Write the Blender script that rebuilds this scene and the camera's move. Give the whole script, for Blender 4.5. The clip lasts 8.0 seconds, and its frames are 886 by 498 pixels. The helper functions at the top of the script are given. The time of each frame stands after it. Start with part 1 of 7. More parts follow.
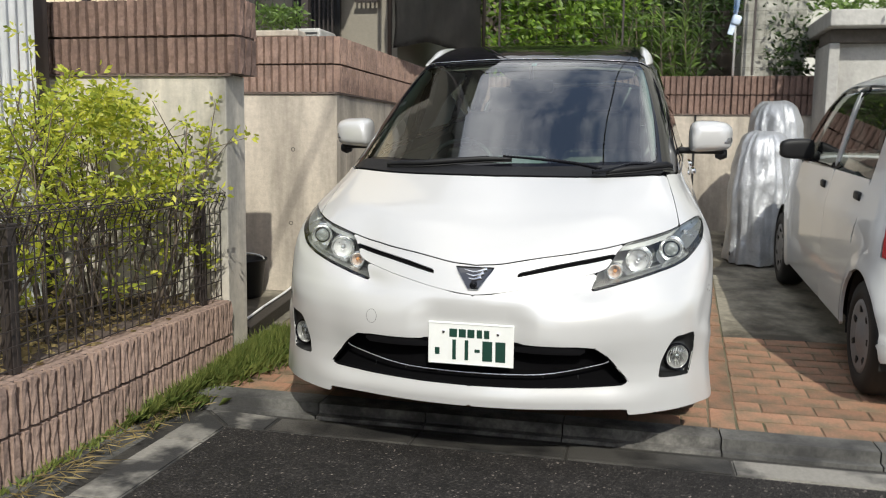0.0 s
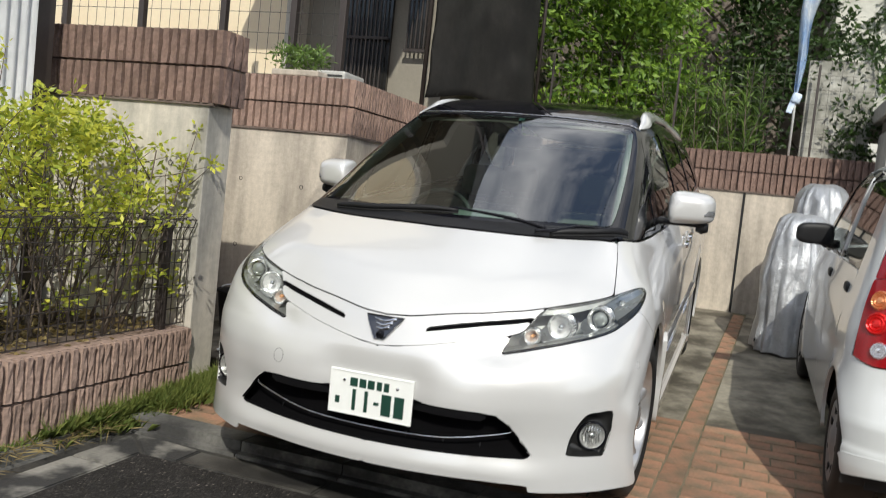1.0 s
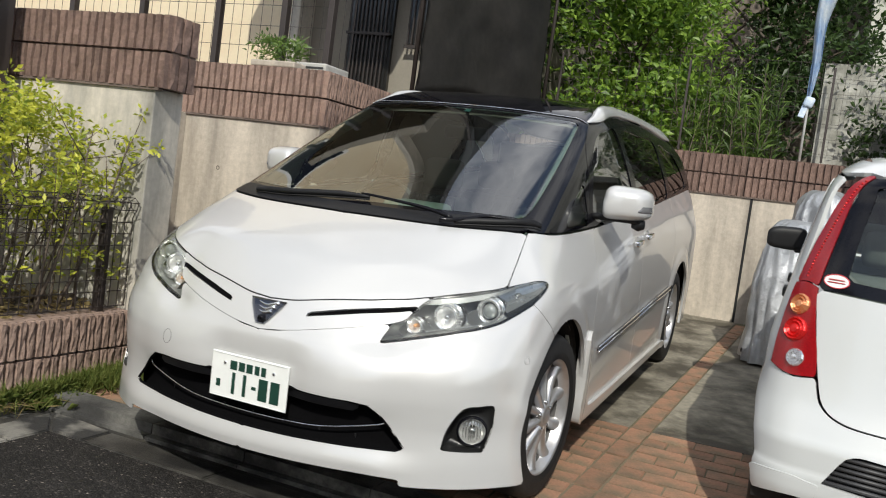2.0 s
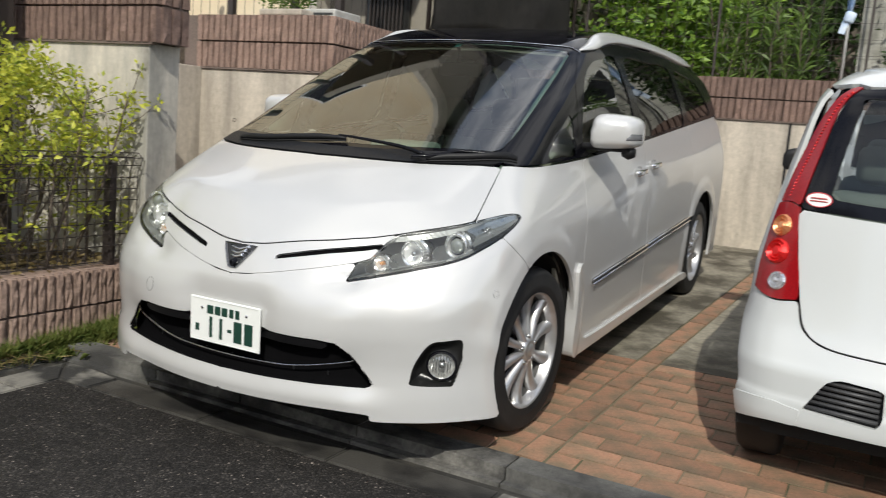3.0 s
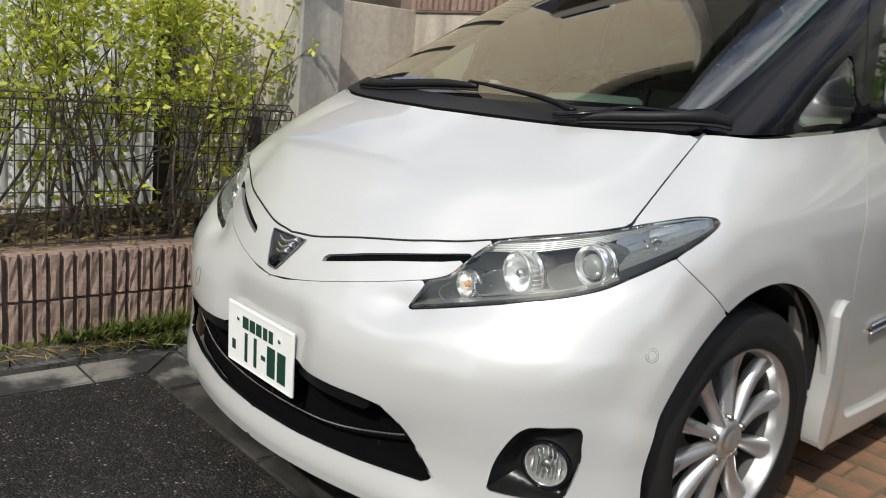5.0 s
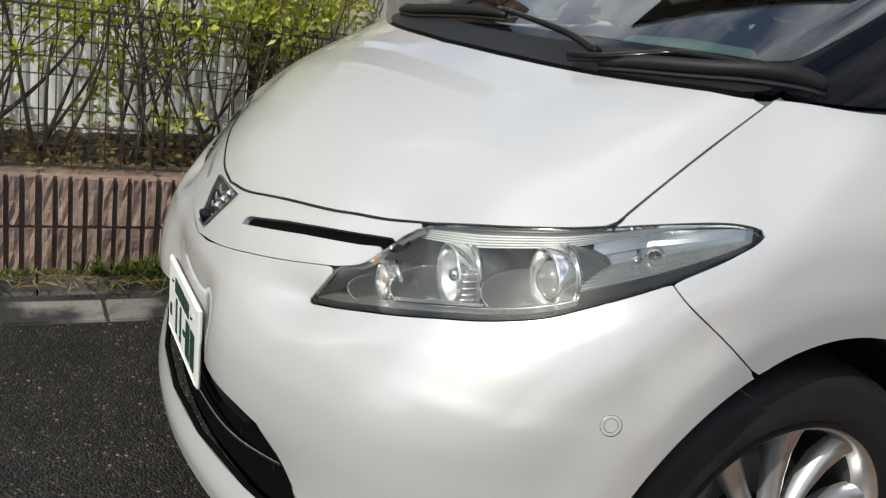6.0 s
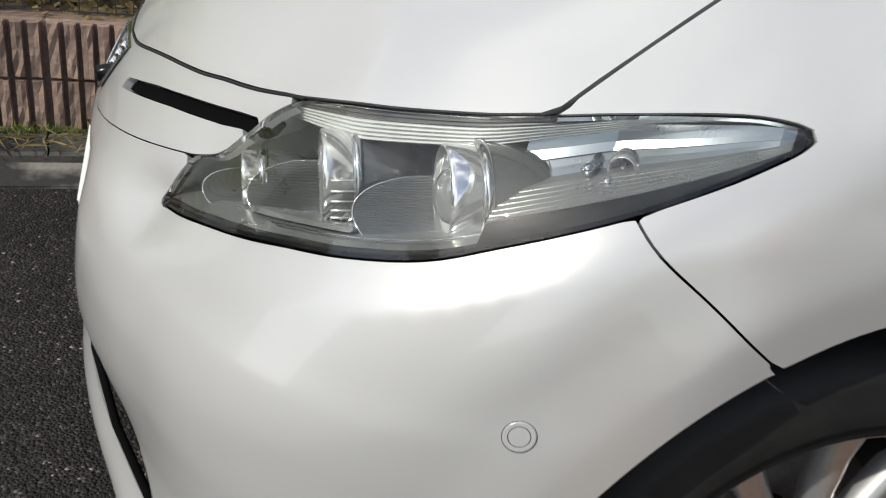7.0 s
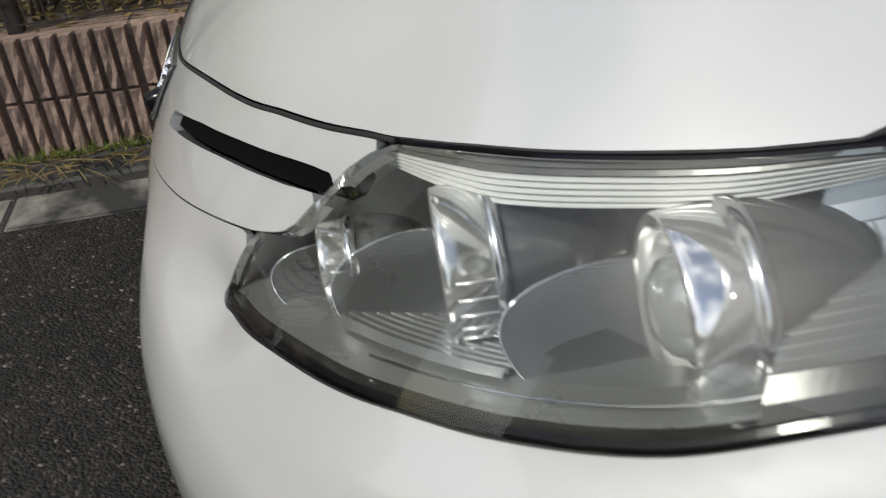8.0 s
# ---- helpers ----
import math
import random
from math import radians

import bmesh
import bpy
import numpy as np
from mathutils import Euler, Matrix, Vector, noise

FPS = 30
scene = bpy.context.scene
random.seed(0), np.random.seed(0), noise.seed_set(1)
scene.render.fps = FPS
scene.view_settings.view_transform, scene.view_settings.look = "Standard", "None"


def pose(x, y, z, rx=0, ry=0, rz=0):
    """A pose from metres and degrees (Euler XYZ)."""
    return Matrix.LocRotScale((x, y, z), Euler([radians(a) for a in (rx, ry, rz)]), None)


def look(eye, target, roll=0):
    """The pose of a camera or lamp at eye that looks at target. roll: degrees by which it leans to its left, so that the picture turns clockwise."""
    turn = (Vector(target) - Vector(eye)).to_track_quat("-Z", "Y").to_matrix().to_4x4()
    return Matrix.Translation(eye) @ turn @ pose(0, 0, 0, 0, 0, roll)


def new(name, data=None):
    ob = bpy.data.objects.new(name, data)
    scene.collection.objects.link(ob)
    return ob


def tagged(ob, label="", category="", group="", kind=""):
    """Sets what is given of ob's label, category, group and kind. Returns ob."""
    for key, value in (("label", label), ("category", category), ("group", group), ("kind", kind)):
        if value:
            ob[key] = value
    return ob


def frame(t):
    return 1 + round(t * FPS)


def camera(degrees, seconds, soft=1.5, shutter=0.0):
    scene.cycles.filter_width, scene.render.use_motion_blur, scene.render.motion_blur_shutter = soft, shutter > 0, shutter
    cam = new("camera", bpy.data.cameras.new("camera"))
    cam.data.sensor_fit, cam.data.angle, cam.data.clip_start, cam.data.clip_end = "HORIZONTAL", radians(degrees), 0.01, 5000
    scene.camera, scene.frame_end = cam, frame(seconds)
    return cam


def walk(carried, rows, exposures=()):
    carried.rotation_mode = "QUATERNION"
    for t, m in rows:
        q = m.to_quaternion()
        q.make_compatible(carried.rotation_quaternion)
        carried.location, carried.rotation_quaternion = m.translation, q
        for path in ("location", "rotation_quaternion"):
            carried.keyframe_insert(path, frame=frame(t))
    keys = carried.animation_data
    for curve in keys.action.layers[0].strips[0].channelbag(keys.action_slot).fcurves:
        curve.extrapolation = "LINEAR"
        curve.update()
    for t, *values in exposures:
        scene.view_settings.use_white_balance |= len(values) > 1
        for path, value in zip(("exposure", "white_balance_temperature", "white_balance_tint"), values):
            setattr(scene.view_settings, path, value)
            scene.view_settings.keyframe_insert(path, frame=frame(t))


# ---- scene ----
cam = camera(55.5, 8.0, soft=1.0, shutter=0.3)
METRES, EYE, TURN = 4.65, 1.235, 12.8
ROWS = [
    (0.0, 0.0, 0.0, 0.0, 0.11, -7.12, -0.86),
    (0.5, 0.073, 0.0101, -0.0062, 4.72, -5.18, -4.01),
    (1.0, 0.1423, 0.0365, -0.0012, 7.05, -3.65, -6.03),
    (1.2, 0.1659, 0.0400, 0.0031, 7.716, -2.687, -7.667),
    (2.3, 0.3004, 0.0895, -0.0034, 11.844, -4.922, -6.92),
    (2.5, 0.3127, 0.0947, -0.0027, 11.53, -6.79, -5.95),
    (3.0, 0.3483, 0.097, -0.0025, 15.64, -7.8, -4.57),
    (3.5, 0.3614, 0.1245, -0.0082, 24.48, -8.56, -4.1),
    (4.0, 0.3591, 0.2001, -0.0081, 28.91, -9.8, -3.69),
    (4.5, 0.359, 0.2745, -0.003, 30.08, -11.04, -2.94),
    (4.7, 0.3566, 0.3135, -0.0061, 32.228, -11.349, -3.743),
    (6.0, 0.3551, 0.5247, -0.0087, 51.06, -16.81, -8.51),
    (6.5, 0.3564, 0.5852, -0.0122, 57.61, -22.13, -8.18),
    (7.0, 0.3175, 0.6293, -0.021, 60.27, -27.61, -7.55),
    (7.5, 0.2817, 0.655, -0.0295, 63.15, -30.45, -3.7),
    (8.0, 0.2484, 0.6632, -0.0329, 64.72, -32.64, 4.16),
]
EXPOSURES = [(0.0, 0.16), (2.5, 0.02), (4.5, 0.0), (6.0, -0.12), (7.0, -0.18), (8.0, -0.40)]
walk(cam, [(t, pose(0, 0, EYE, 0, 0, TURN) @ pose(METRES * x, METRES * y, METRES * z, 90 + pitch, roll, yaw)) for t, x, y, z, yaw, pitch, roll in ROWS],
     exposures=EXPOSURES)

# ---- daylight ----
TO_SUN = Vector((.175, -.445, .414)).normalized()
world = bpy.data.worlds.new("sky")
scene.world = world
world.use_nodes = True
wn, wl = world.node_tree.nodes, world.node_tree.links
wn.clear()
sky = wn.new("ShaderNodeTexSky")
sky.sky_type, sky.sun_disc = "NISHITA", False
sky.sun_elevation, sky.sun_rotation = math.asin(TO_SUN.z), math.atan2(TO_SUN.x, TO_SUN.y)
where = wn.new("ShaderNodeTexCoord")
clouds = wn.new("ShaderNodeTexNoise")
clouds.inputs["Scale"].default_value, clouds.inputs["Detail"].default_value, clouds.inputs["Roughness"].default_value = 2.2, 7.0, 0.6
cover = wn.new("ShaderNodeValToRGB")
cover.color_ramp.elements[0].position, cover.color_ramp.elements[1].position = 0.46, 0.62
cover.color_ramp.elements[0].color = (0.035, 0.035, 0.035, 1)
over = wn.new("ShaderNodeMixRGB")
over.inputs["Color2"].default_value = (9.2, 9.3, 9.6, 1)
back = wn.new("ShaderNodeBackground")
back.inputs["Strength"].default_value = 0.15
out = wn.new("ShaderNodeOutputWorld")
wl.new(where.outputs["Generated"], clouds.inputs["Vector"])
wl.new(clouds.outputs["Fac"], cover.inputs["Fac"])
wl.new(cover.outputs["Color"], over.inputs["Fac"])
wl.new(sky.outputs["Color"], over.inputs["Color1"])
wl.new(over.outputs["Color"], back.inputs["Color"])
wl.new(back.outputs["Background"], out.inputs["Surface"])
sun = new("sun", bpy.data.lights.new("sun", "SUN"))
sun.data.energy, sun.data.angle, sun.data.color = 3.5, radians(0.55), (0.97, 0.945, 0.85)
sun.matrix_world = look(TO_SUN * 30, (0, 0, 0))


# ---- materials ----
def node(nt, kind, **inputs):
    n = nt.nodes.new(kind)
    for key, value in inputs.items():
        n.inputs[key.replace("_", " ")].default_value = value
    return n


def matter(name, colour, rough=.6, metal=0.0, vary=.12, grain=40.0, stain=2.0, stain_colour=None, stain_at=.55, stain_soft=.12, bump=.0, bump_scale=80.0,
           coat=0.0, rough_vary=.1, per_piece=0.0, spec=.5, streak=1.0):
    """A painted, mineral or plastic surface: base colour with fine grain, larger stains, relief and uneven gloss, all at real size."""
    m = bpy.data.materials.new(name)
    m.use_nodes = True
    nt = m.node_tree
    b = nt.nodes["Principled BSDF"]
    geo = nt.nodes.new("ShaderNodeTexCoord")
    fine = node(nt, "ShaderNodeTexNoise", Scale=grain, Detail=6.0, Roughness=.65)
    wide = node(nt, "ShaderNodeTexNoise", Scale=stain, Detail=5.0, Roughness=.6)
    stretch = node(nt, "ShaderNodeMapping", Scale=(1, 1, streak))
    nt.links.new(geo.outputs["Object"], stretch.inputs["Vector"])
    nt.links.new(geo.outputs["Object"], fine.inputs["Vector"])
    nt.links.new(stretch.outputs["Vector"], wide.inputs["Vector"])
    ramp = nt.nodes.new("ShaderNodeValToRGB")
    ramp.color_ramp.elements[0].position, ramp.color_ramp.elements[1].position = stain_at - stain_soft, stain_at + stain_soft
    nt.links.new(wide.outputs["Fac"], ramp.inputs["Fac"])
    mix = node(nt, "ShaderNodeMixRGB", Color1=(*colour, 1), Color2=(*(stain_colour or [c * (1 - vary) for c in colour]), 1))
    nt.links.new(ramp.outputs["Color"], mix.inputs["Fac"])
    grey = nt.nodes.new("ShaderNodeMapRange")
    grey.inputs["To Min"].default_value, grey.inputs["To Max"].default_value = 1 - vary, 1 + vary
    grey.inputs["From Min"].default_value, grey.inputs["From Max"].default_value = .3, .7
    nt.links.new(fine.outputs["Fac"], grey.inputs["Value"])
    tint = node(nt, "ShaderNodeMixRGB", Fac=1.0)
    tint.blend_type = "MULTIPLY"
    nt.links.new(mix.outputs["Color"], tint.inputs["Color1"])
    nt.links.new(grey.outputs["Result"], tint.inputs["Color2"])
    last = tint
    if per_piece:
        info = nt.nodes.new("ShaderNodeObjectInfo")
        spread = nt.nodes.new("ShaderNodeMapRange")
        spread.inputs["To Min"].default_value, spread.inputs["To Max"].default_value = 1 - per_piece, 1 + per_piece
        nt.links.new(info.outputs["Random"], spread.inputs["Value"])
        last = node(nt, "ShaderNodeMixRGB", Fac=1.0)
        last.blend_type = "MULTIPLY"
        nt.links.new(tint.outputs["Color"], last.inputs["Color1"])
        nt.links.new(spread.outputs["Result"], last.inputs["Color2"])
    nt.links.new(last.outputs["Color"], b.inputs["Base Color"])
    gloss = nt.nodes.new("ShaderNodeMapRange")
    gloss.inputs["To Min"].default_value, gloss.inputs["To Max"].default_value = max(.02, rough - rough_vary * rough), min(1, rough + rough_vary * rough)
    nt.links.new(fine.outputs["Fac"], gloss.inputs["Value"])
    nt.links.new(gloss.outputs["Result"], b.inputs["Roughness"])
    b.inputs["Metallic"].default_value = metal
    b.inputs["Specular IOR Level"].default_value = spec
    b.inputs["Coat Weight"].default_value = coat
    b.inputs["Coat Roughness"].default_value = .03
    if bump:
        rise = node(nt, "ShaderNodeTexNoise", Scale=bump_scale, Detail=7.0, Roughness=.7)
        nt.links.new(geo.outputs["Object"], rise.inputs["Vector"])
        bp = node(nt, "ShaderNodeBump", Strength=1.0, Distance=bump)
        nt.links.new(rise.outputs["Fac"], bp.inputs["Height"])
        nt.links.new(bp.outputs["Normal"], b.inputs["Normal"])
    return m


def glazing(name, tint, gloss_rough=.0, ior=1.5, haze=0.0):
    """A thin pane: clear, tinted by what passes, with gloss by Fresnel; haze is the share of dull, weathered gloss."""
    m = bpy.data.materials.new(name)
    m.use_nodes = True
    nt = m.node_tree
    nt.nodes.clear()
    fres = node(nt, "ShaderNodeFresnel", IOR=ior)
    clear = node(nt, "ShaderNodeBsdfTransparent", Color=(*tint, 1))
    shine = node(nt, "ShaderNodeBsdfGlossy", Roughness=gloss_rough, Color=(1, 1, 1, 1))
    mix = nt.nodes.new("ShaderNodeMixShader")
    end = nt.nodes.new("ShaderNodeOutputMaterial")
    nt.links.new(fres.outputs["Fac"], mix.inputs["Fac"])
    nt.links.new(clear.outputs["BSDF"], mix.inputs[1])
    nt.links.new(shine.outputs["BSDF"], mix.inputs[2])
    last = mix
    if haze:
        dull = node(nt, "ShaderNodeBsdfGlossy", Roughness=.38, Color=(1, .99, .97, 1))
        last = node(nt, "ShaderNodeMixShader", Fac=haze)
        nt.links.new(mix.outputs["Shader"], last.inputs[1])
        nt.links.new(dull.outputs["BSDF"], last.inputs[2])
    nt.links.new(last.outputs["Shader"], end.inputs["Surface"])
    return m


def foliage(name, young, old, shine=.45):
    """Leaves: each takes its own green, and lets some light through."""
    m = bpy.data.materials.new(name)
    m.use_nodes = True
    nt = m.node_tree
    b = nt.nodes["Principled BSDF"]
    geo = nt.nodes.new("ShaderNodeNewGeometry")
    ramp = nt.nodes.new("ShaderNodeValToRGB")
    ramp.color_ramp.elements[0].color, ramp.color_ramp.elements[1].color = (*old, 1), (*young, 1)
    nt.links.new(geo.outputs["Random Per Island"], ramp.inputs["Fac"])
    nt.links.new(ramp.outputs["Color"], b.inputs["Base Color"])
    b.inputs["Roughness"].default_value = shine
    through_leaf = nt.nodes.new("ShaderNodeBsdfTranslucent")
    nt.links.new(ramp.outputs["Color"], through_leaf.inputs["Color"])
    mix = node(nt, "ShaderNodeMixShader", Fac=.42)
    nt.links.new(b.outputs["BSDF"], mix.inputs[1])
    nt.links.new(through_leaf.outputs["BSDF"], mix.inputs[2])
    nt.links.new(mix.outputs["Shader"], nt.nodes["Material Output"].inputs["Surface"])
    return m


PAINT = matter("pearl white paint", (.585, .582, .572), .34, metal=.2, vary=.012, grain=900, stain=.8, coat=1.0, rough_vary=.05, spec=.8)
PAINT_KEI = matter("plain white paint", (.58, .595, .59), .34, vary=.012, grain=600, stain=.8, coat=.9, rough_vary=.05)
BLACK_GLOSS = matter("gloss black trim", (.006, .006, .008), .12, vary=.2, spec=.22)
BLACK_PLASTIC = matter("black plastic", (.011, .011, .012), .5, vary=.25, grain=400, bump=.0003, bump_scale=900, spec=.3)
GREY_PLASTIC = matter("dark grey plastic", (.055, .055, .058), .45, vary=.2, grain=400, bump=.0003, bump_scale=900)
LINER = matter("wheel well liner", (.012, .012, .012), .8, vary=.3)
RUBBER = matter("tyre rubber", (.0065, .0065, .007), .68, vary=.3, grain=60, stain=9, stain_colour=(.012, .0115, .011), bump=.0006, bump_scale=300)
CHROME = matter("chrome", (.82, .82, .83), .06, metal=1.0, vary=.02)
SATIN = matter("satin silver reflector", (.72, .72, .73), .16, metal=1.0, vary=.04)
SMOKE = matter("dark chrome bowl", (.40, .405, .41), .26, metal=.9, vary=.05)
ALLOY = matter("silver alloy wheel", (.50, .50, .51), .30, metal=.75, vary=.05, grain=300, stain=14, stain_colour=(.44, .43, .41), coat=.4)
BRAKE = matter("brake disc steel", (.20, .19, .18), .45, metal=.8, vary=.2)
GLASS_CLEAR = glazing("clear glass", (.68, .83, .76), ior=2.3)
GLASS_LAMP = glazing("lamp lens", (.95, .97, .95), ior=1.5, haze=.010)
GLASS_DARK = glazing("privacy glass", (.10, .10, .10), ior=1.5)
GLASS_KEI = glazing("tinted car glass", (.62, .66, .64))
CABIN_BEIGE = matter("beige cabin plastic", (.36, .35, .29), .65, vary=.08, grain=200)
CABIN_DARK = matter("dark grey cabin plastic", (.10, .10, .095), .6, vary=.1, grain=300)
CABIN_GREY = matter("grey green dash plastic", (.23, .26, .24), .6, vary=.1, grain=300, bump=.0004, bump_scale=700)
SEAT_CLOTH = matter("beige seat cloth", (.27, .245, .20), .9, vary=.12, grain=300, bump=.0006, bump_scale=500)
PLATE_WHITE = matter("white plate enamel", (.82, .83, .80), .35, vary=.02, stain=6)
PLATE_GREEN = matter("dark green plate paint", (.012, .05, .035), .4, vary=.1)
PLATE_YELLOW = matter("yellow plate enamel", (.85, .55, .02), .35, vary=.03)
AMBER = matter("amber lens", (.68, .33, .13), .15, vary=.1, coat=1.0)
RED_LENS = matter("red lens", (.27, .003, .006), .2, vary=.3, coat=.35, grain=200, bump=.0005, bump_scale=160)
STICKER_RED = matter("red sticker ink", (.55, .06, .07), .5)


def asphalt(name):
    """Dark bitumen with small stones of many greys, a few of them pale, and uneven damp patches."""
    a = matter(name, (.0245, .0218, .0198), .78, vary=.4, grain=9, stain=.9, stain_colour=(.0155, .0138, .0125), rough_vary=.2, spec=.3)
    nt = a.node_tree
    b = nt.nodes["Principled BSDF"]
    geo = nt.nodes.new("ShaderNodeTexCoord")
    stones = node(nt, "ShaderNodeTexVoronoi", Scale=140.0)
    nt.links.new(geo.outputs["Object"], stones.inputs["Vector"])
    ramp = nt.nodes.new("ShaderNodeValToRGB")
    ramp.color_ramp.elements[0].color, ramp.color_ramp.elements[1].color = (.55, .55, .55, 1), (13, 12.5, 12, 1)
    for at, v in ((.60, 1.0), (.86, 1.8), (.982, 3.2)):
        e = ramp.color_ramp.elements.new(at)
        e.color = (v, v, v, 1)
    split = nt.nodes.new("ShaderNodeSeparateColor")
    nt.links.new(stones.outputs["Color"], split.inputs["Color"])
    nt.links.new(split.outputs["Red"], ramp.inputs["Fac"])
    old = b.inputs["Base Color"].links[0].from_socket
    mul = node(nt, "ShaderNodeMixRGB", Fac=1.0)
    mul.blend_type = "MULTIPLY"
    nt.links.new(old, mul.inputs["Color1"])
    nt.links.new(ramp.outputs["Color"], mul.inputs["Color2"])
    nt.links.new(mul.outputs["Color"], b.inputs["Base Color"])
    bp = node(nt, "ShaderNodeBump", Strength=.9, Distance=.0065)
    bp.invert = True
    nt.links.new(stones.outputs["Distance"], bp.inputs["Height"])
    nt.links.new(bp.outputs["Normal"], b.inputs["Normal"])
    return a


ASPHALT = asphalt("dark asphalt")
CONCRETE = matter("weathered concrete", (.555, .49, .405), .85, vary=.13, grain=26, stain=4.2, streak=.16, stain_colour=(.30, .265, .22), stain_at=.54, stain_soft=.13, bump=.002, bump_scale=70)
CONCRETE_LIGHT = matter("pale concrete pier", (.59, .54, .46), .85, vary=.12, grain=26, stain=4.5, streak=.18, stain_colour=(.31, .295, .26), stain_at=.54, bump=.0015, bump_scale=80)
SLAB = matter("grey yard concrete", (.27, .245, .19), .75, vary=.3, grain=24, stain=2.8, stain_colour=(.072, .062, .044), stain_at=.5, stain_soft=.1, bump=.002, bump_scale=90, rough_vary=.3)
KERB = matter("kerb concrete", (.17, .165, .15), .8, vary=.25, grain=60, stain=2.5, stain_colour=(.045, .044, .042), stain_at=.5, bump=.003, bump_scale=110)
KERB_MOTTLED = matter("mottled kerb concrete", (.19, .182, .165), .65, vary=.35, grain=60, stain=3.2, stain_colour=(.045, .043, .040), stain_at=.5, stain_soft=.07, bump=.005, bump_scale=110)
WHEEL_GREY = matter("dull grey wheel cover", (.22, .22, .225), .45, metal=.3, vary=.1)
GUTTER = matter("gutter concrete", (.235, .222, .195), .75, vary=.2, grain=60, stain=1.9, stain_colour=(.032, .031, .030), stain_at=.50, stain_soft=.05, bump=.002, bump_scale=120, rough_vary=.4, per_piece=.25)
GUTTER_DARK = matter("dark gutter concrete", (.075, .071, .064), .42, vary=.25, grain=60, stain=2.6, stain_colour=(.024, .023, .022), stain_at=.48, stain_soft=.08, bump=.002, bump_scale=120, rough_vary=.4, per_piece=.2)
BED_WET = matter("dark gutter silt", (.034, .032, .029), .7, vary=.35, grain=40, stain=5, stain_colour=(.055, .05, .042), bump=.004, bump_scale=90)
BRICK = matter("clay paver", (.345, .180, .110), .8, vary=.18, grain=60, stain=5, stain_colour=(.185, .135, .085), stain_at=.50, bump=.003, bump_scale=120, per_piece=.22)
JOINT = matter("mossy sandy joint", (.17, .14, .09), .95, vary=.3, grain=90, stain=4, stain_colour=(.075, .08, .04), bump=.003, bump_scale=160)
BLOCK = matter("split rib block", (.30, .20, .158), .92, vary=.24, grain=55, stain=4, stain_colour=(.175, .118, .094), bump=.006, bump_scale=60, per_piece=.09)
BLOCK_DARK = matter("dark split rib block", (.215, .14, .112), .92, vary=.26, grain=55, stain=4, stain_colour=(.13, .086, .070), bump=.006, bump_scale=60, per_piece=.09)
BLOCK_MID = matter("brown split rib block", (.35, .245, .195), .92, vary=.26, grain=55, stain=4, stain_colour=(.25, .175, .14), bump=.006, bump_scale=60, per_piece=.09)
MORTAR = matter("mortar", (.165, .125, .105), .95, vary=.25, grain=80, bump=.002)
SOIL = matter("planter soil", (.055, .040, .028), .95, vary=.5, grain=50, stain=7, stain_colour=(.10, .075, .05), bump=.02, bump_scale=30)
LEAF_BUSH = foliage("bright shrub leaves", (.66, .65, .08), (.24, .32, .04))
LEAF_BRIGHT = foliage("light tree leaves", (.30, .45, .06), (.07, .15, .025))
LEAF_DARK = foliage("dark tree leaves", (.075, .13, .035), (.025, .05, .015))
LEAF_REED = foliage("oleander leaves", (.22, .33, .075), (.07, .13, .03))
GRASS = foliage("grass blades", (.30, .33, .09), (.11, .17, .035), .6)
STRAW = foliage("dry straw", (.42, .33, .14), (.25, .18, .08), .7)
BARK = matter("grey bark", (.13, .10, .075), .9, vary=.3, grain=40, bump=.004, bump_scale=60)
BROWN_STEEL = matter("brown coated steel", (.050, .040, .036), .5, vary=.1, metal=.2)
WHITE_SHEET = matter("white corrugated steel", (.86, .86, .85), .42, vary=.04, grain=20, stain=2, stain_colour=(.74, .75, .74))
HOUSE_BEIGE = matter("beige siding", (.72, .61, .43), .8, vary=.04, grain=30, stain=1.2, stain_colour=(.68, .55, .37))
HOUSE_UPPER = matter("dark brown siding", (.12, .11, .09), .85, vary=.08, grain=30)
# Darkened copy of the house wall, for the part that lies in shade.
HOUSE_SHADE = matter("beige render darkened as shade", (.27, .245, .20), .85, vary=.08, grain=30)
NET = matter("black shade cloth", (.055, .050, .044), .8, vary=.25, grain=14, stain=1.5, stain_colour=(.030, .028, .026), bump=.003, bump_scale=200)
COVER = matter("silver bike cover", (.46, .47, .485), .34, metal=.5, vary=.08, grain=50, stain=5, stain_colour=(.36, .37, .385), bump=.018, bump_scale=7)
SHED_GREY = matter("grey concrete render", (.44, .43, .40), .85, vary=.14, grain=26, stain=3.5, streak=.2, stain_colour=(.33, .32, .30), bump=.0015, bump_scale=80)
# Weathered concrete whose colour also holds the shade under the roof overhang.
SHED_DARK = matter("weathered concrete darkened for overhang shade", (.12, .105, .09), .9, vary=.2, grain=26)
STAINED_WALL = matter("stained pale render", (.46, .45, .40), .9, vary=.2, grain=14, stain=5, stain_colour=(.24, .235, .20), stain_at=.48, bump=.002)
WHITE_WALL = matter("flaking white render", (.62, .61, .55), .85, vary=.12, grain=12, stain=1.2, stain_colour=(.42, .42, .36))
RETAINING = matter("pale block joints", (.27, .235, .20), .9, vary=.2, grain=12, stain=.9, stain_colour=(.20, .175, .15))
FLAG_BLUE = matter("sky blue banner cloth", (.22, .42, .72), .8, vary=.05, stain=2.5, stain_colour=(.75, .80, .84), stain_at=.5)
WHITE_PLASTIC = matter("white plastic", (.78, .78, .76), .4, vary=.03)
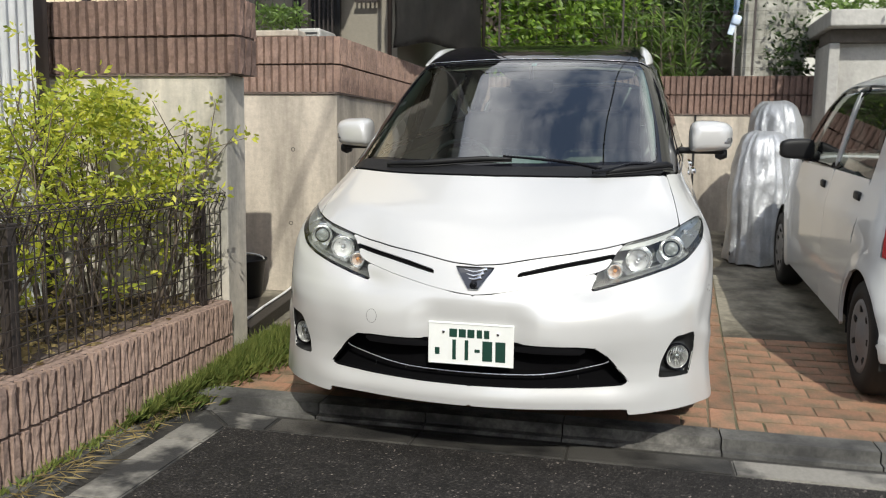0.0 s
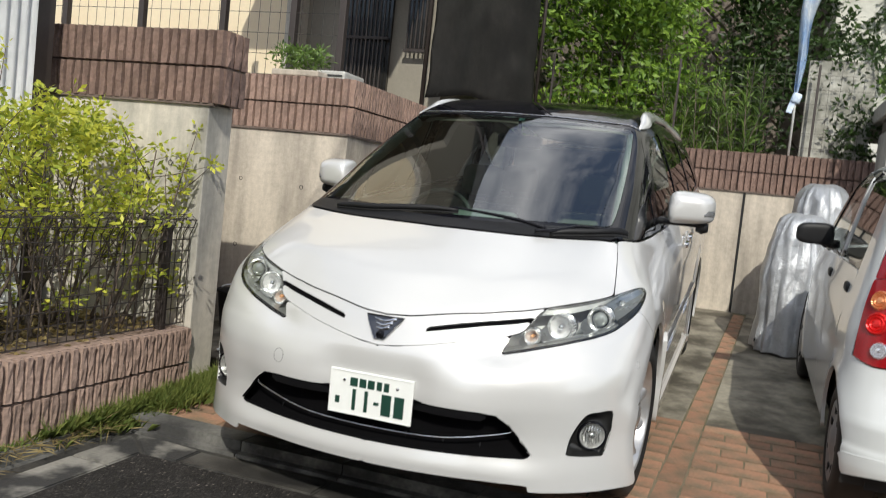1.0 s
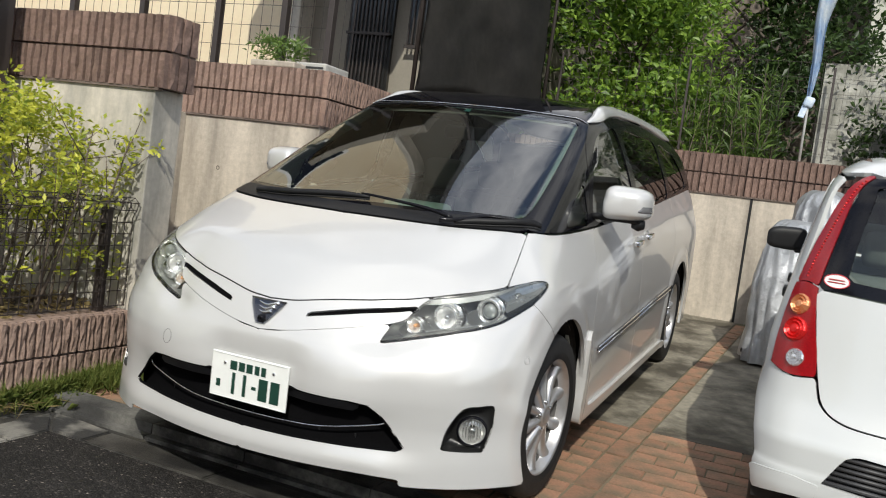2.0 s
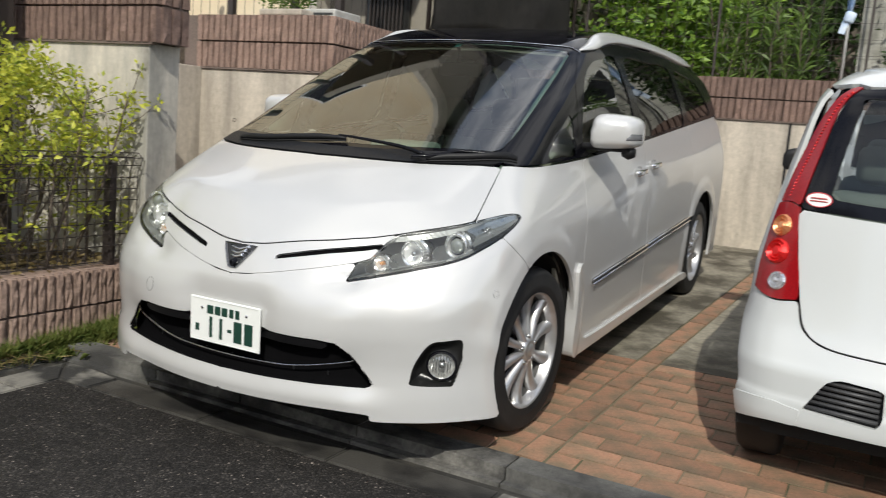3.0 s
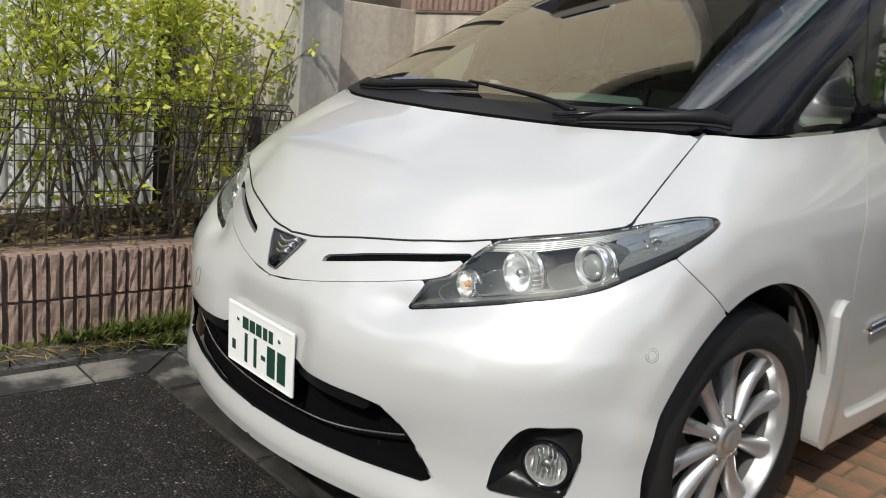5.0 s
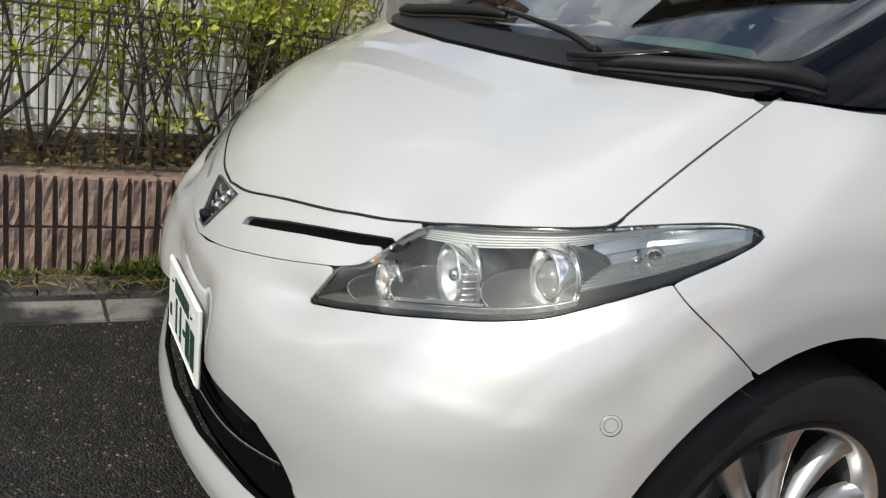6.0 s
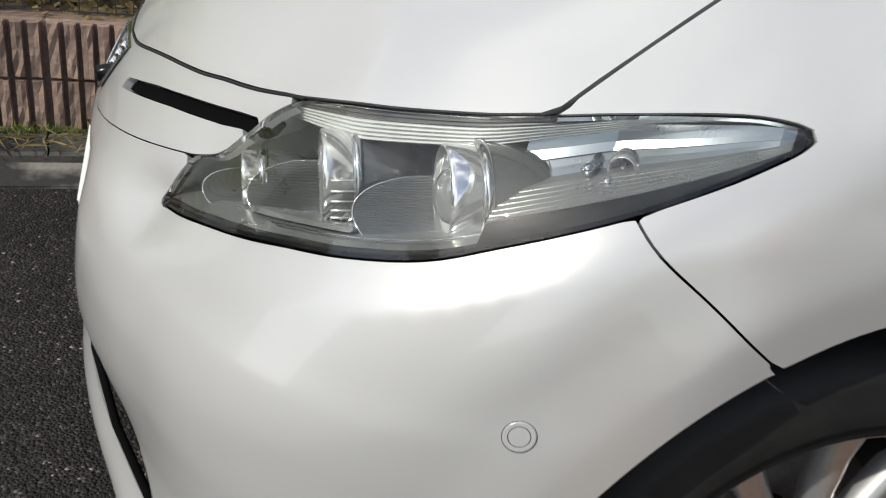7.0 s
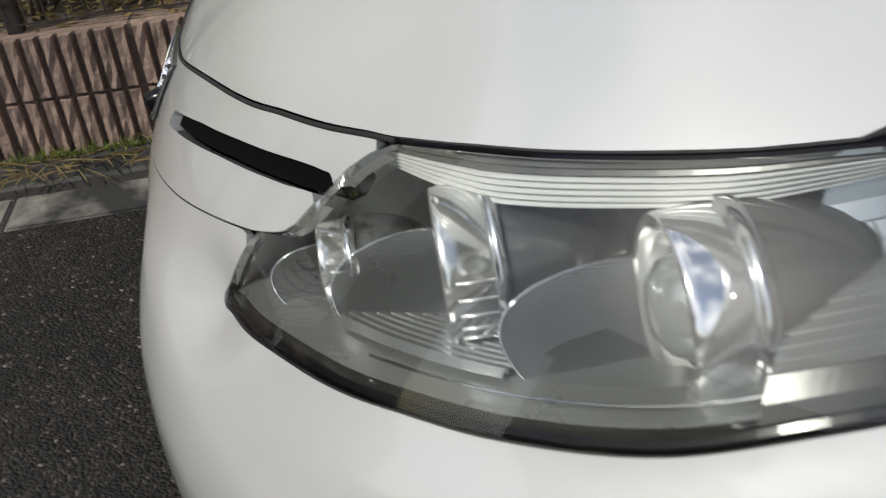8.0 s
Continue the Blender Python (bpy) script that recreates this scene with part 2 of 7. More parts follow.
FAR_HOUSE = matter("house across the road", (.16, .13, .105), .8, vary=.1, grain=4)
FAR_ROOF = matter("dark roof tiles", (.05, .05, .055), .7, vary=.2, grain=6)
GREEN_PLASTIC = matter("green plastic", (.10, .30, .24), .4)


# ---- building tools ----
def part(name, bm, material, parent=None, label="", smooth=False):
    me = bpy.data.meshes.new(name)
    bm.to_mesh(me)
    bm.free()
    me.materials.append(material)
    if smooth:
        me.polygons.foreach_set("use_smooth", [True] * len(me.polygons))
    ob = new(name, me)
    ob.parent = parent
    return tagged(ob, label)


def raw(name, verts, faces, material, parent=None, label="", smooth=False):
    me = bpy.data.meshes.new(name)
    me.from_pydata([tuple(v) for v in verts], [], [tuple(f) for f in faces])
    me.materials.append(material)
    if smooth:
        me.polygons.foreach_set("use_smooth", [True] * len(me.polygons))
    ob = new(name, me)
    ob.parent = parent
    return tagged(ob, label)


def thing(name, label, category, at=None, group="", kind=""):
    ob = new(name)
    if at is not None:
        ob.matrix_world = at
    return tagged(ob, label, category, group, kind)


def box(bm, x0, x1, y0, y1, z0, z1, bevel=0.0, m=None):
    """A box between the given sides, its edges rounded by bevel."""
    made = bmesh.ops.create_cube(bm, size=1)["verts"]
    for v in made:
        v.co = Vector(((x0 + x1) / 2 + v.co.x * (x1 - x0), (y0 + y1) / 2 + v.co.y * (y1 - y0), (z0 + z1) / 2 + v.co.z * (z1 - z0)))
    if m is not None:
        bmesh.ops.transform(bm, matrix=m, verts=made)
    if bevel:
        bmesh.ops.bevel(bm, geom=list({e for v in made for e in v.link_edges}), offset=bevel, segments=2, affect="EDGES", profile=.5)
    return bm


def boxed(*sides, bevel=0.0, m=None):
    return box(bmesh.new(), *sides, bevel=bevel, m=m)


def turned(profile, n=32, m=None, bm=None, closed=False):
    """A body of revolution about x: profile rows are (x, radius)."""
    bm = bm or bmesh.new()
    rings = []
    for x, r in profile:
        rings.append([bm.verts.new((x, r * math.cos(2 * math.pi * i / n), r * math.sin(2 * math.pi * i / n))) for i in range(n)])
    for a, b in zip(rings, rings[1:]):
        for i in range(n):
            bm.faces.new((a[i], a[(i + 1) % n], b[(i + 1) % n], b[i]))
    for ring in ((rings[0], rings[-1]) if not closed else ()):
        if profile[rings.index(ring)][1] > 1e-5:
            bm.faces.new(ring)
    bmesh.ops.remove_doubles(bm, verts=bm.verts, dist=1e-6)
    bmesh.ops.recalc_face_normals(bm, faces=bm.faces)
    if m is not None:
        bmesh.ops.transform(bm, matrix=m, verts=bm.verts)
    return bm


def tube(points, radius, n=8, bm=None, taper=None):
    """A round bar along the points; taper gives the share of the radius along the way."""
    bm = bm or bmesh.new()
    pts = [Vector(p) for p in points]
    rings = []
    side = None
    for i, p in enumerate(pts):
        way = (pts[min(i + 1, len(pts) - 1)] - pts[max(i - 1, 0)]).normalized()
        if side is None:
            side = way.orthogonal().normalized()
        side = (side - way * side.dot(way)).normalized()
        other = way.cross(side)
        r = radius * (taper(i / max(1, len(pts) - 1)) if taper else 1)
        rings.append([bm.verts.new(p + r * (side * math.cos(2 * math.pi * k / n) + other * math.sin(2 * math.pi * k / n))) for k in range(n)])
    for a, b in zip(rings, rings[1:]):
        for k in range(n):
            bm.faces.new((a[k], a[(k + 1) % n], b[(k + 1) % n], b[k]))
    bm.faces.new(rings[0][::-1])
    bm.faces.new(rings[-1])
    return bm


def smoothed(points, n=8, closed=False):
    """A Catmull-Rom curve through the points."""
    p = [np.array(q, float) for q in points]
    if len(p) < 3:
        return p
    p = [p[-1], *p, p[0], p[1]] if closed else [2 * p[0] - p[1], *p, 2 * p[-1] - p[-2]]
    out = []
    for a, b, c, d in zip(p, p[1:], p[2:], p[3:]):
        for t in np.arange(n) / n:
            out.append(.5 * (2 * b + (c - a) * t + (2 * a - 5 * b + 4 * c - d) * t * t + (3 * b - a - 3 * c + d) * t ** 3))
    return out if closed else out + [p[-2]]


def outline(*pieces, n=8):
    """A closed outline of smooth pieces that meet in corners."""
    out = []
    for piece in pieces:
        out += smoothed(piece, n)
    return np.array(out)


def rounded(points, n=6):
    return np.array(smoothed(points, n, closed=True))


def off(q, poly):
    """How far rows q lie outside the closed polygon (below zero: inside)."""
    a, b = poly, np.roll(poly, -1, 0)
    best, inside = np.full(len(q), 1e9), np.zeros(len(q), bool)
    for (ax, ay), (bx, by) in zip(a, b):
        ex, ey = bx - ax, by - ay
        L = ex * ex + ey * ey
        if L < 1e-14:
            continue
        px, py = q[:, 0] - ax, q[:, 1] - ay
        t = np.clip((px * ex + py * ey) / L, 0, 1)
        best = np.minimum(best, (px - t * ex) ** 2 + (py - t * ey) ** 2)
        cross = ((ay > q[:, 1]) != (by > q[:, 1]))
        if by != ay:
            inside ^= cross & (q[:, 0] < (bx - ax) * (q[:, 1] - ay) / (by - ay) + ax)
    return np.where(inside, -1, 1) * np.sqrt(best)


def cut_panel(name, f, chart, edge, material, parent, holes=(), step=.014, gap=.0016, depth=.016, inset=0.0, mirror="", side=1, label=""):
    """A panel of the body: the skin within the outline and outside the holes, with its edges turned in by depth.
    mirror 'weld' joins both halves at the middle; side -1 puts it on the other side."""
    lo, hi = edge.min(0) - step, edge.max(0) + step
    nx, ny = [max(2, int(math.ceil(s / step))) for s in hi - lo]
    gx, gy = np.meshgrid(np.linspace(lo[0], hi[0], nx + 1), np.linspace(lo[1], hi[1], ny + 1), indexing="ij")
    q = np.stack((gx.ravel(), gy.ravel()), 1)
    d = off(q, edge) + gap
    for h in holes:
        d = np.maximum(d, gap - off(q, h))
    if mirror:
        d = np.maximum(d, -skin(f, chart, q, inset)[0][:, 0])
    pts, faces, made = [], [], {}

    def keep(i):
        if i not in made:
            made[i] = len(pts)
            pts.append(q[i])
        return made[i]

    def crossing(i, j):
        key = (min(i, j), max(i, j))
        if key not in made:
            t = d[i] / (d[i] - d[j])
            made[key] = len(pts)
            pts.append(q[i] + t * (q[j] - q[i]))
        return made[key]

    inside = d < 0
    for a in range(nx):
        for b in range(ny):
            ring = (a * (ny + 1) + b, (a + 1) * (ny + 1) + b, (a + 1) * (ny + 1) + b + 1, a * (ny + 1) + b + 1)
            k = sum(inside[i] for i in ring)
            if k == 0:
                continue
            poly = []
            for i, j in zip(ring, ring[1:] + ring[:1]):
                if inside[i]:
                    poly.append(keep(i))
                if inside[i] != inside[j]:
                    poly.append(crossing(i, j))
            if len(poly) > 2:
                faces.append(poly)
    p, n = skin(f, chart, np.array(pts), inset)
    if mirror:
        middle = np.abs(p[:, 0]) < step * .6
        cut = middle & (p[:, 0] < step * .35)
        used = np.zeros(len(p), bool)
        count = {}
        for fc in faces:
            for i, j in zip(fc, fc[1:] + fc[:1]):
                count[(min(i, j), max(i, j))] = count.get((min(i, j), max(i, j)), 0) + 1
        rim = {i for e, c in count.items() if c == 1 for i in e}
        for i in rim:
            if cut[i]:
                used[i] = True
        p[used, 0], n[used, 0] = 0, 0
        m = len(p)
        twin = np.array([i if used[i] else -1 for i in range(m)])
        extra = [i for i in range(m) if not used[i]]
        for k, i in enumerate(extra):
            twin[i] = m + k
        p = np.concatenate((p, p[extra] * (-1, 1, 1)))
        n = np.concatenate((n, n[extra] * (-1, 1, 1)))
        faces += [[twin[i] for i in reversed(fc)] for fc in faces]
    if side < 0:
        p, n, faces = p * (-1, 1, 1), n * (-1, 1, 1), [fc[::-1] for fc in faces]
    # face the same way as the normals
    flip = 0
    for fc in faces[:: max(1, len(faces) // 40)]:
        flip += np.sign(np.dot(np.cross(p[fc[1]] - p[fc[0]], p[fc[2]] - p[fc[0]]), n[fc[0]]))
    if flip < 0:
        faces = [fc[::-1] for fc in faces]
    edges = {}
    for fc in faces:
        for i, j in zip(fc, fc[1:] + fc[:1]):
            edges[(i, j)] = 1
    rim = [(i, j) for i, j in edges if (j, i) not in edges]
    inner, verts, skin_faces = {}, list(p), len(faces)
    for i, j in rim:
        for k in (i, j):
            if k not in inner:
                inner[k] = len(verts)
                verts.append(p[k] - depth * n[k])
        faces.append([j, i, inner[i], inner[j]])
    me = bpy.data.meshes.new(name)
    me.from_pydata([tuple(v) for v in verts], [], faces)
    me.materials.append(material)
    me.polygons.foreach_set("use_smooth", [k < skin_faces for k in range(len(faces))])
    normals = []
    for k, fc in enumerate(faces):
        if k < skin_faces:
            normals += [tuple(n[i]) for i in fc]
        else:
            a, b, c = (np.array(verts[i]) for i in fc[:3])
            w = np.cross(b - a, c - a)
            w = w / max(1e-9, np.linalg.norm(w))
            normals += [tuple(w)] * len(fc)
    me.normals_split_custom_set(normals)
    ob = new(name, me)
    ob.parent = parent
    return tagged(ob, label)


# ---- smooth bodies: a car body is the inside of a smooth function, its panels are cut out of that skin ----
def knots(pairs):
    """A smooth curve without overshoot through (x, y) pairs, straight beyond its ends."""
    xs, ys = np.array(pairs, float).T
    h, d = np.diff(xs), np.diff(ys) / np.diff(xs)
    m = np.concatenate(([d[0]], np.where(d[1:] * d[:-1] > 0, 2 * d[1:] * d[:-1] / (d[1:] + d[:-1] + 1e-12 * np.sign(d[1:] + d[:-1] + 1e-30)), 0), [d[-1]]))

    def curve(x):
        x = np.asarray(x, float)
        i = np.clip(np.searchsorted(xs, x) - 1, 0, len(h) - 1)
        t = (x - xs[i]) / h[i]
        c = np.clip(t, 0, 1)
        y = ((1 + 2 * c) * (1 - c) ** 2 * ys[i] + c * (1 - c) ** 2 * h[i] * m[i]
             + c * c * (3 - 2 * c) * ys[i + 1] + c * c * (c - 1) * h[i] * m[i + 1])
        return y + np.where(t < 0, t * h[i] * m[i], 0) + np.where(t > 1, (t - 1) * h[i] * m[i + 1], 0)
    return curve


def spline(pairs):
    """A curve of even curvature (natural cubic) through (x, y) pairs, straight beyond its ends."""
    xs, ys = np.array(pairs, float).T
    n, h = len(xs), np.diff(xs)
    a, b = np.eye(n), np.zeros(n)
    for i in range(1, n - 1):
        a[i, i - 1:i + 2] = h[i - 1], 2 * (h[i - 1] + h[i]), h[i]
        b[i] = 6 * ((ys[i + 1] - ys[i]) / h[i] - (ys[i] - ys[i - 1]) / h[i - 1])
    m = np.linalg.solve(a, b)

    def curve(x):
        x = np.asarray(x, float)
        c = np.clip(x, xs[0], xs[-1])
        i = np.clip(np.searchsorted(xs, c) - 1, 0, n - 2)
        u, v = xs[i + 1] - c, c - xs[i]
        y = m[i] * u ** 3 / (6 * h[i]) + m[i + 1] * v ** 3 / (6 * h[i]) + (ys[i] / h[i] - m[i] * h[i] / 6) * u + (ys[i + 1] / h[i] - m[i + 1] * h[i] / 6) * v
        slope = -m[i] * u ** 2 / (2 * h[i]) + m[i + 1] * v ** 2 / (2 * h[i]) + (ys[i + 1] - ys[i]) / h[i] - (m[i + 1] - m[i]) * h[i] / 6
        return y + slope * (x - c)
    return curve


def smax(a, b, k):
    return np.maximum(a, b) + np.maximum(k - np.abs(a - b), 0) ** 2 / (4 * k)


def step01(a, b, v):
    t = np.clip((v - a) / (b - a), 0, 1)
    return t * t * (3 - 2 * t)


VAN_TOP = spline([(.02, .54), (.10, .690), (.18, .777), (.30, .880), (.45, .967), (.60, 1.040), (.78, 1.121), (1.2, 1.322), (1.5, 1.462), (1.78, 1.58),
                 (2.1, 1.66), (2.6, 1.705), (3.2, 1.71), (3.9, 1.665), (4.4, 1.575), (4.65, 1.44), (4.8, 1.2)])
VAN_NOSE = knots([(.12, .085), (.17, .076), (.23, .068), (.30, .063), (.36, .064), (.48, .061), (.56, .071), (.62, .089), (.66, .112), (.74, .149), (.80, .175), (.90, .245), (1.1, .30)])
VAN_SIDE = knots([(.12, .872), (.2, .888), (.35, .893), (.65, .902), (.85, .900), (.95, .890), (1.05, .862), (1.15, .828), (1.3, .782), (1.45, .722), (1.57, .668), (1.7, .60)])
LAMP_LINE = knots([(.40, .650), (.64, .664), (.70, .679), (.748, .6885), (.846, .7035), (.926, .719), (.995, .7285), (1.091, .7395), (1.204, .762), (1.296, .789), (1.42, .826), (1.5, .853)])
HUBS = ((.87, .334), (3.82, .334))


def van_f(x, y, z):
    """Below zero inside the van's body; x to its side, y back from its nose, z up from the ground."""
    ax = np.abs(x)
    top = z - (VAN_TOP(y - .25 * ax ** 2) - .07 * ax ** 4)
    below = z - LAMP_LINE(ax + y)
    ledge = .011 * step01(.004, -.042, below) * step01(-.26, -.06, below) * step01(.45, .7, ax + y) * step01(1.52, 1.36, ax + y)
    front = VAN_NOSE(z) + (.31 + .23 * step01(.62, .80, z) * (1 - step01(.44, .68, ax))) * ax ** 2 - .02 * ax ** 4 - y
    front = front + .025 * step01(.36, .10, ax) * step01(.31, .42, z) * step01(.67, .53, z)
    front = front - .016 * step01(.13, .26, ax) * step01(.62, .38, ax) * step01(.38, .47, z) * step01(.68, .54, z)
    flare = sum(.010 * step01(.52, .44, np.hypot(y - a, z - b)) for a, b in HUBS)
    skirt = .012 * step01(.50, .42, z + .25 * (y - .55)) * step01(1.0, .7, y) * step01(.3, .5, y)
    side = ax - (VAN_SIDE(z) - .075 * np.clip((2.1 - y) / 1.0, 0, 1.5) * step01(.8, 1.05, z) + flare + skirt)
    rear = y - (4.78 - .22 * ax ** 4 - .2 * np.maximum(z - .9, 0) ** 1.5)
    lip = step01(.95, .55, y) * (.023 * step01(.335, .250, z) * step01(.72, .50, ax) + .022 * np.clip((.40 - z) / .20, 0, 1) ** 1.3 * step01(.40, .66, ax))
    nook = .019 * np.exp(-((ax - .435) / .075) ** 2 - ((z - .668) / .034) ** 2) * step01(.55, .35, y)
    f = smax(smax(front, side, .30) - ledge - lip + nook, rear, .2)
    return smax(smax(f, top, .07 + .07 * step01(.4, .8, ax)), .176 - z, .014)


CHARTS = {  # two coordinates on the skin -> start inside, way out, reach
    "top": lambda q: (np.stack((q[:, 0], q[:, 1], 0 * q[:, 0] + .5), 1), (0, 0, 1), 1.6),
    "side": lambda q: (np.stack((0 * q[:, 0], q[:, 0], q[:, 1]), 1), (1, 0, 0), 1.2),
    "nose": lambda q: (np.stack((q[:, 0], 0 * q[:, 0] + 1.0, q[:, 1]), 1), (0, -1, 0), 1.3),
    "corner": lambda q: (np.stack((q[:, 0] - 1.0, 0 * q[:, 0] + 1.0, q[:, 1]), 1), (1, -1, 0), 1.6),
    "shoulder": lambda q: (np.stack((0 * q[:, 0], q[:, 0], q[:, 1]), 1), (1, 0, 1), 1.4),
    "tail": lambda q: (np.stack((q[:, 0], 0 * q[:, 0] + 2.0, q[:, 1]), 1), (0, 1, 0), 4.0),
}


def skin(f, chart, q, inset=0.0):
    """Places on the skin, and its normals there, for rows q of chart coordinates."""
    q = np.asarray(q, float).reshape(-1, 2)
    start, way, reach = CHARTS[chart](q)
    way = np.array(way, float)
    lo, hi = np.zeros(len(q)), np.full(len(q), reach)
    for _ in range(36):
        mid = (lo + hi) / 2
        p = start + mid[:, None] * way
        inside = f(p[:, 0], p[:, 1], p[:, 2]) + inset < 0
        lo, hi = np.where(inside, mid, lo), np.where(inside, hi, mid)
    p = start + lo[:, None] * way
    e = .0015
    n = np.stack([f(*(p + e * ax).T) - f(*(p - e * ax).T) for ax in np.eye(3)], 1)
    return p, n / np.maximum(np.linalg.norm(n, axis=1), 1e-9)[:, None]


SHROUD = matter("smoky satin shroud", (.24, .245, .24), .24, metal=.8, vary=.05, coat=.3)
RIDGE = matter("bright ridged trim", (.74, .75, .74), .35, metal=.3, vary=.03)
GREY_LENS = matter("grey indicator lens", (.16, .16, .165), .12, vary=.1, coat=1.0)
PAPER = matter("white paper", (.80, .80, .78), .8, vary=.03)
STICKER_TEAL = matter("teal sticker", (.25, .70, .62), .5)


def mirror_point(x, y, z, grow=1.0):
    """A place on the mirror's shell for a direction (x, y, z)."""
    p = lambda a, e: math.copysign(abs(a) ** e, a)
    x, z = p(x, (.46 if z > 0 else .26) if x < 0 else .62), p(z, .60 if z > 0 else .40)
    y = p(y, .95) if y < 0 else p(y, .35) * .62
    return (x * .107 * grow, y * .100 * grow + .02 * x, z * .077 * grow * (1 - .06 * x) + .004)


def mirror_shell():
    """A rounded wedge: flat towards the driver, bowed towards the nose."""
    bm = bmesh.new()
    bmesh.ops.create_uvsphere(bm, u_segments=40, v_segments=24, radius=1)
    for v in bm.verts:
        v.co = mirror_point(*v.co)
    return bm


def mirror_lens():
    """A clear strip let into the outer half of the mirror's front."""
    bm = bmesh.new()
    rows = []
    for i in range(15):
        a = radians(-66 + 62 * i / 14)
        tall = .05 + .06 * min(1, i / 3)
        rows.append([bm.verts.new(mirror_point(math.cos(a) * math.cos(b), math.sin(a) * math.cos(b), math.sin(b), g)) for b, g in ((-.13 - tall * .2, .985), (-.13, 1.012), (-.06, 1.016), (-.13 + tall, 1.012), (-.10 + tall, .985))])
    for p_, q_ in zip(rows, rows[1:]):
        for k in range(4):
            bm.faces.new((p_[k], q_[k], q_[k + 1], p_[k + 1]))
    bmesh.ops.recalc_face_normals(bm, faces=bm.faces)
    return bm


AMBER_CHROME = matter("amber tinted reflector", (.80, .34, .16), .18, metal=.6, vary=.2, grain=260, bump=.0008, bump_scale=220)
RED_CHROME = matter("red faceted reflector", (.80, .03, .03), .16, metal=.55, vary=.3, grain=260, bump=.001, bump_scale=200)
FOG_SILVER = matter("pale fog lamp reflector", (.62, .62, .62), .25, metal=.6, vary=.06)
DARK_BARREL = matter("dark wheel barrel", (.07, .068, .065), .6, metal=.3, vary=.2)
CLEAR_CHROME = matter("clear faceted reflector", (.75, .75, .77), .14, metal=.8, vary=.2, grain=260, bump=.0008, bump_scale=220)
TIP_SILVER = matter("pale silver lamp end", (.36, .39, .42), .28, metal=.85, vary=.04)
LAMP_SILVER = matter("bright silvered reflector", (.88, .88, .88), .28, metal=.6, vary=.03)
FLOOR_GREY = matter("smoked lamp floor", (.42, .43, .42), .28, metal=.7, vary=.03)
LAMP_GREY = matter("silver grey lamp housing", (.80, .81, .80), .38, metal=.75, vary=.03)
FLUTED = matter("fluted grey reflector", (.44, .45, .45), .28, metal=.75, vary=.03)
RING_CHROME = matter("bright lamp chrome", (.90, .90, .90), .15, metal=.85, vary=.02)
BLACK_CERAMIC = matter("black printed glass border", (.004, .004, .006), .04, vary=.2, spec=.2)


# ---- the white minivan ----
VAN_POSE = pose(-.585, 3.02, .015, 3.4, 0, 0)
van = thing("minivan", "pearl white minivan with black roof parked on brick paving", "minivan", VAN_POSE)


def on(chart, q, inset=0.0, f=van_f):
    return skin(f, chart, np.array(q, float), inset)[0]


def as_corner(points):
    return [(p[0] + p[1], p[2]) for p in points]


def arc(hub, r, a0, a1, n=14):
    """Points (y, z) of a wheel arch; degrees from straight back, over the top, to the front."""
    return [(hub[0] + r * math.cos(radians(a)), hub[1] + r * math.sin(radians(a))) for a in np.linspace(a0, a1, n)]


ARCH = .400
HOOD_FRONT = [(.763, .527), (.727, .477), (.671, .4195), (.614, .379), (.560, .350), (.524, .334), (.4725, .309), (.4185, .2825), (.36, .256), (.2825, .2285), (.175, .197), (.09, .178), (0, .170)]
HOOD_SIDE = [(.763, .527), (.752, .615), (.735, .72), (.714, .838)]
HOOD_REAR = [(.714, .838), (.668, .778), (.520, .703), (.375, .659), (.20, .632), (0, .620)]
flip = lambda pts: [(-a, b) for a, b in reversed(pts)]
hood_edge = outline(HOOD_FRONT[::-1], HOOD_SIDE, HOOD_REAR, flip(HOOD_REAR), flip(HOOD_SIDE), flip(HOOD_FRONT[::-1]))
cut_panel("hood", van_f, "top", hood_edge, PAINT, van, step=.016, gap=.0022)
# Dark tube laid along the front hood gap to stand for its shadow.
SEAM = smoothed(HOOD_FRONT[4:], 6)
part("hood_gap_line", tube(on("top", [*SEAM, *[(-x, y) for x, y in SEAM[::-1]][1:]], -.0002), .0020, 6), LINER, van, "dark tube standing for the shadow in the hood gap", True)

# The gap's shadow is drawn the same way along both hood sides.
for s in (1, -1):
    part("hood_side_gap_line", tube(on("top", [(s * (x + .001), y) for x, y in smoothed(HOOD_SIDE, 5)], .0030), .0022, 6), LINER, van, "dark tube standing for the shadow in the hood gap", True)

# nose panel with its two slots
front3 = on("top", HOOD_FRONT)
NOSE_TOP = [(p[0], p[2]) for p in front3[4:]]
NOSE_LOW = [(0, .648), (.12, .662), (.26, .688), (.37, .710), (.455, .729)]
NOSE_OUT = [(.455, .729), (.493, .745), (.508, .767), (.528, .799), (.545, .816), (.560, front3[4][2])]
nose_edge = outline(NOSE_LOW, NOSE_OUT, NOSE_TOP, flip(NOSE_TOP), flip(NOSE_OUT), flip(NOSE_LOW))
# Black plastic made near-black to stand for shade inside vents and grille.
VENT_BLACK = matter("matt black deepened for shade in openings", (.004, .004, .0045), .9, spec=.04)
GRILLE_BLACK = matter("satin black grille", (.007, .007, .008), .4, spec=.25)
slot = np.array([(.160, .714), (.166, .729), (.28, .7535), (.371, .769), (.448, .7805), (.516, .792), (.518, .788), (.511, .778), (.463, .767), (.35, .750), (.28, .737)])
cut_panel("nose_panel", van_f, "nose", nose_edge, PAINT, van, holes=[slot, slot[::-1] * (-1, 1)], step=.010, gap=.0007)
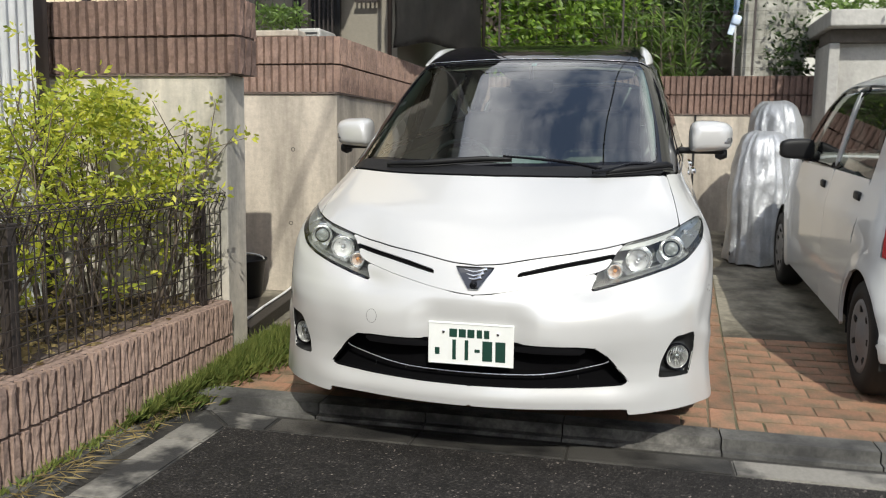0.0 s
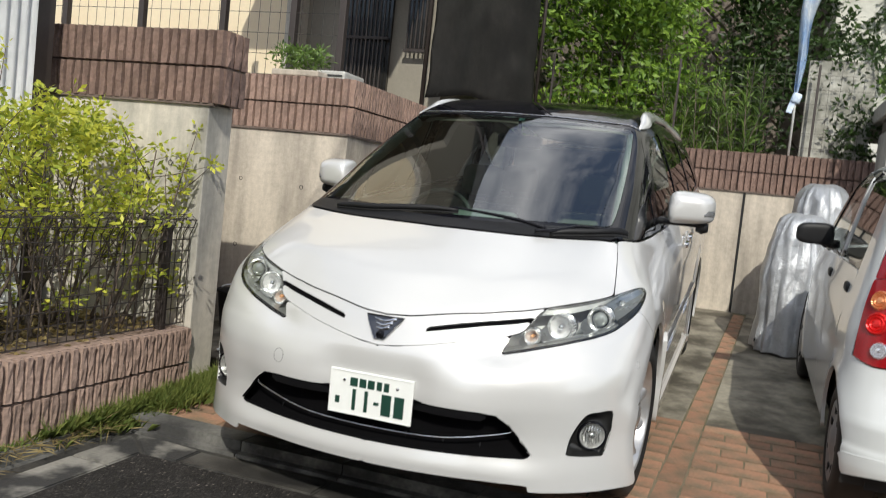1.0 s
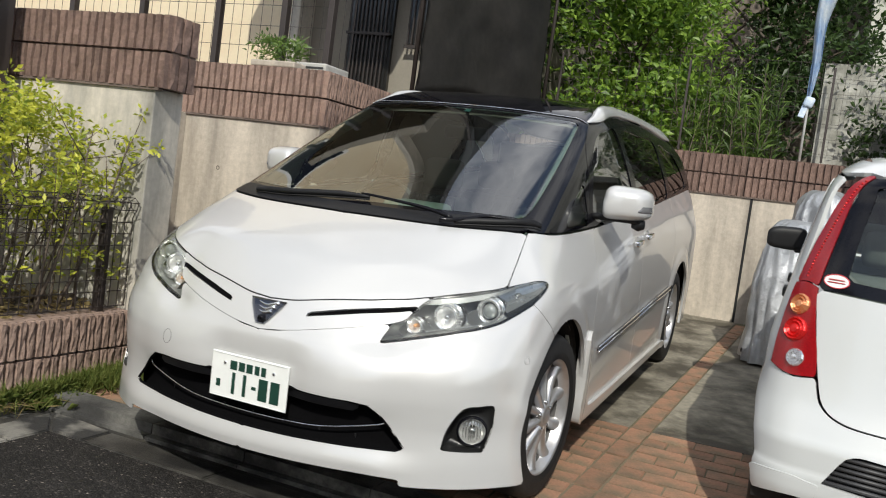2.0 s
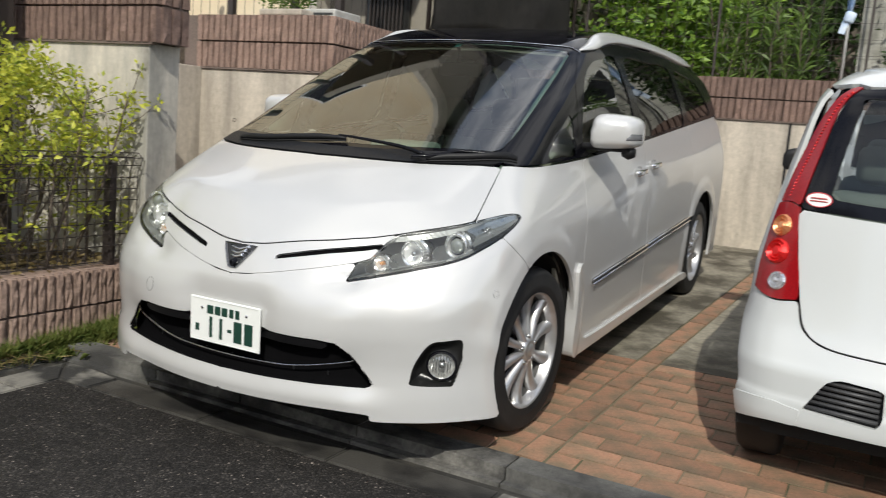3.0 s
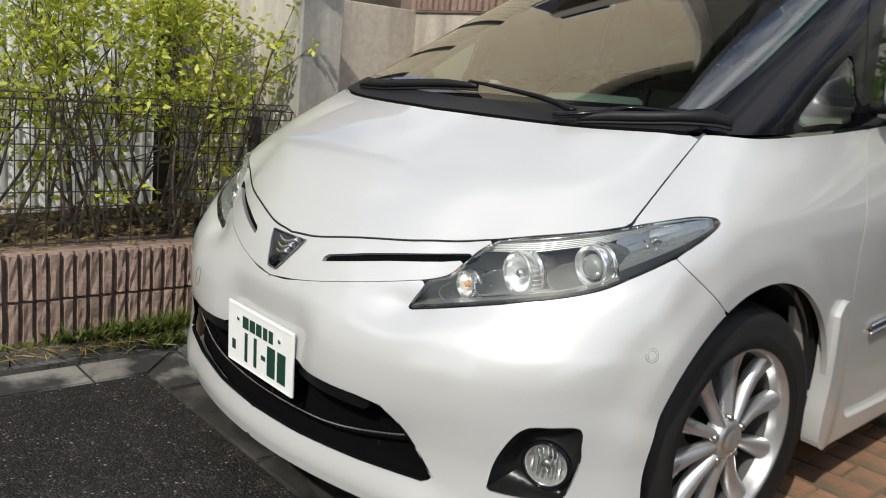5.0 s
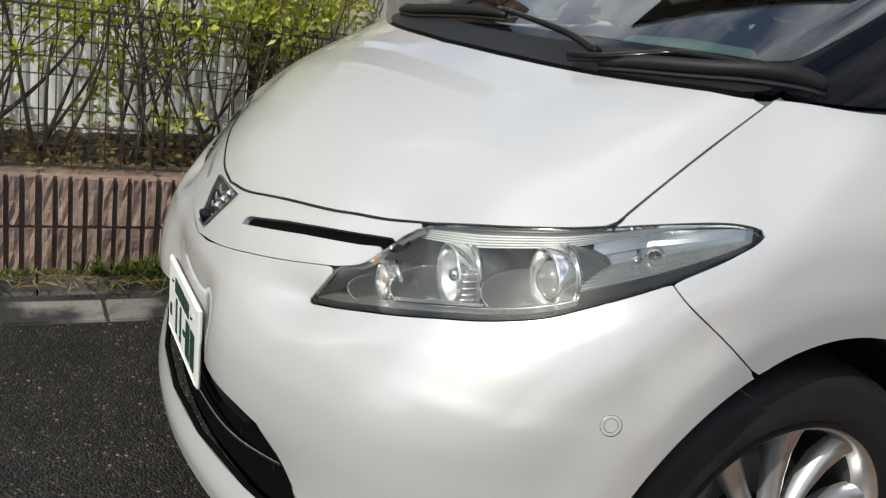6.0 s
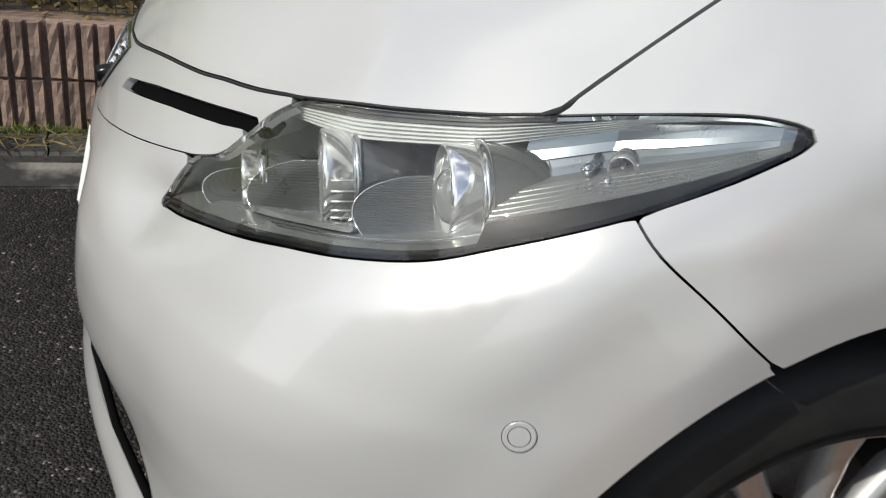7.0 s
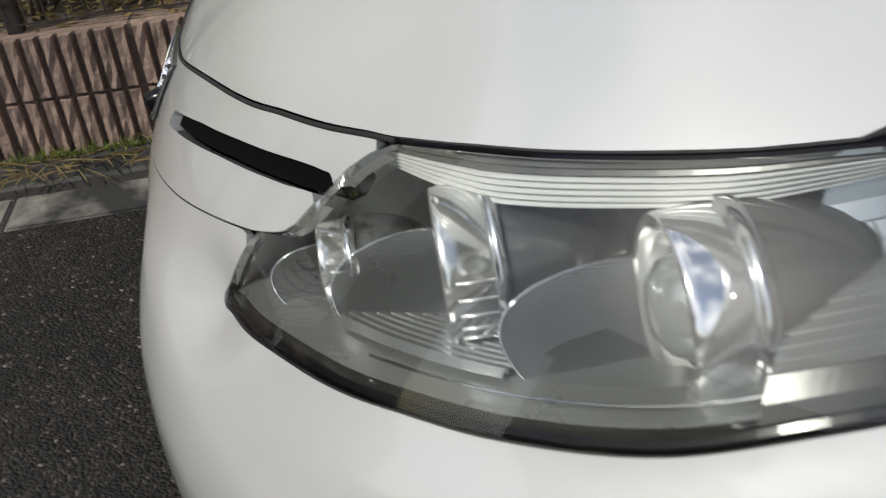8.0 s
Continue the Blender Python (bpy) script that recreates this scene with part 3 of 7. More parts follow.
for s in (1, -1):
    cut_panel("nose_vent", van_f, "nose", slot * (s, 1) if s > 0 else slot[::-1] * (-1, 1), VENT_BLACK, van, step=.01, gap=-.004, inset=.013, label="black slotted vent insert")

# headlight outline
lamp_low = [(.437, .197, .662), (.522, .226, .6848), (.589, .257, .7025), (.640, .286, .7165), (.683, .312, .7278), (.735, .356, .741), (.789, .415, .762), (.823, .473, .789), (.856, .566, .826), (.864, .640, .8535), (.864, .697, .876)]
lamp_tip = [(.864, .697, .876), (.859, .716, .886), (.851, .714, .894)]
lamp_top = [(.851, .714, .894), (.832, .671, .898), (.80, .595, .891), *front3[:5]]
lamp_in = [front3[4], (.545, .332, .816), (.528, .316, .799), (.508, .287, .767), (.493, .267, .745), (.455, .243, .729), (.446, .221, .697), (.437, .197, .662)]
lamp_edge = outline(as_corner(lamp_low), as_corner(lamp_tip), as_corner(lamp_top), as_corner(lamp_in))

# front bumper
gap3 = [(.856, .566, .826), (.886, .616, .777), (.905, .657, .738), (.917, .698, .695)]
gap3 = [tuple(v) for v in on("corner", smoothed(as_corner(gap3), 5))]
arch_front = on("side", arc(HUBS[0], ARCH, 115, 201))
low3 = on("nose", [(.80, .206), (.62, .208), (.592, .210), (.578, .230), (.4, .230), (.2, .229), (0, .229)])
bump_edge = outline([(-.35, .636), *as_corner(on("nose", NOSE_LOW))], as_corner(lamp_in)[5:],
                    as_corner(lamp_low)[:9], as_corner(gap3), as_corner(arch_front), [as_corner(arch_front)[-1], *as_corner(low3), (-.35, .229)], [(-.35, .229), (-.35, .636)])
GRILLE = [(0, .474), (.2, .474), (.40, .474), (.462, .468), (.500, .440), (.545, .385), (.588, .332), (.565, .320), (.40, .312), (.2, .308), (0, .307)]
grille3 = on("nose", GRILLE)
grille_hole = np.array(as_corner(on("nose", [(-.08, .470)])) + as_corner(grille3) + as_corner(on("nose", [(-.08, .307)])))
fog3 = [(.751, .255, .484), (.79, .30, .494), (.829, .345, .492), (.831, .349, .45), (.83, .351, .414), (.812, .33, .339), (.79, .305, .333), (.705, .226, .340), (.697, .222, .35), (.712, .23, .417)]
fog_edge = rounded(as_corner(fog3), 4)
cut_panel("front_bumper", van_f, "corner", bump_edge, PAINT, van, holes=[grille_hole, fog_edge], step=.012, mirror="weld", depth=.007, gap=.0007)

# grille: backing blackened for the shade inside, bars and a chrome line
cut_panel("grille_backing", van_f, "nose", np.array([*GRILLE, *flip(GRILLE)[1:-1]]), VENT_BLACK, van, gap=-.035, inset=.050, step=.03, label="grille backing blackened for the shade inside")
for z0, z1, deep in ((.438, .482, .008), (.412, .420, .035), (.390, .397, .035), (.366, .373, .035), (.342, .349, .035), (.322, .329, .030), (.298, .312, .022)):
    w = .43 if z0 > .43 else .515
    cut_panel("grille_bar", van_f, "nose", np.array([(-w, z0), (w, z0), (w, z1), (-w, z1)]), GRILLE_BLACK, van, inset=deep, depth=.012, step=.02)
grille_rim = on("nose", [*GRILLE, *flip(GRILLE)[1:-1]], .006)
part("grille_rim", tube([*grille_rim, grille_rim[0]], .006, 6), VENT_BLACK, van, "", True)
CHROME_LINE = [(-.52, .418), (-.49, .398), (-.307, .360), (-.15, .349), (.15, .349), (.307, .360), (.49, .398), (.52, .418)]
part("chrome_strip", tube(on("nose", smoothed(CHROME_LINE, 5), .018), .0032, 6), CHROME, van, "thin chrome grille strip", True)
for x in (-.40, -.27, -.13, 0, .13, .27, .40):
    p = on("nose", [(x, .33)], .05)[0]
    part("grille_fin", boxed(x - .004, x + .004, p[1], p[1] + .03, .315, .345), BLACK_PLASTIC, van)

# fog lamps
BEZEL = matter("satin black surround", (.012, .012, .012), .3, vary=.1, spec=.4)
for s in (1, -1):
    flip_x = Matrix.Diagonal((s, 1, 1, 1))
    centre = Vector((s * .769, .318, .397))
    aim = Matrix.Translation(centre) @ Vector((s * .42, -.91, 0)).to_track_quat("X", "Z").to_matrix().to_4x4()
    # the surround runs from the bumper's skin in to the lamp's ring
    rim3 = on("corner", fog_edge, .0015) * (s, 1, 1)
    inv = aim.inverted()
    rows = []
    for t in (0, .25, .6, 1):
        row = []
        for p in rim3:
            q = inv @ Vector(p)
            a = math.atan2(q.z, q.y)
            end = Vector((-.004, .052 * math.cos(a), .052 * math.sin(a)))
            mid = q.lerp(end, t)
            mid.x = q.x + (end.x - q.x) * min(1, t * 1.7) - .010 * math.sin(math.pi * t)
            row.append(aim @ mid)
        rows.append(row)
    n_ = len(rim3)
    raw("fog_lamp_bezel", [v for row in rows for v in row], [(k * n_ + i, k * n_ + (i + 1) % n_, (k + 1) * n_ + (i + 1) % n_, (k + 1) * n_ + i) for k in range(3) for i in range(n_)], BEZEL, van, "black fog lamp surround", True)
    part("fog_lamp", turned([(-.045, .010), (-.03, .028), (-.008, .040), (.002, .0435), (.004, .0450), (.002, .0465), (-.012, .047)], 32, aim, closed=True), FOG_SILVER, van, "round clear fog lamp", True)
    lens_ = part("fog_lens", turned([(.002, .0430), (.010, .038), (.016, .024), (.018, 0)], 32, aim, closed=True), GLASS_LAMP, van, "", True)
    lens_.visible_shadow = False
    for k in range(7):
        h_ = .038 - .0045 * abs(k - 3)
        rib = [aim @ Vector((-.006, -.030 + .010 * k, -h_)), aim @ Vector((-.016, -.030 + .010 * k, 0)), aim @ Vector((-.006, -.030 + .010 * k, h_))]
        part("fog_reflector_rib", tube(rib, .0024, 5), SATIN, van, "", True)
    part("fog_bulb_cap", turned([(-.010, .013), (-.002, .012), (.002, .009), (.003, 0)], 16, aim, closed=True), SMOKE, van, "", True)
    part("fog_ring", turned([(-.030, .056), (.004, .0535), (.008, .0505), (.006, .0465), (-.03, .046)], 36, aim, closed=True), BLACK_GLOSS, van, "black ring round the fog lamp", True)


def moved(poly, by):
    """The outline moved inwards."""
    a = np.roll(poly, 1, 0)
    b = np.roll(poly, -1, 0)
    t = b - a
    n = np.stack((-t[:, 1], t[:, 0]), 1) / np.maximum(np.linalg.norm(t, axis=1), 1e-9)[:, None]
    area = np.sum(poly[:, 0] * np.roll(poly[:, 1], -1) - np.roll(poly[:, 0], -1) * poly[:, 1])
    return poly + n * by * np.sign(area)


def shrunk(poly, by):
    q = moved(poly, by)
    return q[off(q, poly) < -by * .92] if by > 0 else q


def band(name, edge, in0, deep0, in1, deep1, material, parent, side):
    """A strip along an outline, from one inward distance and depth to another."""
    loops = [on("corner", moved(edge, d), deep) for d, deep in ((in0, deep0 + .012), (in0, deep0), (in1, deep1), (in1, deep1 + .012))]
    n = len(edge)
    verts = [v * (side, 1, 1) for loop in loops for v in loop]
    faces = [(k * n + i, k * n + (i + 1) % n, (k + 1) * n + (i + 1) % n, (k + 1) * n + i) for k in range(3) for i in range(n)]
    return raw(name, verts, faces, material, parent)


def strip(name, line, rows, material, parent, side, fade=None, lead=0):
    """A surface along a line on the skin: rows of (rise, depth) below or above it."""
    fade = np.ones(len(line)) if fade is None else fade
    n = len(line)
    ahead = lead * np.clip(1 - np.arange(n) / (.18 * n), 0, 1)
    verts = [v * (side, 1, 1) for rise, deep in rows for v in on("corner", line + np.stack((ahead * rise, rise * fade), 1), deep)]
    faces = [(k * n + i, k * n + i + 1, (k + 1) * n + i + 1, (k + 1) * n + i) for k in range(len(rows) - 1) for i in range(n - 1)]
    return raw(name, verts, faces, material, parent)


def headlight(s):
    sunk = outline([(u, z - .030) for u, z in as_corner(lamp_low)], as_corner(lamp_tip), as_corner(lamp_top), as_corner(lamp_in)[:-1])
    lamp = cut_panel("headlight", van_f, "corner", sunk, LAMP_GREY, van, gap=.0035, inset=.118, depth=.01, step=.014, side=s, label="clear multi-bowl headlight with chrome trim")
    band("lamp_surround", lamp_edge, .0010, .0030, .0036, .004, BLACK_GLOSS, lamp, s)
    inner_line = np.array(smoothed(as_corner(lamp_in), 5))
    n_ = len(inner_line)
    for name, shifts, material in (("inner_border", ((.004, .004), (.007, .010), (.012, .014)), LAMP_BLACK), ("inner_wall", ((.012, .014), (.014, .034), (.024, .07), (.035, .115)), LAMP_GREY)):
        verts = [v * (s, 1, 1) for d_, deep in shifts for v in on("corner", inner_line + (d_, 0), deep)]
        raw(name, verts, [(k * n_ + i, k * n_ + i + 1, (k + 1) * n_ + i + 1, (k + 1) * n_ + i) for k in range(len(shifts) - 1) for i in range(n_ - 1)], material, lamp, smooth=True)
    lens = cut_panel("lens", van_f, "corner", lamp_edge, GLASS_LAMP, lamp, gap=.0012, inset=.0, depth=.006, step=.012, side=s, label="clear lamp lens")
    lens.visible_shadow = False

    def unit(c, r, name, yaw=-.12, tail=.10, ball=False, fan=.06, turn=0.0):
        """One round unit: a bowl inside a broad chrome band, a clear rim, a long dark dome behind and a fluted petal in front."""
        c = Vector((c[0] * s, c[1], c[2]))
        m = Matrix.Translation(c) @ Vector((math.sin(yaw) * s, -math.cos(yaw), .0)).to_track_quat("X", "Z").to_matrix().to_4x4()
        wide = .58 * r
        part(name + "_ring", turned([(-.004, r * .78), (.000, r * .90), (.0015, r * .965), (.000, r), (-.004, r * 1.01), (-wide, r * 1.03), (-wide - .002, r * 1.0)], 56, m, closed=True), RING_CHROME, lamp, "broad chrome lamp ring", True)
        part(name + "_rim", turned([(-wide, r * 1.02), (-wide - .001, r * 1.09), (-wide - .004, r * 1.105), (-wide - .008, r * 1.09), (-wide - .009, r * 1.02)], 56, m, closed=True), SATIN, lamp, "", True)
        x0 = -wide - .007
        dome = [(x0 - tail * t, r * 1.04 * math.sqrt(max(0, 1 - t ** 2.3))) for t in (0, .12, .25, .38, .5, .62, .73, .82, .9, .96, 1)]
        part(name + "_dome", turned(dome, 48, m, closed=True), SHROUD, lamp, "smoky satin lamp dome", True)
        part(name + "_bowl", turned([(-.003, r * .80), (-.010, r * .74), (-.020, r * .62), (-.030, r * .36), (-.032, 0)], 40, m, closed=True), LAMP_SILVER, lamp, "", True)
        if ball:
            back_rim = Matrix.Translation((-.008 * s, .010, -.003)) @ m
            part(name + "_eye_rim", turned([(x_ * 1.02, q_ * 1.11) for x_, q_ in dome[4:]], 48, back_rim, closed=True), RING_CHROME, lamp, "chrome rim behind the dome", True)
            part(name + "_collar", turned([(-.03, r * .70), (-.012, r * .69), (-.010, r * .65), (-.013, r * .61), (-.03, r * .60)], 40, m, closed=True), BLACK_GLOSS, lamp, "", True)
            part(name + "_ball", turned([(-.022, r * .62), (-.010, r * .60), (.000, r * .50), (.006, r * .32), (.009, 0)], 40, m, closed=True), BALL, lamp, "glass projector ball", True)
        else:
            part(name + "_bulb", turned([(-.032, r * .24), (-.012, r * .24), (-.004, r * .17), (-.001, 0)], 20, m, closed=True), AMBER if name == "indicator" else CHROME, lamp, "", True)
            for k in range(9):
                a = radians(-75 + 12 * k) if s > 0 else radians(255 - 12 * k)
                ends = [m @ Vector((x_, r * 1.022 * math.cos(a), r * 1.022 * math.sin(a))) for x_ in (-.006, -wide)]
                part(name + "_flute", tube(ends, .0011, 5), LAMP_SILVER, lamp, "", True)
        if fan:
            bm = bmesh.new()
            rows, lip = [], []
            for i in range(121):
                w = -1 + 2 * i / 120
                a = radians(270 + (54 * w - 34) * s)
                reach = fan * max(0, 1 - abs(w) ** 2.4) ** .55 * (1 - .28 * w)
                wave = .00035 * (-1) ** i
                row = [m @ Vector((-.002 + reach * t, math.cos(a) * (r * (1.0 + .10 * t) + wave), math.sin(a) * (r * (1.0 + .16 * t) + wave))) for t in (0, .3, .6, .85, 1)]
                rows.append([bm.verts.new(v) for v in row])
                if i % 3 == 0:
                    lip.append(row[-1])
            for p_, q_ in zip(rows, rows[1:]):
                for k in range(4):
                    bm.faces.new((p_[k], q_[k], q_[k + 1], p_[k + 1]))
            bmesh.ops.solidify(bm, geom=bm.faces, thickness=.0012)
            part(name + "_scoop", bm, FLUTED, lamp, "finely fluted grey scoop")
            part(name + "_scoop_lip", tube(lip, .0009, 5), CHROME, lamp, "", True)

    unit((.731, .447, .794), .0465, "projector", ball=True, tail=.088, fan=.075)
    unit((.606, .360, .761), .0490, "high_beam", tail=.080, fan=.074)
    unit((.519, .290, .726), .0300, "indicator", tail=.056, fan=.046)
    unit((.800, .580, .842), .012, "side_marker", yaw=.9, tail=.03, fan=0)
    # dark edge and ridged bright strip below the upper edge, from the inner corner out to the tip
    top_line = np.array(smoothed(as_corner(lamp_top)[::-1], 5))[:-1]
    fade = np.interp(np.linspace(0, 1, len(top_line)), (0, .45, 1), (1, .8, .16))
    corner_in = np.array(as_corner(lamp_in[:2]))
    lead = .75 * (corner_in[1, 0] - corner_in[0, 0]) / (corner_in[1, 1] - corner_in[0, 1])
    strip("dark_edge_strip", top_line, [(-.0045, .004), (-.0060, .0065), (-.0085, .0075), (-.0100, .0100), (-.0130, .0105), (-.0150, .0140)], LAMP_DARK, lamp, s, fade, lead)
    rows = []
    for k in range(5):
        for t in (0, .25, .5, .75):
            rows.append((-.0150 - .0050 * (k + t), .014 + .0045 * (k + t) - .0020 * math.sin(math.pi * t)))
    strip("ridged_trim", top_line, [*rows, (-.0400, .0375), (-.0405, .070)], RIDGE, lamp, s, fade, lead)
    # dark border along the lower edge, smooth floor, and a short ribbed stretch of it
    low_line = np.array(smoothed(as_corner(lamp_low), 5))
    low_fade = np.interp(np.linspace(0, 1, len(low_line)), (0, .6, 1), (1, 1, .4))
    strip("lower_border", low_line[1:-14], [(.0036, .0042), (.0050, .0055), (.0056, .0072), (.0056, .0080)], LAMP_BLACK, lamp, s, low_fade[1:-14])
    strip("lamp_floor", low_line[1:-6], [(.0058, .0080), (.0050, .036), (-.004, .075), (-.022, .150)], FLOOR_GREY, lamp, s, low_fade[1:-6])
    rows = []
    for k in range(11):
        rows += [(.0090 - .0026 * k, .027 + .0080 * k), (.0124 - .0026 * k, .0295 + .0080 * k), (.0112 - .0026 * k, .0335 + .0080 * k)]
    strip("ribbed_floor", low_line[11:25], rows, FLUTED, lamp, s, low_fade[11:25])
    edge_line = low_line[16:-6] + np.stack((0 * low_fade, .0110 * low_fade), 1)[16:-6]
    pts = [Vector((p[0] * s, p[1], p[2])) for p in on("corner", edge_line, .014)]
    part("trim_line", tube(pts, .0010, 5), CHROME, lamp, "", True)
    # the long outer end: fluted sill, dished silver reflector with a fine crease, and the wall behind the marker bulb
    us = np.linspace(1.258, 1.553, 42)
    lows, highs = np.interp(us, low_line[:, 0], low_line[:, 1]), np.interp(us, top_line[:, 0], top_line[:, 1])
    taper = np.clip((1.560 - us) / .20, .10, 1)

    def tip_piece(name, levels, material, label=""):
        verts = [v * (s, 1, 1) for t, deep in levels for v in on("corner", np.stack((us, lows + (highs - lows) * t), 1), deep * taper + .0045)]
        n = len(us)
        return raw(name, verts, [(k * n + i, k * n + i + 1, (k + 1) * n + i + 1, (k + 1) * n + i) for k in range(len(levels) - 1) for i in range(n - 1)], material, lamp)

    tip_piece("tip_border", [(.05, .000), (.11, .003), (.20, .006)], LAMP_BLACK)
    sill = []
    for k in range(6):
        sill += [(.20 + .030 * k, .006 + .0030 * k), (.215 + .030 * k, .0045 + .0030 * k)]
    tip_piece("tip_sill", [*sill, (.38, .024), (.38, .040)], FLUTED, "fluted bright sill")
    tip_piece("tip_reflector", [(.37, .040), (.45, .041), (.52, .041), (.53, .039), (.62, .037), (.72, .032), (.80, .026)], TIP_SILVER, "pale silver lamp end")
    for u_, z_ in ((1.345, .842), (1.372, .836)):
        post = [Vector((p[0] * s, p[1], p[2])) for p in (on("corner", [(u_, z_)], d)[0] for d in (.046, .030, .020))]
        part("bulb_post", tube(post, .0045, 8), CHROME, lamp, "", True)
    return lamp


LAMP_BLACK = matter("black lamp border", (.018, .018, .016), .2, vary=.1, coat=.5)
LAMP_DARK = matter("dark grey lamp edge", (.10, .097, .09), .25, vary=.06, coat=.6)
BALL = matter("projector ball glass", (.34, .36, .35), .06, vary=.05, coat=1.0, metal=.45)
for s in (1, -1):
    headlight(s)

# emblem with a small camera under it
DARK_CHROME = matter("dark chrome", (.12, .12, .125), .08, metal=.95, vary=.05)
emblem = part("emblem", boxed(-.01, .01, -.01, .01, -.01, .01), DARK_CHROME, van, "dark chrome shield emblem with a small camera")
bm = bmesh.new()
shield = [(-.074, .746), (.074, .746), (.062, .725), (.030, .682), (.018, .668), (-.018, .668), (-.030, .682), (-.062, .725)]
back3, face3 = on("nose", shield, .004), on("nose", [(x * .86, .708 + (z - .708) * .86) for x, z in shield], -.003)
ring3 = on("nose", shield, -.006)
rings = [[bm.verts.new(p) for p in row] for row in (back3, ring3, face3)]
for a, b in zip(rings, rings[1:]):
    for i in range(8):
        bm.faces.new((a[i], a[(i + 1) % 8], b[(i + 1) % 8], b[i]))
bm.faces.new(rings[-1])
bmesh.ops.recalc_face_normals(bm, faces=bm.faces)
bm.to_mesh(emblem.data)
bm.free()
for a, b, c in (((-.045, .737), (.0, .728), (.046, .738)), ((-.034, .722), (.0, .714), (.036, .724)), ((-.026, .707), (0, .702), (.028, .709))):
    part("emblem_stroke", tube(on("nose", smoothed([a, b, c], 5), -.0005), .0055, 6, taper=lambda t: .35 + 1.3 * t), CHROME, emblem, "", True)
m = Matrix.Translation(Vector(on("nose", [(0, .683)], -.008)[0])) @ Vector((0, -1, -.2)).to_track_quat("X", "Z").to_matrix().to_4x4()
part("camera_pod", turned([(-.02, .014), (.004, .014), (.008, .011), (.008, .007), (.004, .006), (.006, 0)], 20, m, closed=True), BLACK_GLOSS, emblem, "small black camera", True)

part("emblem_edge", tube(on("nose", [(-.074, .746), (.074, .746), (.062, .725), (.030, .682), (.018, .668), (-.018, .668), (-.030, .682), (-.062, .725), (-.074, .746)], -.006), .0017, 6), SMOKE, emblem, "", True)

# number plate: plain bars stand for its characters
plate = part("number_plate", boxed(-.165, .165, -.004, .004, -.0825, .0825, bevel=.003), PLATE_WHITE, van, "white number plate with plain dark green bars")
plate.matrix_local = pose(0, .0795, .463, -1.5, 0, 0)
for x0, x1, z0, z1 in ((-.155, .155, .077, .079), (-.155, .155, -.079, -.077)):
    part("plate_edge", boxed(x0, x1, -.0062, -.0035, z0, z1), PLATE_WHITE, plate)
for x0, x1, z0, z1 in ((-.082, -.052, .026, .058), (-.045, -.018, .026, .058), (-.012, .015, .026, .058), (.024, .044, .026, .058), (.052, .072, .026, .058), (-.138, -.120, -.045, -.018), (-.070, -.056, -.062, .016), (-.022, -.008, -.062, .016), (.016, .036, -.030, -.018), (.046, .084, -.062, .016), (.096, .134, -.062, .016)):
    part("plate_bar", boxed(x0, x1, -.0060, -.0035, z0, z1, bevel=.001), PLATE_GREEN, plate)
for x in (-.105, .105):
    part("plate_bolt", turned([(0, .006), (.003, .006), (.004, .004), (.004, 0)], 12, pose(x, -.004, .045, 0, 0, -90), closed=True), CHROME, plate, "", True)
part("plate_bracket", boxed(-.12, .12, .087, .115, .41, .50), BLACK_PLASTIC, van)

# parking sensors and tow cover
for x, y, z, side_ in ((.877, .487, .63, 1), (-.877, .487, .63, -1)):
    c = Vector(on("corner", [(.884 + .480, .641)])[0])
    nrm = Vector(skin(van_f, "corner", [(.884 + .480, .641)])[1][0])
    c.x, nrm.x = c.x * side_, nrm.x * side_
    m = Matrix.Translation(c) @ nrm.to_track_quat("X", "Z").to_matrix().to_4x4()
    part("sensor_groove", turned([(-.001, .0155), (.0003, .0153), (.0003, .0148), (-.001, .0148)], 32, m, closed=True), GREY_PLASTIC, van, "", True)
    part("parking_sensor", turned([(-.004, .0142), (.0003, .0142), (.0006, .0138), (.0006, .0103), (.0001, .0100), (.0001, .0094), (.0006, .0091), (.0006, 0)], 40, m, closed=True), PAINT, van)
    part("sensor_ring", turned([(-.001, .0101), (.0004, .0100), (.0004, .0095), (-.001, .0093)], 32, m, closed=True), GREY_PLASTIC, van, "", True)
tow = on("nose", [(-.40 + .022 * math.cos(a), .545 + .026 * math.sin(a)) for a in np.linspace(0, 2 * math.pi, 25)], -.0004)
part("tow_cover", tube(tow, .0007, 5), GREY_PLASTIC, van, "", True)

# sides
BELT = lambda y: 1.064 + .0597 * (y - 1.5)
DOOR_F = [(1.49, 1.060), (1.39, .90), (1.355, .75), (1.37, .50), (1.41, .22)]
DOOR_M = [(2.34, BELT(2.34)), (2.35, .9), (2.40, .6), (2.41, .22)]
DOOR_R = [(3.47, BELT(3.47)), (3.46, .95), (3.43, .74), (3.41, .60)]
as_shoulder = lambda points: [(p[1], p[2] - p[0]) for p in points]
fender_edge = outline(as_shoulder(gap3), as_shoulder(on("side", arc(HUBS[0], ARCH, 115, -12))), as_shoulder(on("side", [(1.25, .22), (1.41, .22)])), as_shoulder(on("side", DOOR_F[::-1])),
                      as_shoulder([*on("side", [(1.49, 1.060), (1.25, 1.050), (1.0, 1.046)]), on("top", [(.714, .838)])[0]]), as_shoulder(on("top", HOOD_SIDE[::-1])),
                      as_shoulder([*lamp_top[3::-1]]), as_shoulder(lamp_tip[::-1]), as_shoulder(lamp_low[:7:-1]))
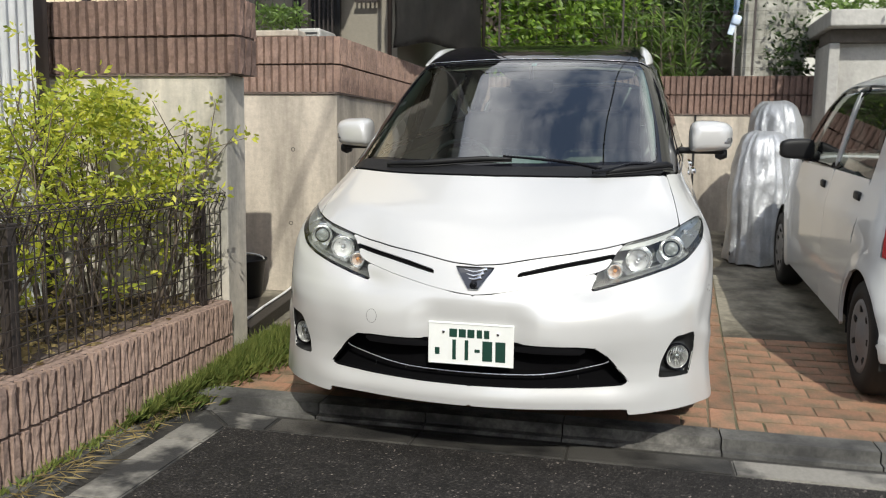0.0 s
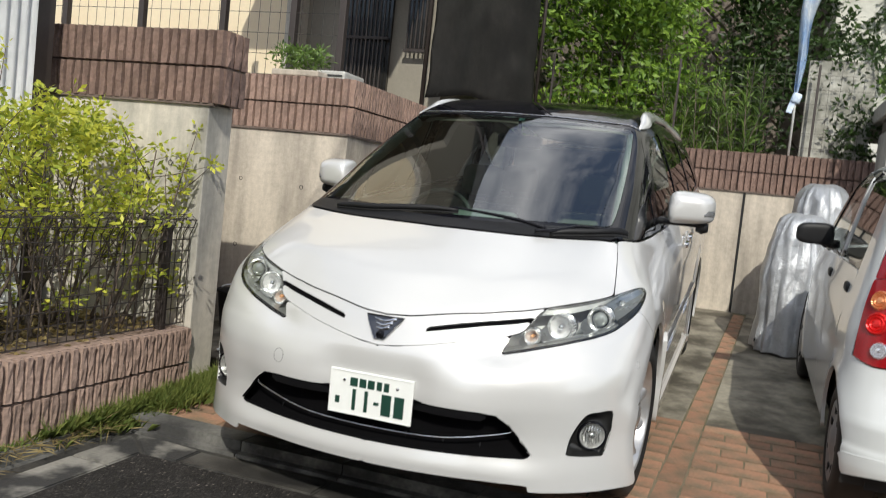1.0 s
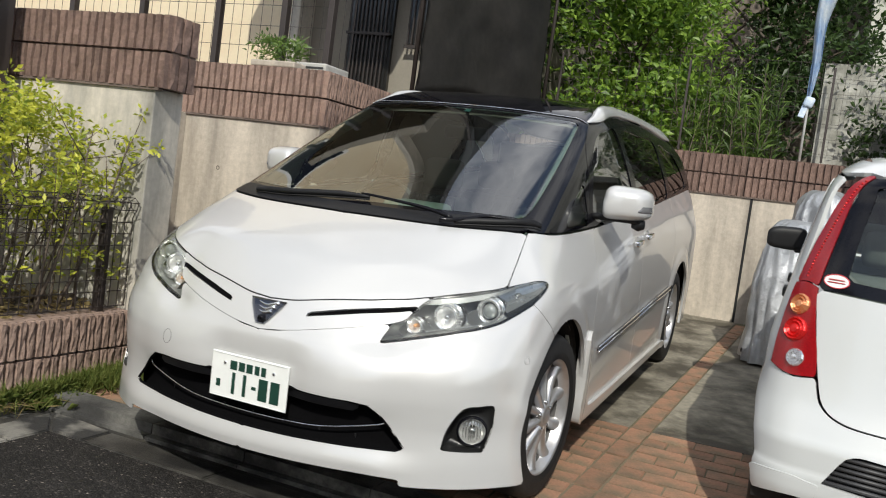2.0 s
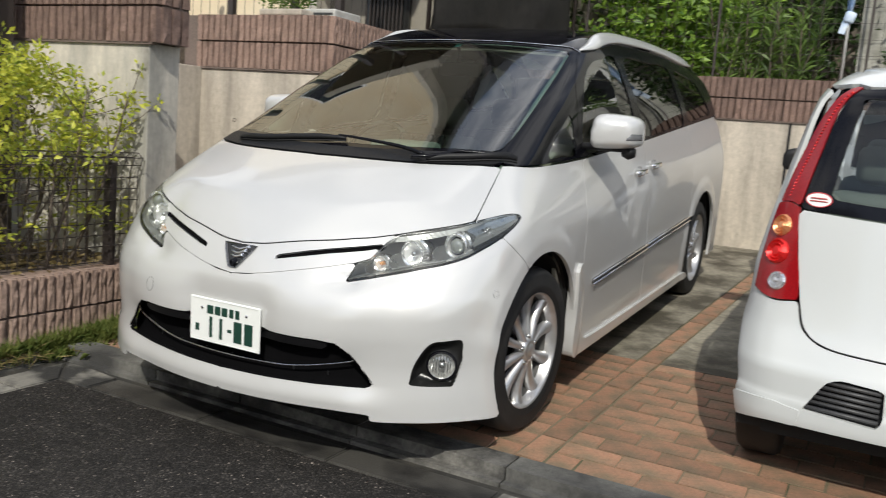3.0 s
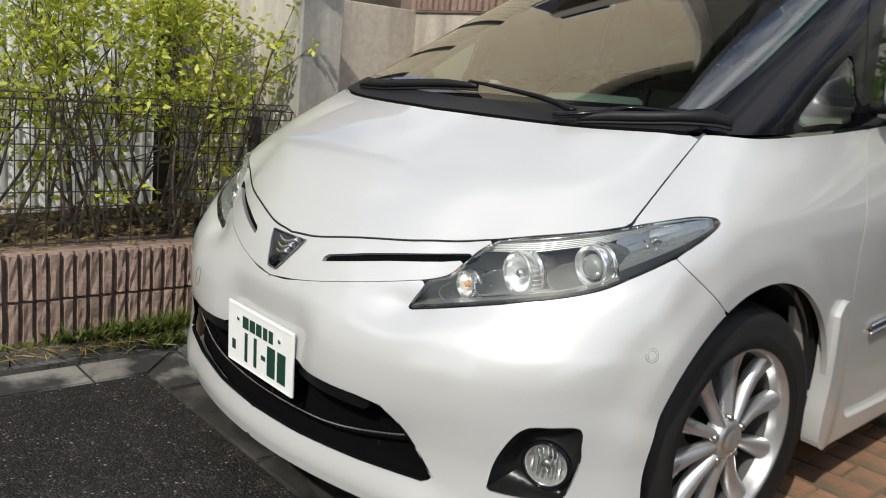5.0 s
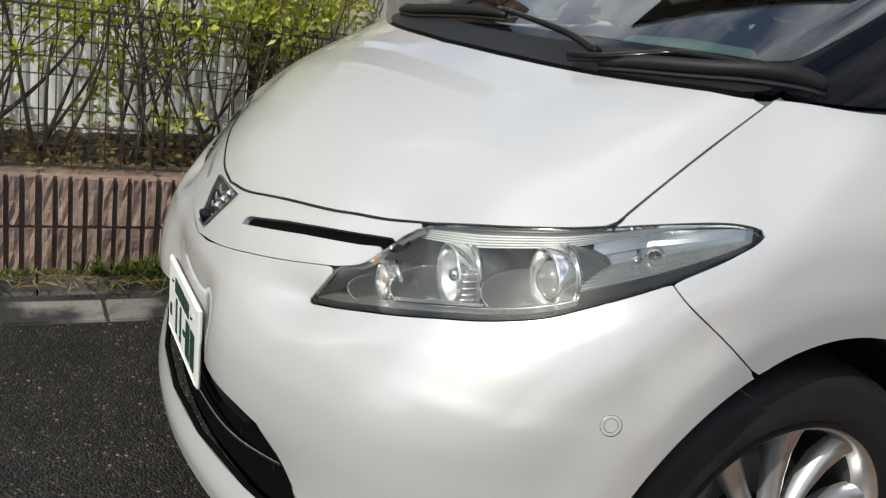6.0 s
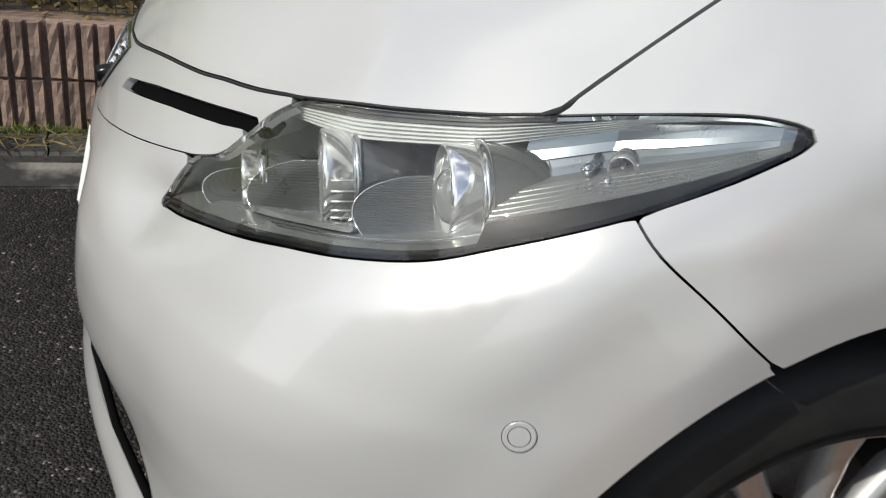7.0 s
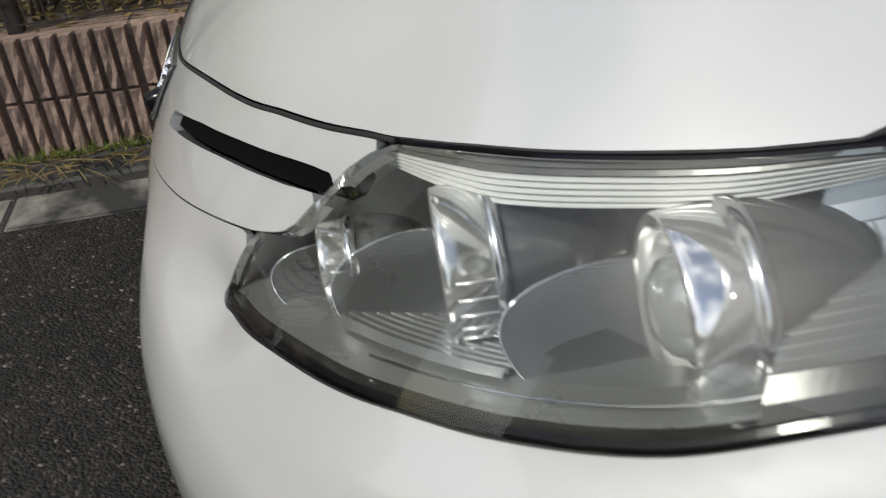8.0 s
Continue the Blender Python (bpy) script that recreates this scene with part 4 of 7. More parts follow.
front_door_edge = outline(DOOR_F, [(1.41, .22), (2.41, .22)], DOOR_M[::-1], [(2.34, BELT(2.34)), (1.9, BELT(1.9)), (1.49, 1.060)])
slide_edge = outline(DOOR_M, [(2.41, .22), (3.38, .22)], [(3.38, .22), (3.415, .45), (3.41, .60)], DOOR_R[::-1], [(3.47, BELT(3.47)), (2.34, BELT(2.34))])
quarter_edge = outline(DOOR_R, arc(HUBS[1], ARCH, 152, -18)[1:], [(4.22, .23), (4.56, .25), (4.62, .5), (4.60, .9), (4.50, 1.15), (4.38, BELT(4.38))], [(4.38, BELT(4.38)), (3.47, BELT(3.47))])
pillar_edge = outline([(.845, 1.056), (1.0, 1.052), (1.25, 1.056), (1.50, 1.066)], [(1.50, 1.066), (1.51, 1.18), (1.60, 1.35), (1.74, 1.47), (1.90, 1.555)], [(1.88, 1.556), (1.70, 1.484), (1.40, 1.345), (1.10, 1.195), (.93, 1.105), (.845, 1.056)])
quarter_light = rounded([(1.16, 1.078), (1.30, 1.079), (1.45, 1.085), (1.46, 1.15), (1.47, 1.245), (1.43, 1.235), (1.30, 1.165)], 4)
frames = (("door_frame", [(1.50, 1.066), (2.34, BELT(2.34)), (2.36, 1.3), (2.30, 1.604), (2.1, 1.595), (1.90, 1.556), (1.74, 1.47), (1.60, 1.35), (1.51, 1.18)],
           [(1.56, 1.088), (1.9, 1.11), (2.28, 1.135), (2.29, 1.3), (2.24, 1.535), (2.06, 1.527), (1.90, 1.495), (1.73, 1.40), (1.60, 1.24)], GLASS_CLEAR, "front_side_window"),
          ("slide_frame", [(2.34, BELT(2.34)), (3.47, BELT(3.47)), (3.46, 1.4), (3.40, 1.610), (2.9, 1.617), (2.30, 1.604), (2.36, 1.3)],
           [(2.44, 1.14), (3.0, 1.17), (3.40, 1.195), (3.39, 1.35), (3.34, 1.53), (2.9, 1.545), (2.40, 1.535), (2.43, 1.3)], GLASS_DARK, "sliding_door_window"),
          ("rear_frame", [(3.47, BELT(3.47)), (4.38, BELT(4.38)), (4.47, 1.30), (4.42, 1.44), (4.25, 1.52), (3.9, 1.575), (3.40, 1.610), (3.46, 1.4)],
           [(3.55, 1.21), (4.0, 1.24), (4.25, 1.26), (4.16, 1.38), (4.0, 1.47), (3.75, 1.505), (3.50, 1.52), (3.54, 1.36)], GLASS_DARK, "rear_quarter_window"))
RAIL = knots([(1.885, 1.556), (1.94, 1.561), (2.02, 1.570), (2.14, 1.594), (2.28, 1.615), (2.5, 1.632), (2.9, 1.634), (3.35, 1.620), (3.95, 1.579), (4.05, 1.578), (4.09, 1.584)])
RAIL_TOP = knots([(1.885, 1.561), (1.94, 1.580), (2.02, 1.606), (2.14, 1.652), (2.28, 1.672), (2.5, 1.684), (2.9, 1.685), (3.35, 1.671), (3.95, 1.633), (4.05, 1.606), (4.09, 1.594)])


def roof_rail(s):
    """A solid rail: its outer face leans in from the skin at its foot to a rounded ridge above the roof's shoulder."""
    bm = bmesh.new()
    rings = []
    for y in [*np.linspace(1.885, 2.3, 16), *np.linspace(2.36, 3.9, 24), 3.97, 4.03, 4.06, 4.09]:
        y = float(y)
        z0, z1 = float(RAIL(y)), float(RAIL_TOP(y))
        xb = on("side", [(y, z0)])[0][0] + .008
        h = z1 - z0
        xt = xb - .045 * min(1, h / .045)
        ring = [(xb - .016, z0 - .006), (xb, z0), (xb + .001, z0 + .12 * h), (xb - .25 * (xb - xt), z0 + .55 * h), (xb - .66 * (xb - xt), z0 + .90 * h), (xt, z1), (xt - .012, z1 - .002), (xt - .020, z1 - .25 * h), (xt - .022, z0 - .006)]
        rings.append([bm.verts.new((x * s, y, z)) for x, z in ring])
    for p_, q_ in zip(rings, rings[1:]):
        for k in range(9):
            bm.faces.new((p_[k], p_[(k + 1) % 9], q_[(k + 1) % 9], q_[k]))
    bm.faces.new(rings[0])
    bm.faces.new(rings[-1][::-1])
    bmesh.ops.recalc_face_normals(bm, faces=bm.faces)
    part("roof_rail", bm, PAINT, van, "white roof side rail", True)


for s in (1, -1):
    cut_panel("fender", van_f, "shoulder", fender_edge, PAINT, van, side=s, step=.015, gap=.0016)
    door = cut_panel("front_door", van_f, "side", front_door_edge, PAINT, van, side=s, step=.022)
    slider = cut_panel("sliding_door", van_f, "side", slide_edge, PAINT, van, side=s, step=.022)
    cut_panel("quarter_panel", van_f, "side", quarter_edge, PAINT, van, side=s, step=.022)
    cut_panel("a_pillar", van_f, "side", pillar_edge, BLACK_CERAMIC, van, holes=[quarter_light], side=s, step=.014, gap=.0015, inset=.004)
    pane = cut_panel("quarter_light", van_f, "side", quarter_light, GLASS_CLEAR, van, side=s, step=.02, gap=.001, inset=.007, depth=.004)
    for fname, ring, hole, glass, gname in frames:
        ring, hole = rounded(ring, 4), rounded(hole, 4)
        cut_panel(fname, van_f, "side", ring, BLACK_GLOSS, van, holes=[hole], side=s, step=.02, gap=.0015, inset=.004)
        cut_panel(gname, van_f, "side", hole, glass, van, side=s, step=.03, gap=.0, inset=.009, depth=.004)
    # roof rail on its black base
    rail = outline([(1.86, 1.545), (1.98, 1.575), (2.2, 1.603), (2.6, 1.623), (3.2, 1.626), (3.9, 1.586), (4.28, 1.518)], [(4.28, 1.518), (4.20, 1.553), (3.9, 1.606), (3.2, 1.654), (2.6, 1.660), (2.2, 1.648), (2.02, 1.630), (1.93, 1.60), (1.86, 1.545)])
    cut_panel("rail_base", van_f, "side", rail, BLACK_GLOSS, van, side=s, step=.016, gap=0, inset=.002, depth=.012)
    roof_rail(s)
    # chrome strip on the doors
    for y0, y1, z0, z1, owner in ((1.51, 2.385, .505, .545, door), (2.42, 3.40, .545, .592, slider)):
        strip = np.array([(y0, z0 - .012), (y1, z1 - .014), (y1, z1 + .012), (y0 - .02, z0 + .014)])
        cut_panel("side_moulding", van_f, "side", strip, GREY_PLASTIC, owner, side=s, step=.02, gap=0, inset=-.010, depth=.02)
        for dz, r_ in ((.012, .0045), (-.011, .0055)):
            p = on("side", [(y0 - .01, z0 + dz), ((y0 + y1) / 2, (z0 + z1) / 2 + dz), (y1, z1 + dz)], -.011)
            part("chrome_strip", tube([Vector((q[0] * s, q[1], q[2])) for q in p], r_, 6), CHROME, owner, "chrome moulding strip", True)
    # handles
    for y, z, owner, back_ in ((2.16, .965, door, 1), (2.46, .985, slider, -1)):
        c = on("side", [(y, z)])[0]
        handle = part("door_handle", boxed(-.008, .020, -.075, .075, -.014, .014, bevel=.008), CHROME, owner, "chrome door handle", True)
        handle.matrix_local = Matrix.Translation((c[0] * s + .012 * s, c[1], c[2])) @ pose(0, 0, 0, 3, 0, 0)
        cup = part("handle_cup", turned([(-.012, 0), (-.010, .02), (-.002, .036), (.002, .04)], 20, closed=True), PAINT, owner, "", True)
        cup.matrix_local = Matrix.Translation((c[0] * s - .002 * s, c[1], c[2])) @ (pose(0, 0, 0) if s > 0 else pose(0, 0, 0, 0, 0, 180)) @ Matrix.Diagonal((1, 1.7, .8, 1))
    # side skirt with its step behind the front wheel
    skirt = outline([(1.24, .60), (1.30, .625), (1.345, .60)], [(1.345, .60), (1.37, .40), (1.42, .275), (1.55, .245), (2.4, .235), (3.42, .23)], [(3.42, .23), (3.40, .185), (2.4, .185), (1.5, .19), (1.30, .195)], [(1.30, .195), (1.265, .22), (1.255, .30), (1.262, .42), (1.24, .60)])
    cut_panel("side_skirt", van_f, "side", skirt, PAINT, van, side=s, step=.016, gap=0, inset=-.016, depth=.05)
    # wheel wells and dark body behind the gaps
    for hub in HUBS:
        bm = bmesh.new()
        rows = []
        for a in np.linspace(-25, 205, 30):
            y, z = hub[0] + .392 * math.cos(radians(a)), hub[1] + .392 * math.sin(radians(a))
            rows.append([bm.verts.new((s * x, y, max(z, .2))) for x in (.50, .68, .865)])
        for a, b in zip(rows, rows[1:]):
            for i in range(2):
                bm.faces.new((a[i], a[i + 1], b[i + 1], b[i]))
        bm.faces.new([r[0] for r in rows])
        part("wheel_well", bm, LINER, van, "dark wheel well liner", True)
    holes = [np.array(arc(h, .42, 0, 360, 40)) for h in HUBS]
    cut_panel("side_liner", van_f, "side", np.array([(.45, .23), (4.6, .23), (4.6, 1.05), (1.5, 1.03), (.98, 1.0), (.80, .70), (.45, .60)]), LINER, van, holes=holes, side=s, inset=.045, step=.05, gap=0)
fold = outline([(-.3, .24), (1.25, .24)], [(1.25, .24), (1.25, .6), (1.30, .80)], [(1.30, .80), (1.0, .76), (.6, .68), (-.3, .66)])
cut_panel("front_liner", van_f, "corner", fold, LINER, van, inset=.19, step=.04, mirror="weld", gap=0)
cut_panel("hood_liner", van_f, "top", shrunk(hood_edge, -.02), LINER, van, inset=.20, step=.04, gap=0)
part("underbody", boxed(-.80, .80, .45, 4.5, .20, .24), LINER, van)
tail = rounded([(-.78, .28), (0, .26), (.78, .28), (.80, .7), (.76, 1.1), (0, 1.12), (-.76, 1.1), (-.80, .7)], 5)
cut_panel("tailgate", van_f, "tail", tail, PAINT, van, step=.05)
cut_panel("rear_window", van_f, "tail", rounded([(-.74, 1.14), (0, 1.15), (.74, 1.14), (.62, 1.45), (0, 1.52), (-.62, 1.45)], 5), GLASS_DARK, van, step=.05)

# windscreen, its black border, roof
SCREEN_LOW = [(.708, .848), (.664, .790), (.520, .716), (.375, .671), (.20, .645), (0, .633)]
SCREEN_SIDE = [(.708, .848), (.695, 1.15), (.668, 1.5), (.632, 1.86)]
SCREEN_TOP = [(.632, 1.86), (.4, 1.815), (0, 1.795)]
screen = outline(SCREEN_LOW[::-1], SCREEN_SIDE, SCREEN_TOP, flip(SCREEN_TOP), flip(SCREEN_SIDE), flip(SCREEN_LOW[::-1]))
CLEAR_LOW = [(.655, .885), (.42, .800), (.2, .752), (0, .735)]
CLEAR_SIDE = [(.655, .885), (.670, .95), (.660, 1.2), (.628, 1.55), (.596, 1.80)]
CLEAR_TOP = [(.596, 1.80), (.4, 1.775), (0, 1.752)]
clear = outline(CLEAR_LOW[::-1], CLEAR_SIDE, CLEAR_TOP, flip(CLEAR_TOP), flip(CLEAR_SIDE), flip(CLEAR_LOW[::-1]))
cut_panel("windscreen_border", van_f, "top", screen, BLACK_CERAMIC, van, holes=[clear], step=.018, gap=.002, inset=.003)
cut_panel("windscreen", van_f, "top", clear, GLASS_CLEAR, van, step=.03, gap=0, inset=.0032, depth=.004, label="clear raked windscreen")
roof_edge = outline([(-.628, 1.868), (-.4, 1.822), (0, 1.80), (.4, 1.822), (.628, 1.868)], [(.628, 1.868), (.61, 2.2), (.605, 3.0), (.59, 3.8), (.55, 4.45)], [(.55, 4.45), (0, 4.55), (-.55, 4.45)], [(-.55, 4.45), (-.59, 3.8), (-.605, 3.0), (-.61, 2.2), (-.628, 1.868)])
cut_panel("roof", van_f, "top", roof_edge, BLACK_CERAMIC, van, step=.035, label="glossy black roof")
# Chrome tube stands for the thin highlight along the roof seam.
for s in (1, -1):
    edge_line = on("top", smoothed([(s * .628, 1.864), (s * .4, 1.818), (0, 1.7975)], 6), -.001)
    part("roof_seam", tube(edge_line, .0022, 6), CHROME, van, "chrome line for the highlight along the roof seam", True)

# cowl and wipers
COWL = [(.704, .842), (.666, .785), (.520, .711), (.375, .666), (.20, .640), (0, .628)]
COWL_TOP = [(.704, .842), (.66, .862), (.60, .838), (.42, .765), (.2, .715), (0, .698)]
cut_panel("cowl", van_f, "top", outline(COWL[::-1], COWL_TOP, flip(COWL_TOP), flip(COWL[::-1])), BLACK_PLASTIC, van, step=.02, gap=.001, inset=-.002, depth=.02)


def wiper(arm_line, blade_line):
    """A bent black arm and a tall, wedge-shaped blade with a narrow rubber foot."""
    arm = part("wiper", tube(on("top", smoothed(arm_line, 6), -.026), .008, 8, taper=lambda t: 1.15 - .55 * t), BLACK_GLOSS, van, "black wiper arm", True)
    line = smoothed(blade_line, 8)
    feet, tops = on("top", line, -.010), on("top", line, -.034)
    bm = bmesh.new()
    rings = []
    for k, (p, q) in enumerate(zip(feet, tops)):
        p, q = Vector(p), Vector(q)
        t = k / (len(line) - 1)
        q = p.lerp(q, .55 + .45 * min(1, 6 * t, 6 * (1 - t)))
        out = Vector((.0, -.0065, .0))
        rings.append([bm.verts.new(v) for v in (p + out * .4, p.lerp(q, .45) + out, q + out * .25, q - out * .25, p.lerp(q, .4) - out * .7, p - out * .4)])
    for a, b in zip(rings, rings[1:]):
        for i in range(6):
            bm.faces.new((a[i], a[(i + 1) % 6], b[(i + 1) % 6], b[i]))
    bm.faces.new(rings[0])
    bm.faces.new(rings[-1][::-1])
    bmesh.ops.recalc_face_normals(bm, faces=bm.faces)
    part("wiper_blade", bm, BLACK_PLASTIC, arm, "", True)
    part("wiper_rubber", tube(on("top", line, -.006), .004, 5), RUBBER, arm, "", True)


wiper([(.44, .696), (.33, .714), (.18, .724), (.01, .738)], [(.05, .735), (-.20, .712), (-.36, .708), (-.52, .738)])
wiper([(.405, .662), (.46, .688), (.51, .728), (.552, .768), (.605, .792), (.67, .818)], [(.46, .690), (.60, .764), (.68, .825), (.742, .912)])

# door mirrors
for s in (1, -1):
    mirror = part("door_mirror", mirror_shell(), PAINT, van, "white door mirror with side indicator", True)
    mirror.matrix_local = Matrix.Translation((s * .945, 1.555, 1.185)) @ Matrix.Diagonal((s, 1, 1, 1))
    glass = part("mirror_glass", boxed(-.075, .085, .058, .064, -.045, .05, bevel=.002), CHROME, mirror)
    part("mirror_indicator", mirror_lens(), GREY_LENS, mirror, "clear indicator lens", True)
    foot = part("mirror_foot", boxed(-.16, .07, -.035, .045, -.085, -.055, bevel=.012), BLACK_PLASTIC, mirror, "black mirror foot", True)
    lobe = part("mirror_lamp", turned([(-.03, .0), (-.028, .02), (0, .032), (.028, .02), (.03, 0)], 16, pose(.055, 0, -.085), closed=True), BLACK_PLASTIC, mirror, "", True)


# wheels
def van_wheel(s, hub):
    wheel = part("wheel", turned([(.005, .230), (.018, .237), (.012, .245), (.022, .256), (.014, .270), (.018, .302), (.010, .318), (-.012, .331), (-.04, .3345), (-.17, .3345), (-.2, .331), (-.215, .30), (-.21, .24), (-.20, .230)], 64, closed=True), RUBBER, van, "alloy wheel with black tyre", True)
    groove = bmesh.new()
    for x in (-.07, -.11, -.15):
        turned([(x - .004, .3348), (x - .004, .3300), (x + .004, .3300), (x + .004, .3348)], 56, bm=groove, closed=True)
    part("tread_groove", groove, LINER, wheel)
    part("rim", turned([(.006, .232), (.013, .237), (.013, .231), (.006, .226), (-.008, .222), (-.030, .216)], 64, closed=True), ALLOY, wheel, "silver ten-spoke alloy rim", True)
    # Barrel much darker than the rim, so the gaps between spokes read dark.
    part("wheel_barrel", turned([(-.030, .2155), (-.05, .210), (-.14, .20), (-.20, .215)], 48, closed=True), DARK_BARREL, wheel, "dark inner barrel", True)
    part("brake", turned([(-.085, .06), (-.082, .15), (-.095, .15), (-.095, .05)], 40, closed=True), BRAKE, wheel, "", True)
    part("hub_back", turned([(-.11, 0), (-.11, .20), (-.14, .20), (-.14, 0)], 30, closed=True), LINER, wheel, "", True)
    for k in range(10):
        a = 2 * math.pi * (k + .5) / 10
        bm = bmesh.new()
        rows = []
        for r, x, w, dpt, lean in ((.036, .002, .012, .03, 0), (.075, -.004, .0140, .032, .001), (.125, -.012, .0180, .034, .002), (.170, -.015, .0225, .034, .003), (.205, -.011, .0265, .030, .003), (.226, -.004, .030, .026, .002)):
            rows.append([bm.verts.new(v) for v in ((x - dpt, -w, r), (x - .010, -w * .95, r), (x - .001, -w * .60 + lean, r), (x, lean, r), (x - .005, w * .55, r), (x - .012, w * .95, r), (x - dpt, w, r))])
        for p_, q_ in zip(rows, rows[1:]):
            for i in range(6):
                bm.faces.new((p_[i], p_[i + 1], q_[i + 1], q_[i]))
        bmesh.ops.rotate(bm, verts=bm.verts, cent=(0, 0, 0), matrix=Matrix.Rotation(a, 3, "X"))
        bmesh.ops.recalc_face_normals(bm, faces=bm.faces)
        part("spoke", bm, ALLOY, wheel, "", True)
    part("hub_cap", turned([(-.04, .052), (-.006, .052), (.004, .042), (.006, .032), (.004, .030), (.009, .026), (.010, 0)], 32, closed=True), ALLOY, wheel, "", True)
    for k in range(5):
        a = 2 * math.pi * (k + .1) / 5
        part("wheel_nut", turned([(-.012, .0095), (.002, .009), (.004, .006), (.004, 0)], 10, pose(-.002, .057 * math.cos(a), .057 * math.sin(a)), closed=True), SMOKE, wheel, "", True)
    steer = -3.5 if hub is HUBS[0] else 0
    wheel.matrix_local = Matrix.Translation((s * .868, *hub)) @ pose(0, 0, 0, 0, 0, steer) @ (Matrix.Identity(4) if s > 0 else pose(0, 0, 0, 0, 0, 180)) @ pose(0, 0, 0, 12, 0, 0)


for s in (1, -1):
    for hub in HUBS:
        van_wheel(s, hub)

# cabin
dash_profile = [(.90, .80), (.92, .98), (1.02, 1.025), (1.2, 1.045), (1.38, 1.04), (1.46, 1.0), (1.48, .85), (1.45, .6)]
bm = bmesh.new()
rows = [[bm.verts.new((x, y + .05 * (x / .72) ** 2 * (1 if y < 1.3 else 0), z - .02 * (x / .72) ** 2)) for y, z in dash_profile] for x in np.linspace(-.72, .72, 15)]
for a, b in zip(rows, rows[1:]):
    for i in range(len(a) - 1):
        bm.faces.new((a[i], b[i], b[i + 1], a[i + 1]))
part("dashboard", bm, CABIN_GREY, van, "grey moulded dashboard", True)
part("dash_binnacle", boxed(-.14, .14, 1.18, 1.42, 1.02, 1.085, bevel=.03), CABIN_GREY, van, "", True)
part("dash_screen", boxed(-.12, .12, -.012, .012, -.06, .06, bevel=.006, m=pose(.02, 1.40, 1.06, -20, 0, 0)), BLACK_GLOSS, van)
part("dash_paper", boxed(-.11, .11, -.08, .08, 0, .004, m=pose(-.32, 1.18, 1.052, -3, 0, 12)), PAPER, van, "white paper sheet on the dash")
wheel_c = pose(-.36, 1.60, .98, 62, 0, 0)
part("steering_wheel", tube([wheel_c @ Vector((.185 * math.cos(a), .185 * math.sin(a), 0)) for a in np.linspace(0, 2 * math.pi, 37)], .013, 8), CABIN_DARK, van, "dark grey steering wheel", True)
part("steering_hub", boxed(-.07, .07, -.06, .05, -.04, .0, bevel=.02, m=wheel_c), CABIN_DARK, van, "", True)
for a in (0, 180, 270):
    v = Vector((math.cos(radians(a)), math.sin(radians(a)), 0))
    part("steering_spoke", tube([wheel_c @ (v * .05 - Vector((0, 0, .02))), wheel_c @ (v * .18)], .012, 6), CABIN_DARK, van, "", True)
for x, y, group_ in ((-.37, 1.95, 0), (.37, 1.95, 0), (-.37, 2.85, 1), (.37, 2.85, 1)):
    seat = part("seat", boxed(-.25, .25, -.26, .26, .32, .50, bevel=.06, m=pose(x, y, 0, 4, 0, 0)), SEAT_CLOTH, van, "beige cloth seat", True)
    part("seat_back", boxed(-.24, .24, -.07, .07, 0, .62, bevel=.055, m=pose(x, y + .27, .46, -14, 0, 0)), SEAT_CLOTH, seat, "", True)
    part("headrest", boxed(-.13, .13, -.05, .05, .0, .19, bevel=.045, m=pose(x, y + .43, 1.10, -8, 0, 0)), SEAT_CLOTH, seat, "", True)
part("cabin_floor", boxed(-.78, .78, .95, 4.3, .28, .32), CABIN_GREY, van)
roof_lining = shrunk(roof_edge, .03)
cut_panel("roof_lining", van_f, "top", roof_lining, CABIN_BEIGE, van, inset=.045, step=.08, gap=0)
part("cabin_rear", boxed(-.60, .60, 3.9, 3.95, .32, 1.45, bevel=.02), CABIN_GREY, van)
part("rear_view_mirror", boxed(-.12, .12, -.018, .018, -.035, .035, bevel=.014, m=pose(0, 1.80, 1.44, 8, 0, 4)), BLACK_PLASTIC, van, "black rear-view mirror", True)
part("mirror_stalk", tube([(0, 1.78, 1.55), (0, 1.79, 1.50), (0, 1.80, 1.45)], .010, 6), BLACK_PLASTIC, van, "", True)
for s in (1, -1):
    cut_panel("door_card", van_f, "side", rounded([(1.35, .4), (3.4, .4), (3.4, 1.08), (2.4, 1.06), (1.55, 1.02), (1.2, .95)], 4), CABIN_BEIGE, van, side=s, inset=.06, step=.06, gap=0)
    pillar_line = on("side", smoothed([(1.0, 1.10), (1.4, 1.31), (1.8, 1.50)], 5), .035)
    part("pillar_trim", tube([Vector((p[0] * s, p[1], p[2])) for p in pillar_line], .03, 8), CABIN_GREY, van, "", True)
part("inspection_sticker", boxed(-.014, .014, -.001, .001, -.014, .014, m=pose(.02, 1.735, 1.555, -62, 0, 0)), STICKER_TEAL, van, "small teal windscreen sticker")


# ---- ground and walls ----
SLOPE = .062
yard = lambda y: .05 + SLOPE * (y - 3.66)


def slab(name, x0, x1, y0, y1, z, material, label, thick=.12, slope=0.0, kind="structure", bevel=.0):
    bm = boxed(x0, x1, y0, y1, z - thick, z, bevel=bevel)
    for v in bm.verts:
        v.co.z += slope * (v.co.y - y0)
    ob = part(name, bm, material)
    return tagged(ob, label, name, kind=kind)


slab("ground", -3000, 3000, -3000, 3000, -.13, SOIL, "bare earth under the whole place")
slab("road", -1.690, 60, -40, 3.235, .0, ASPHALT, "dark wet asphalt road")
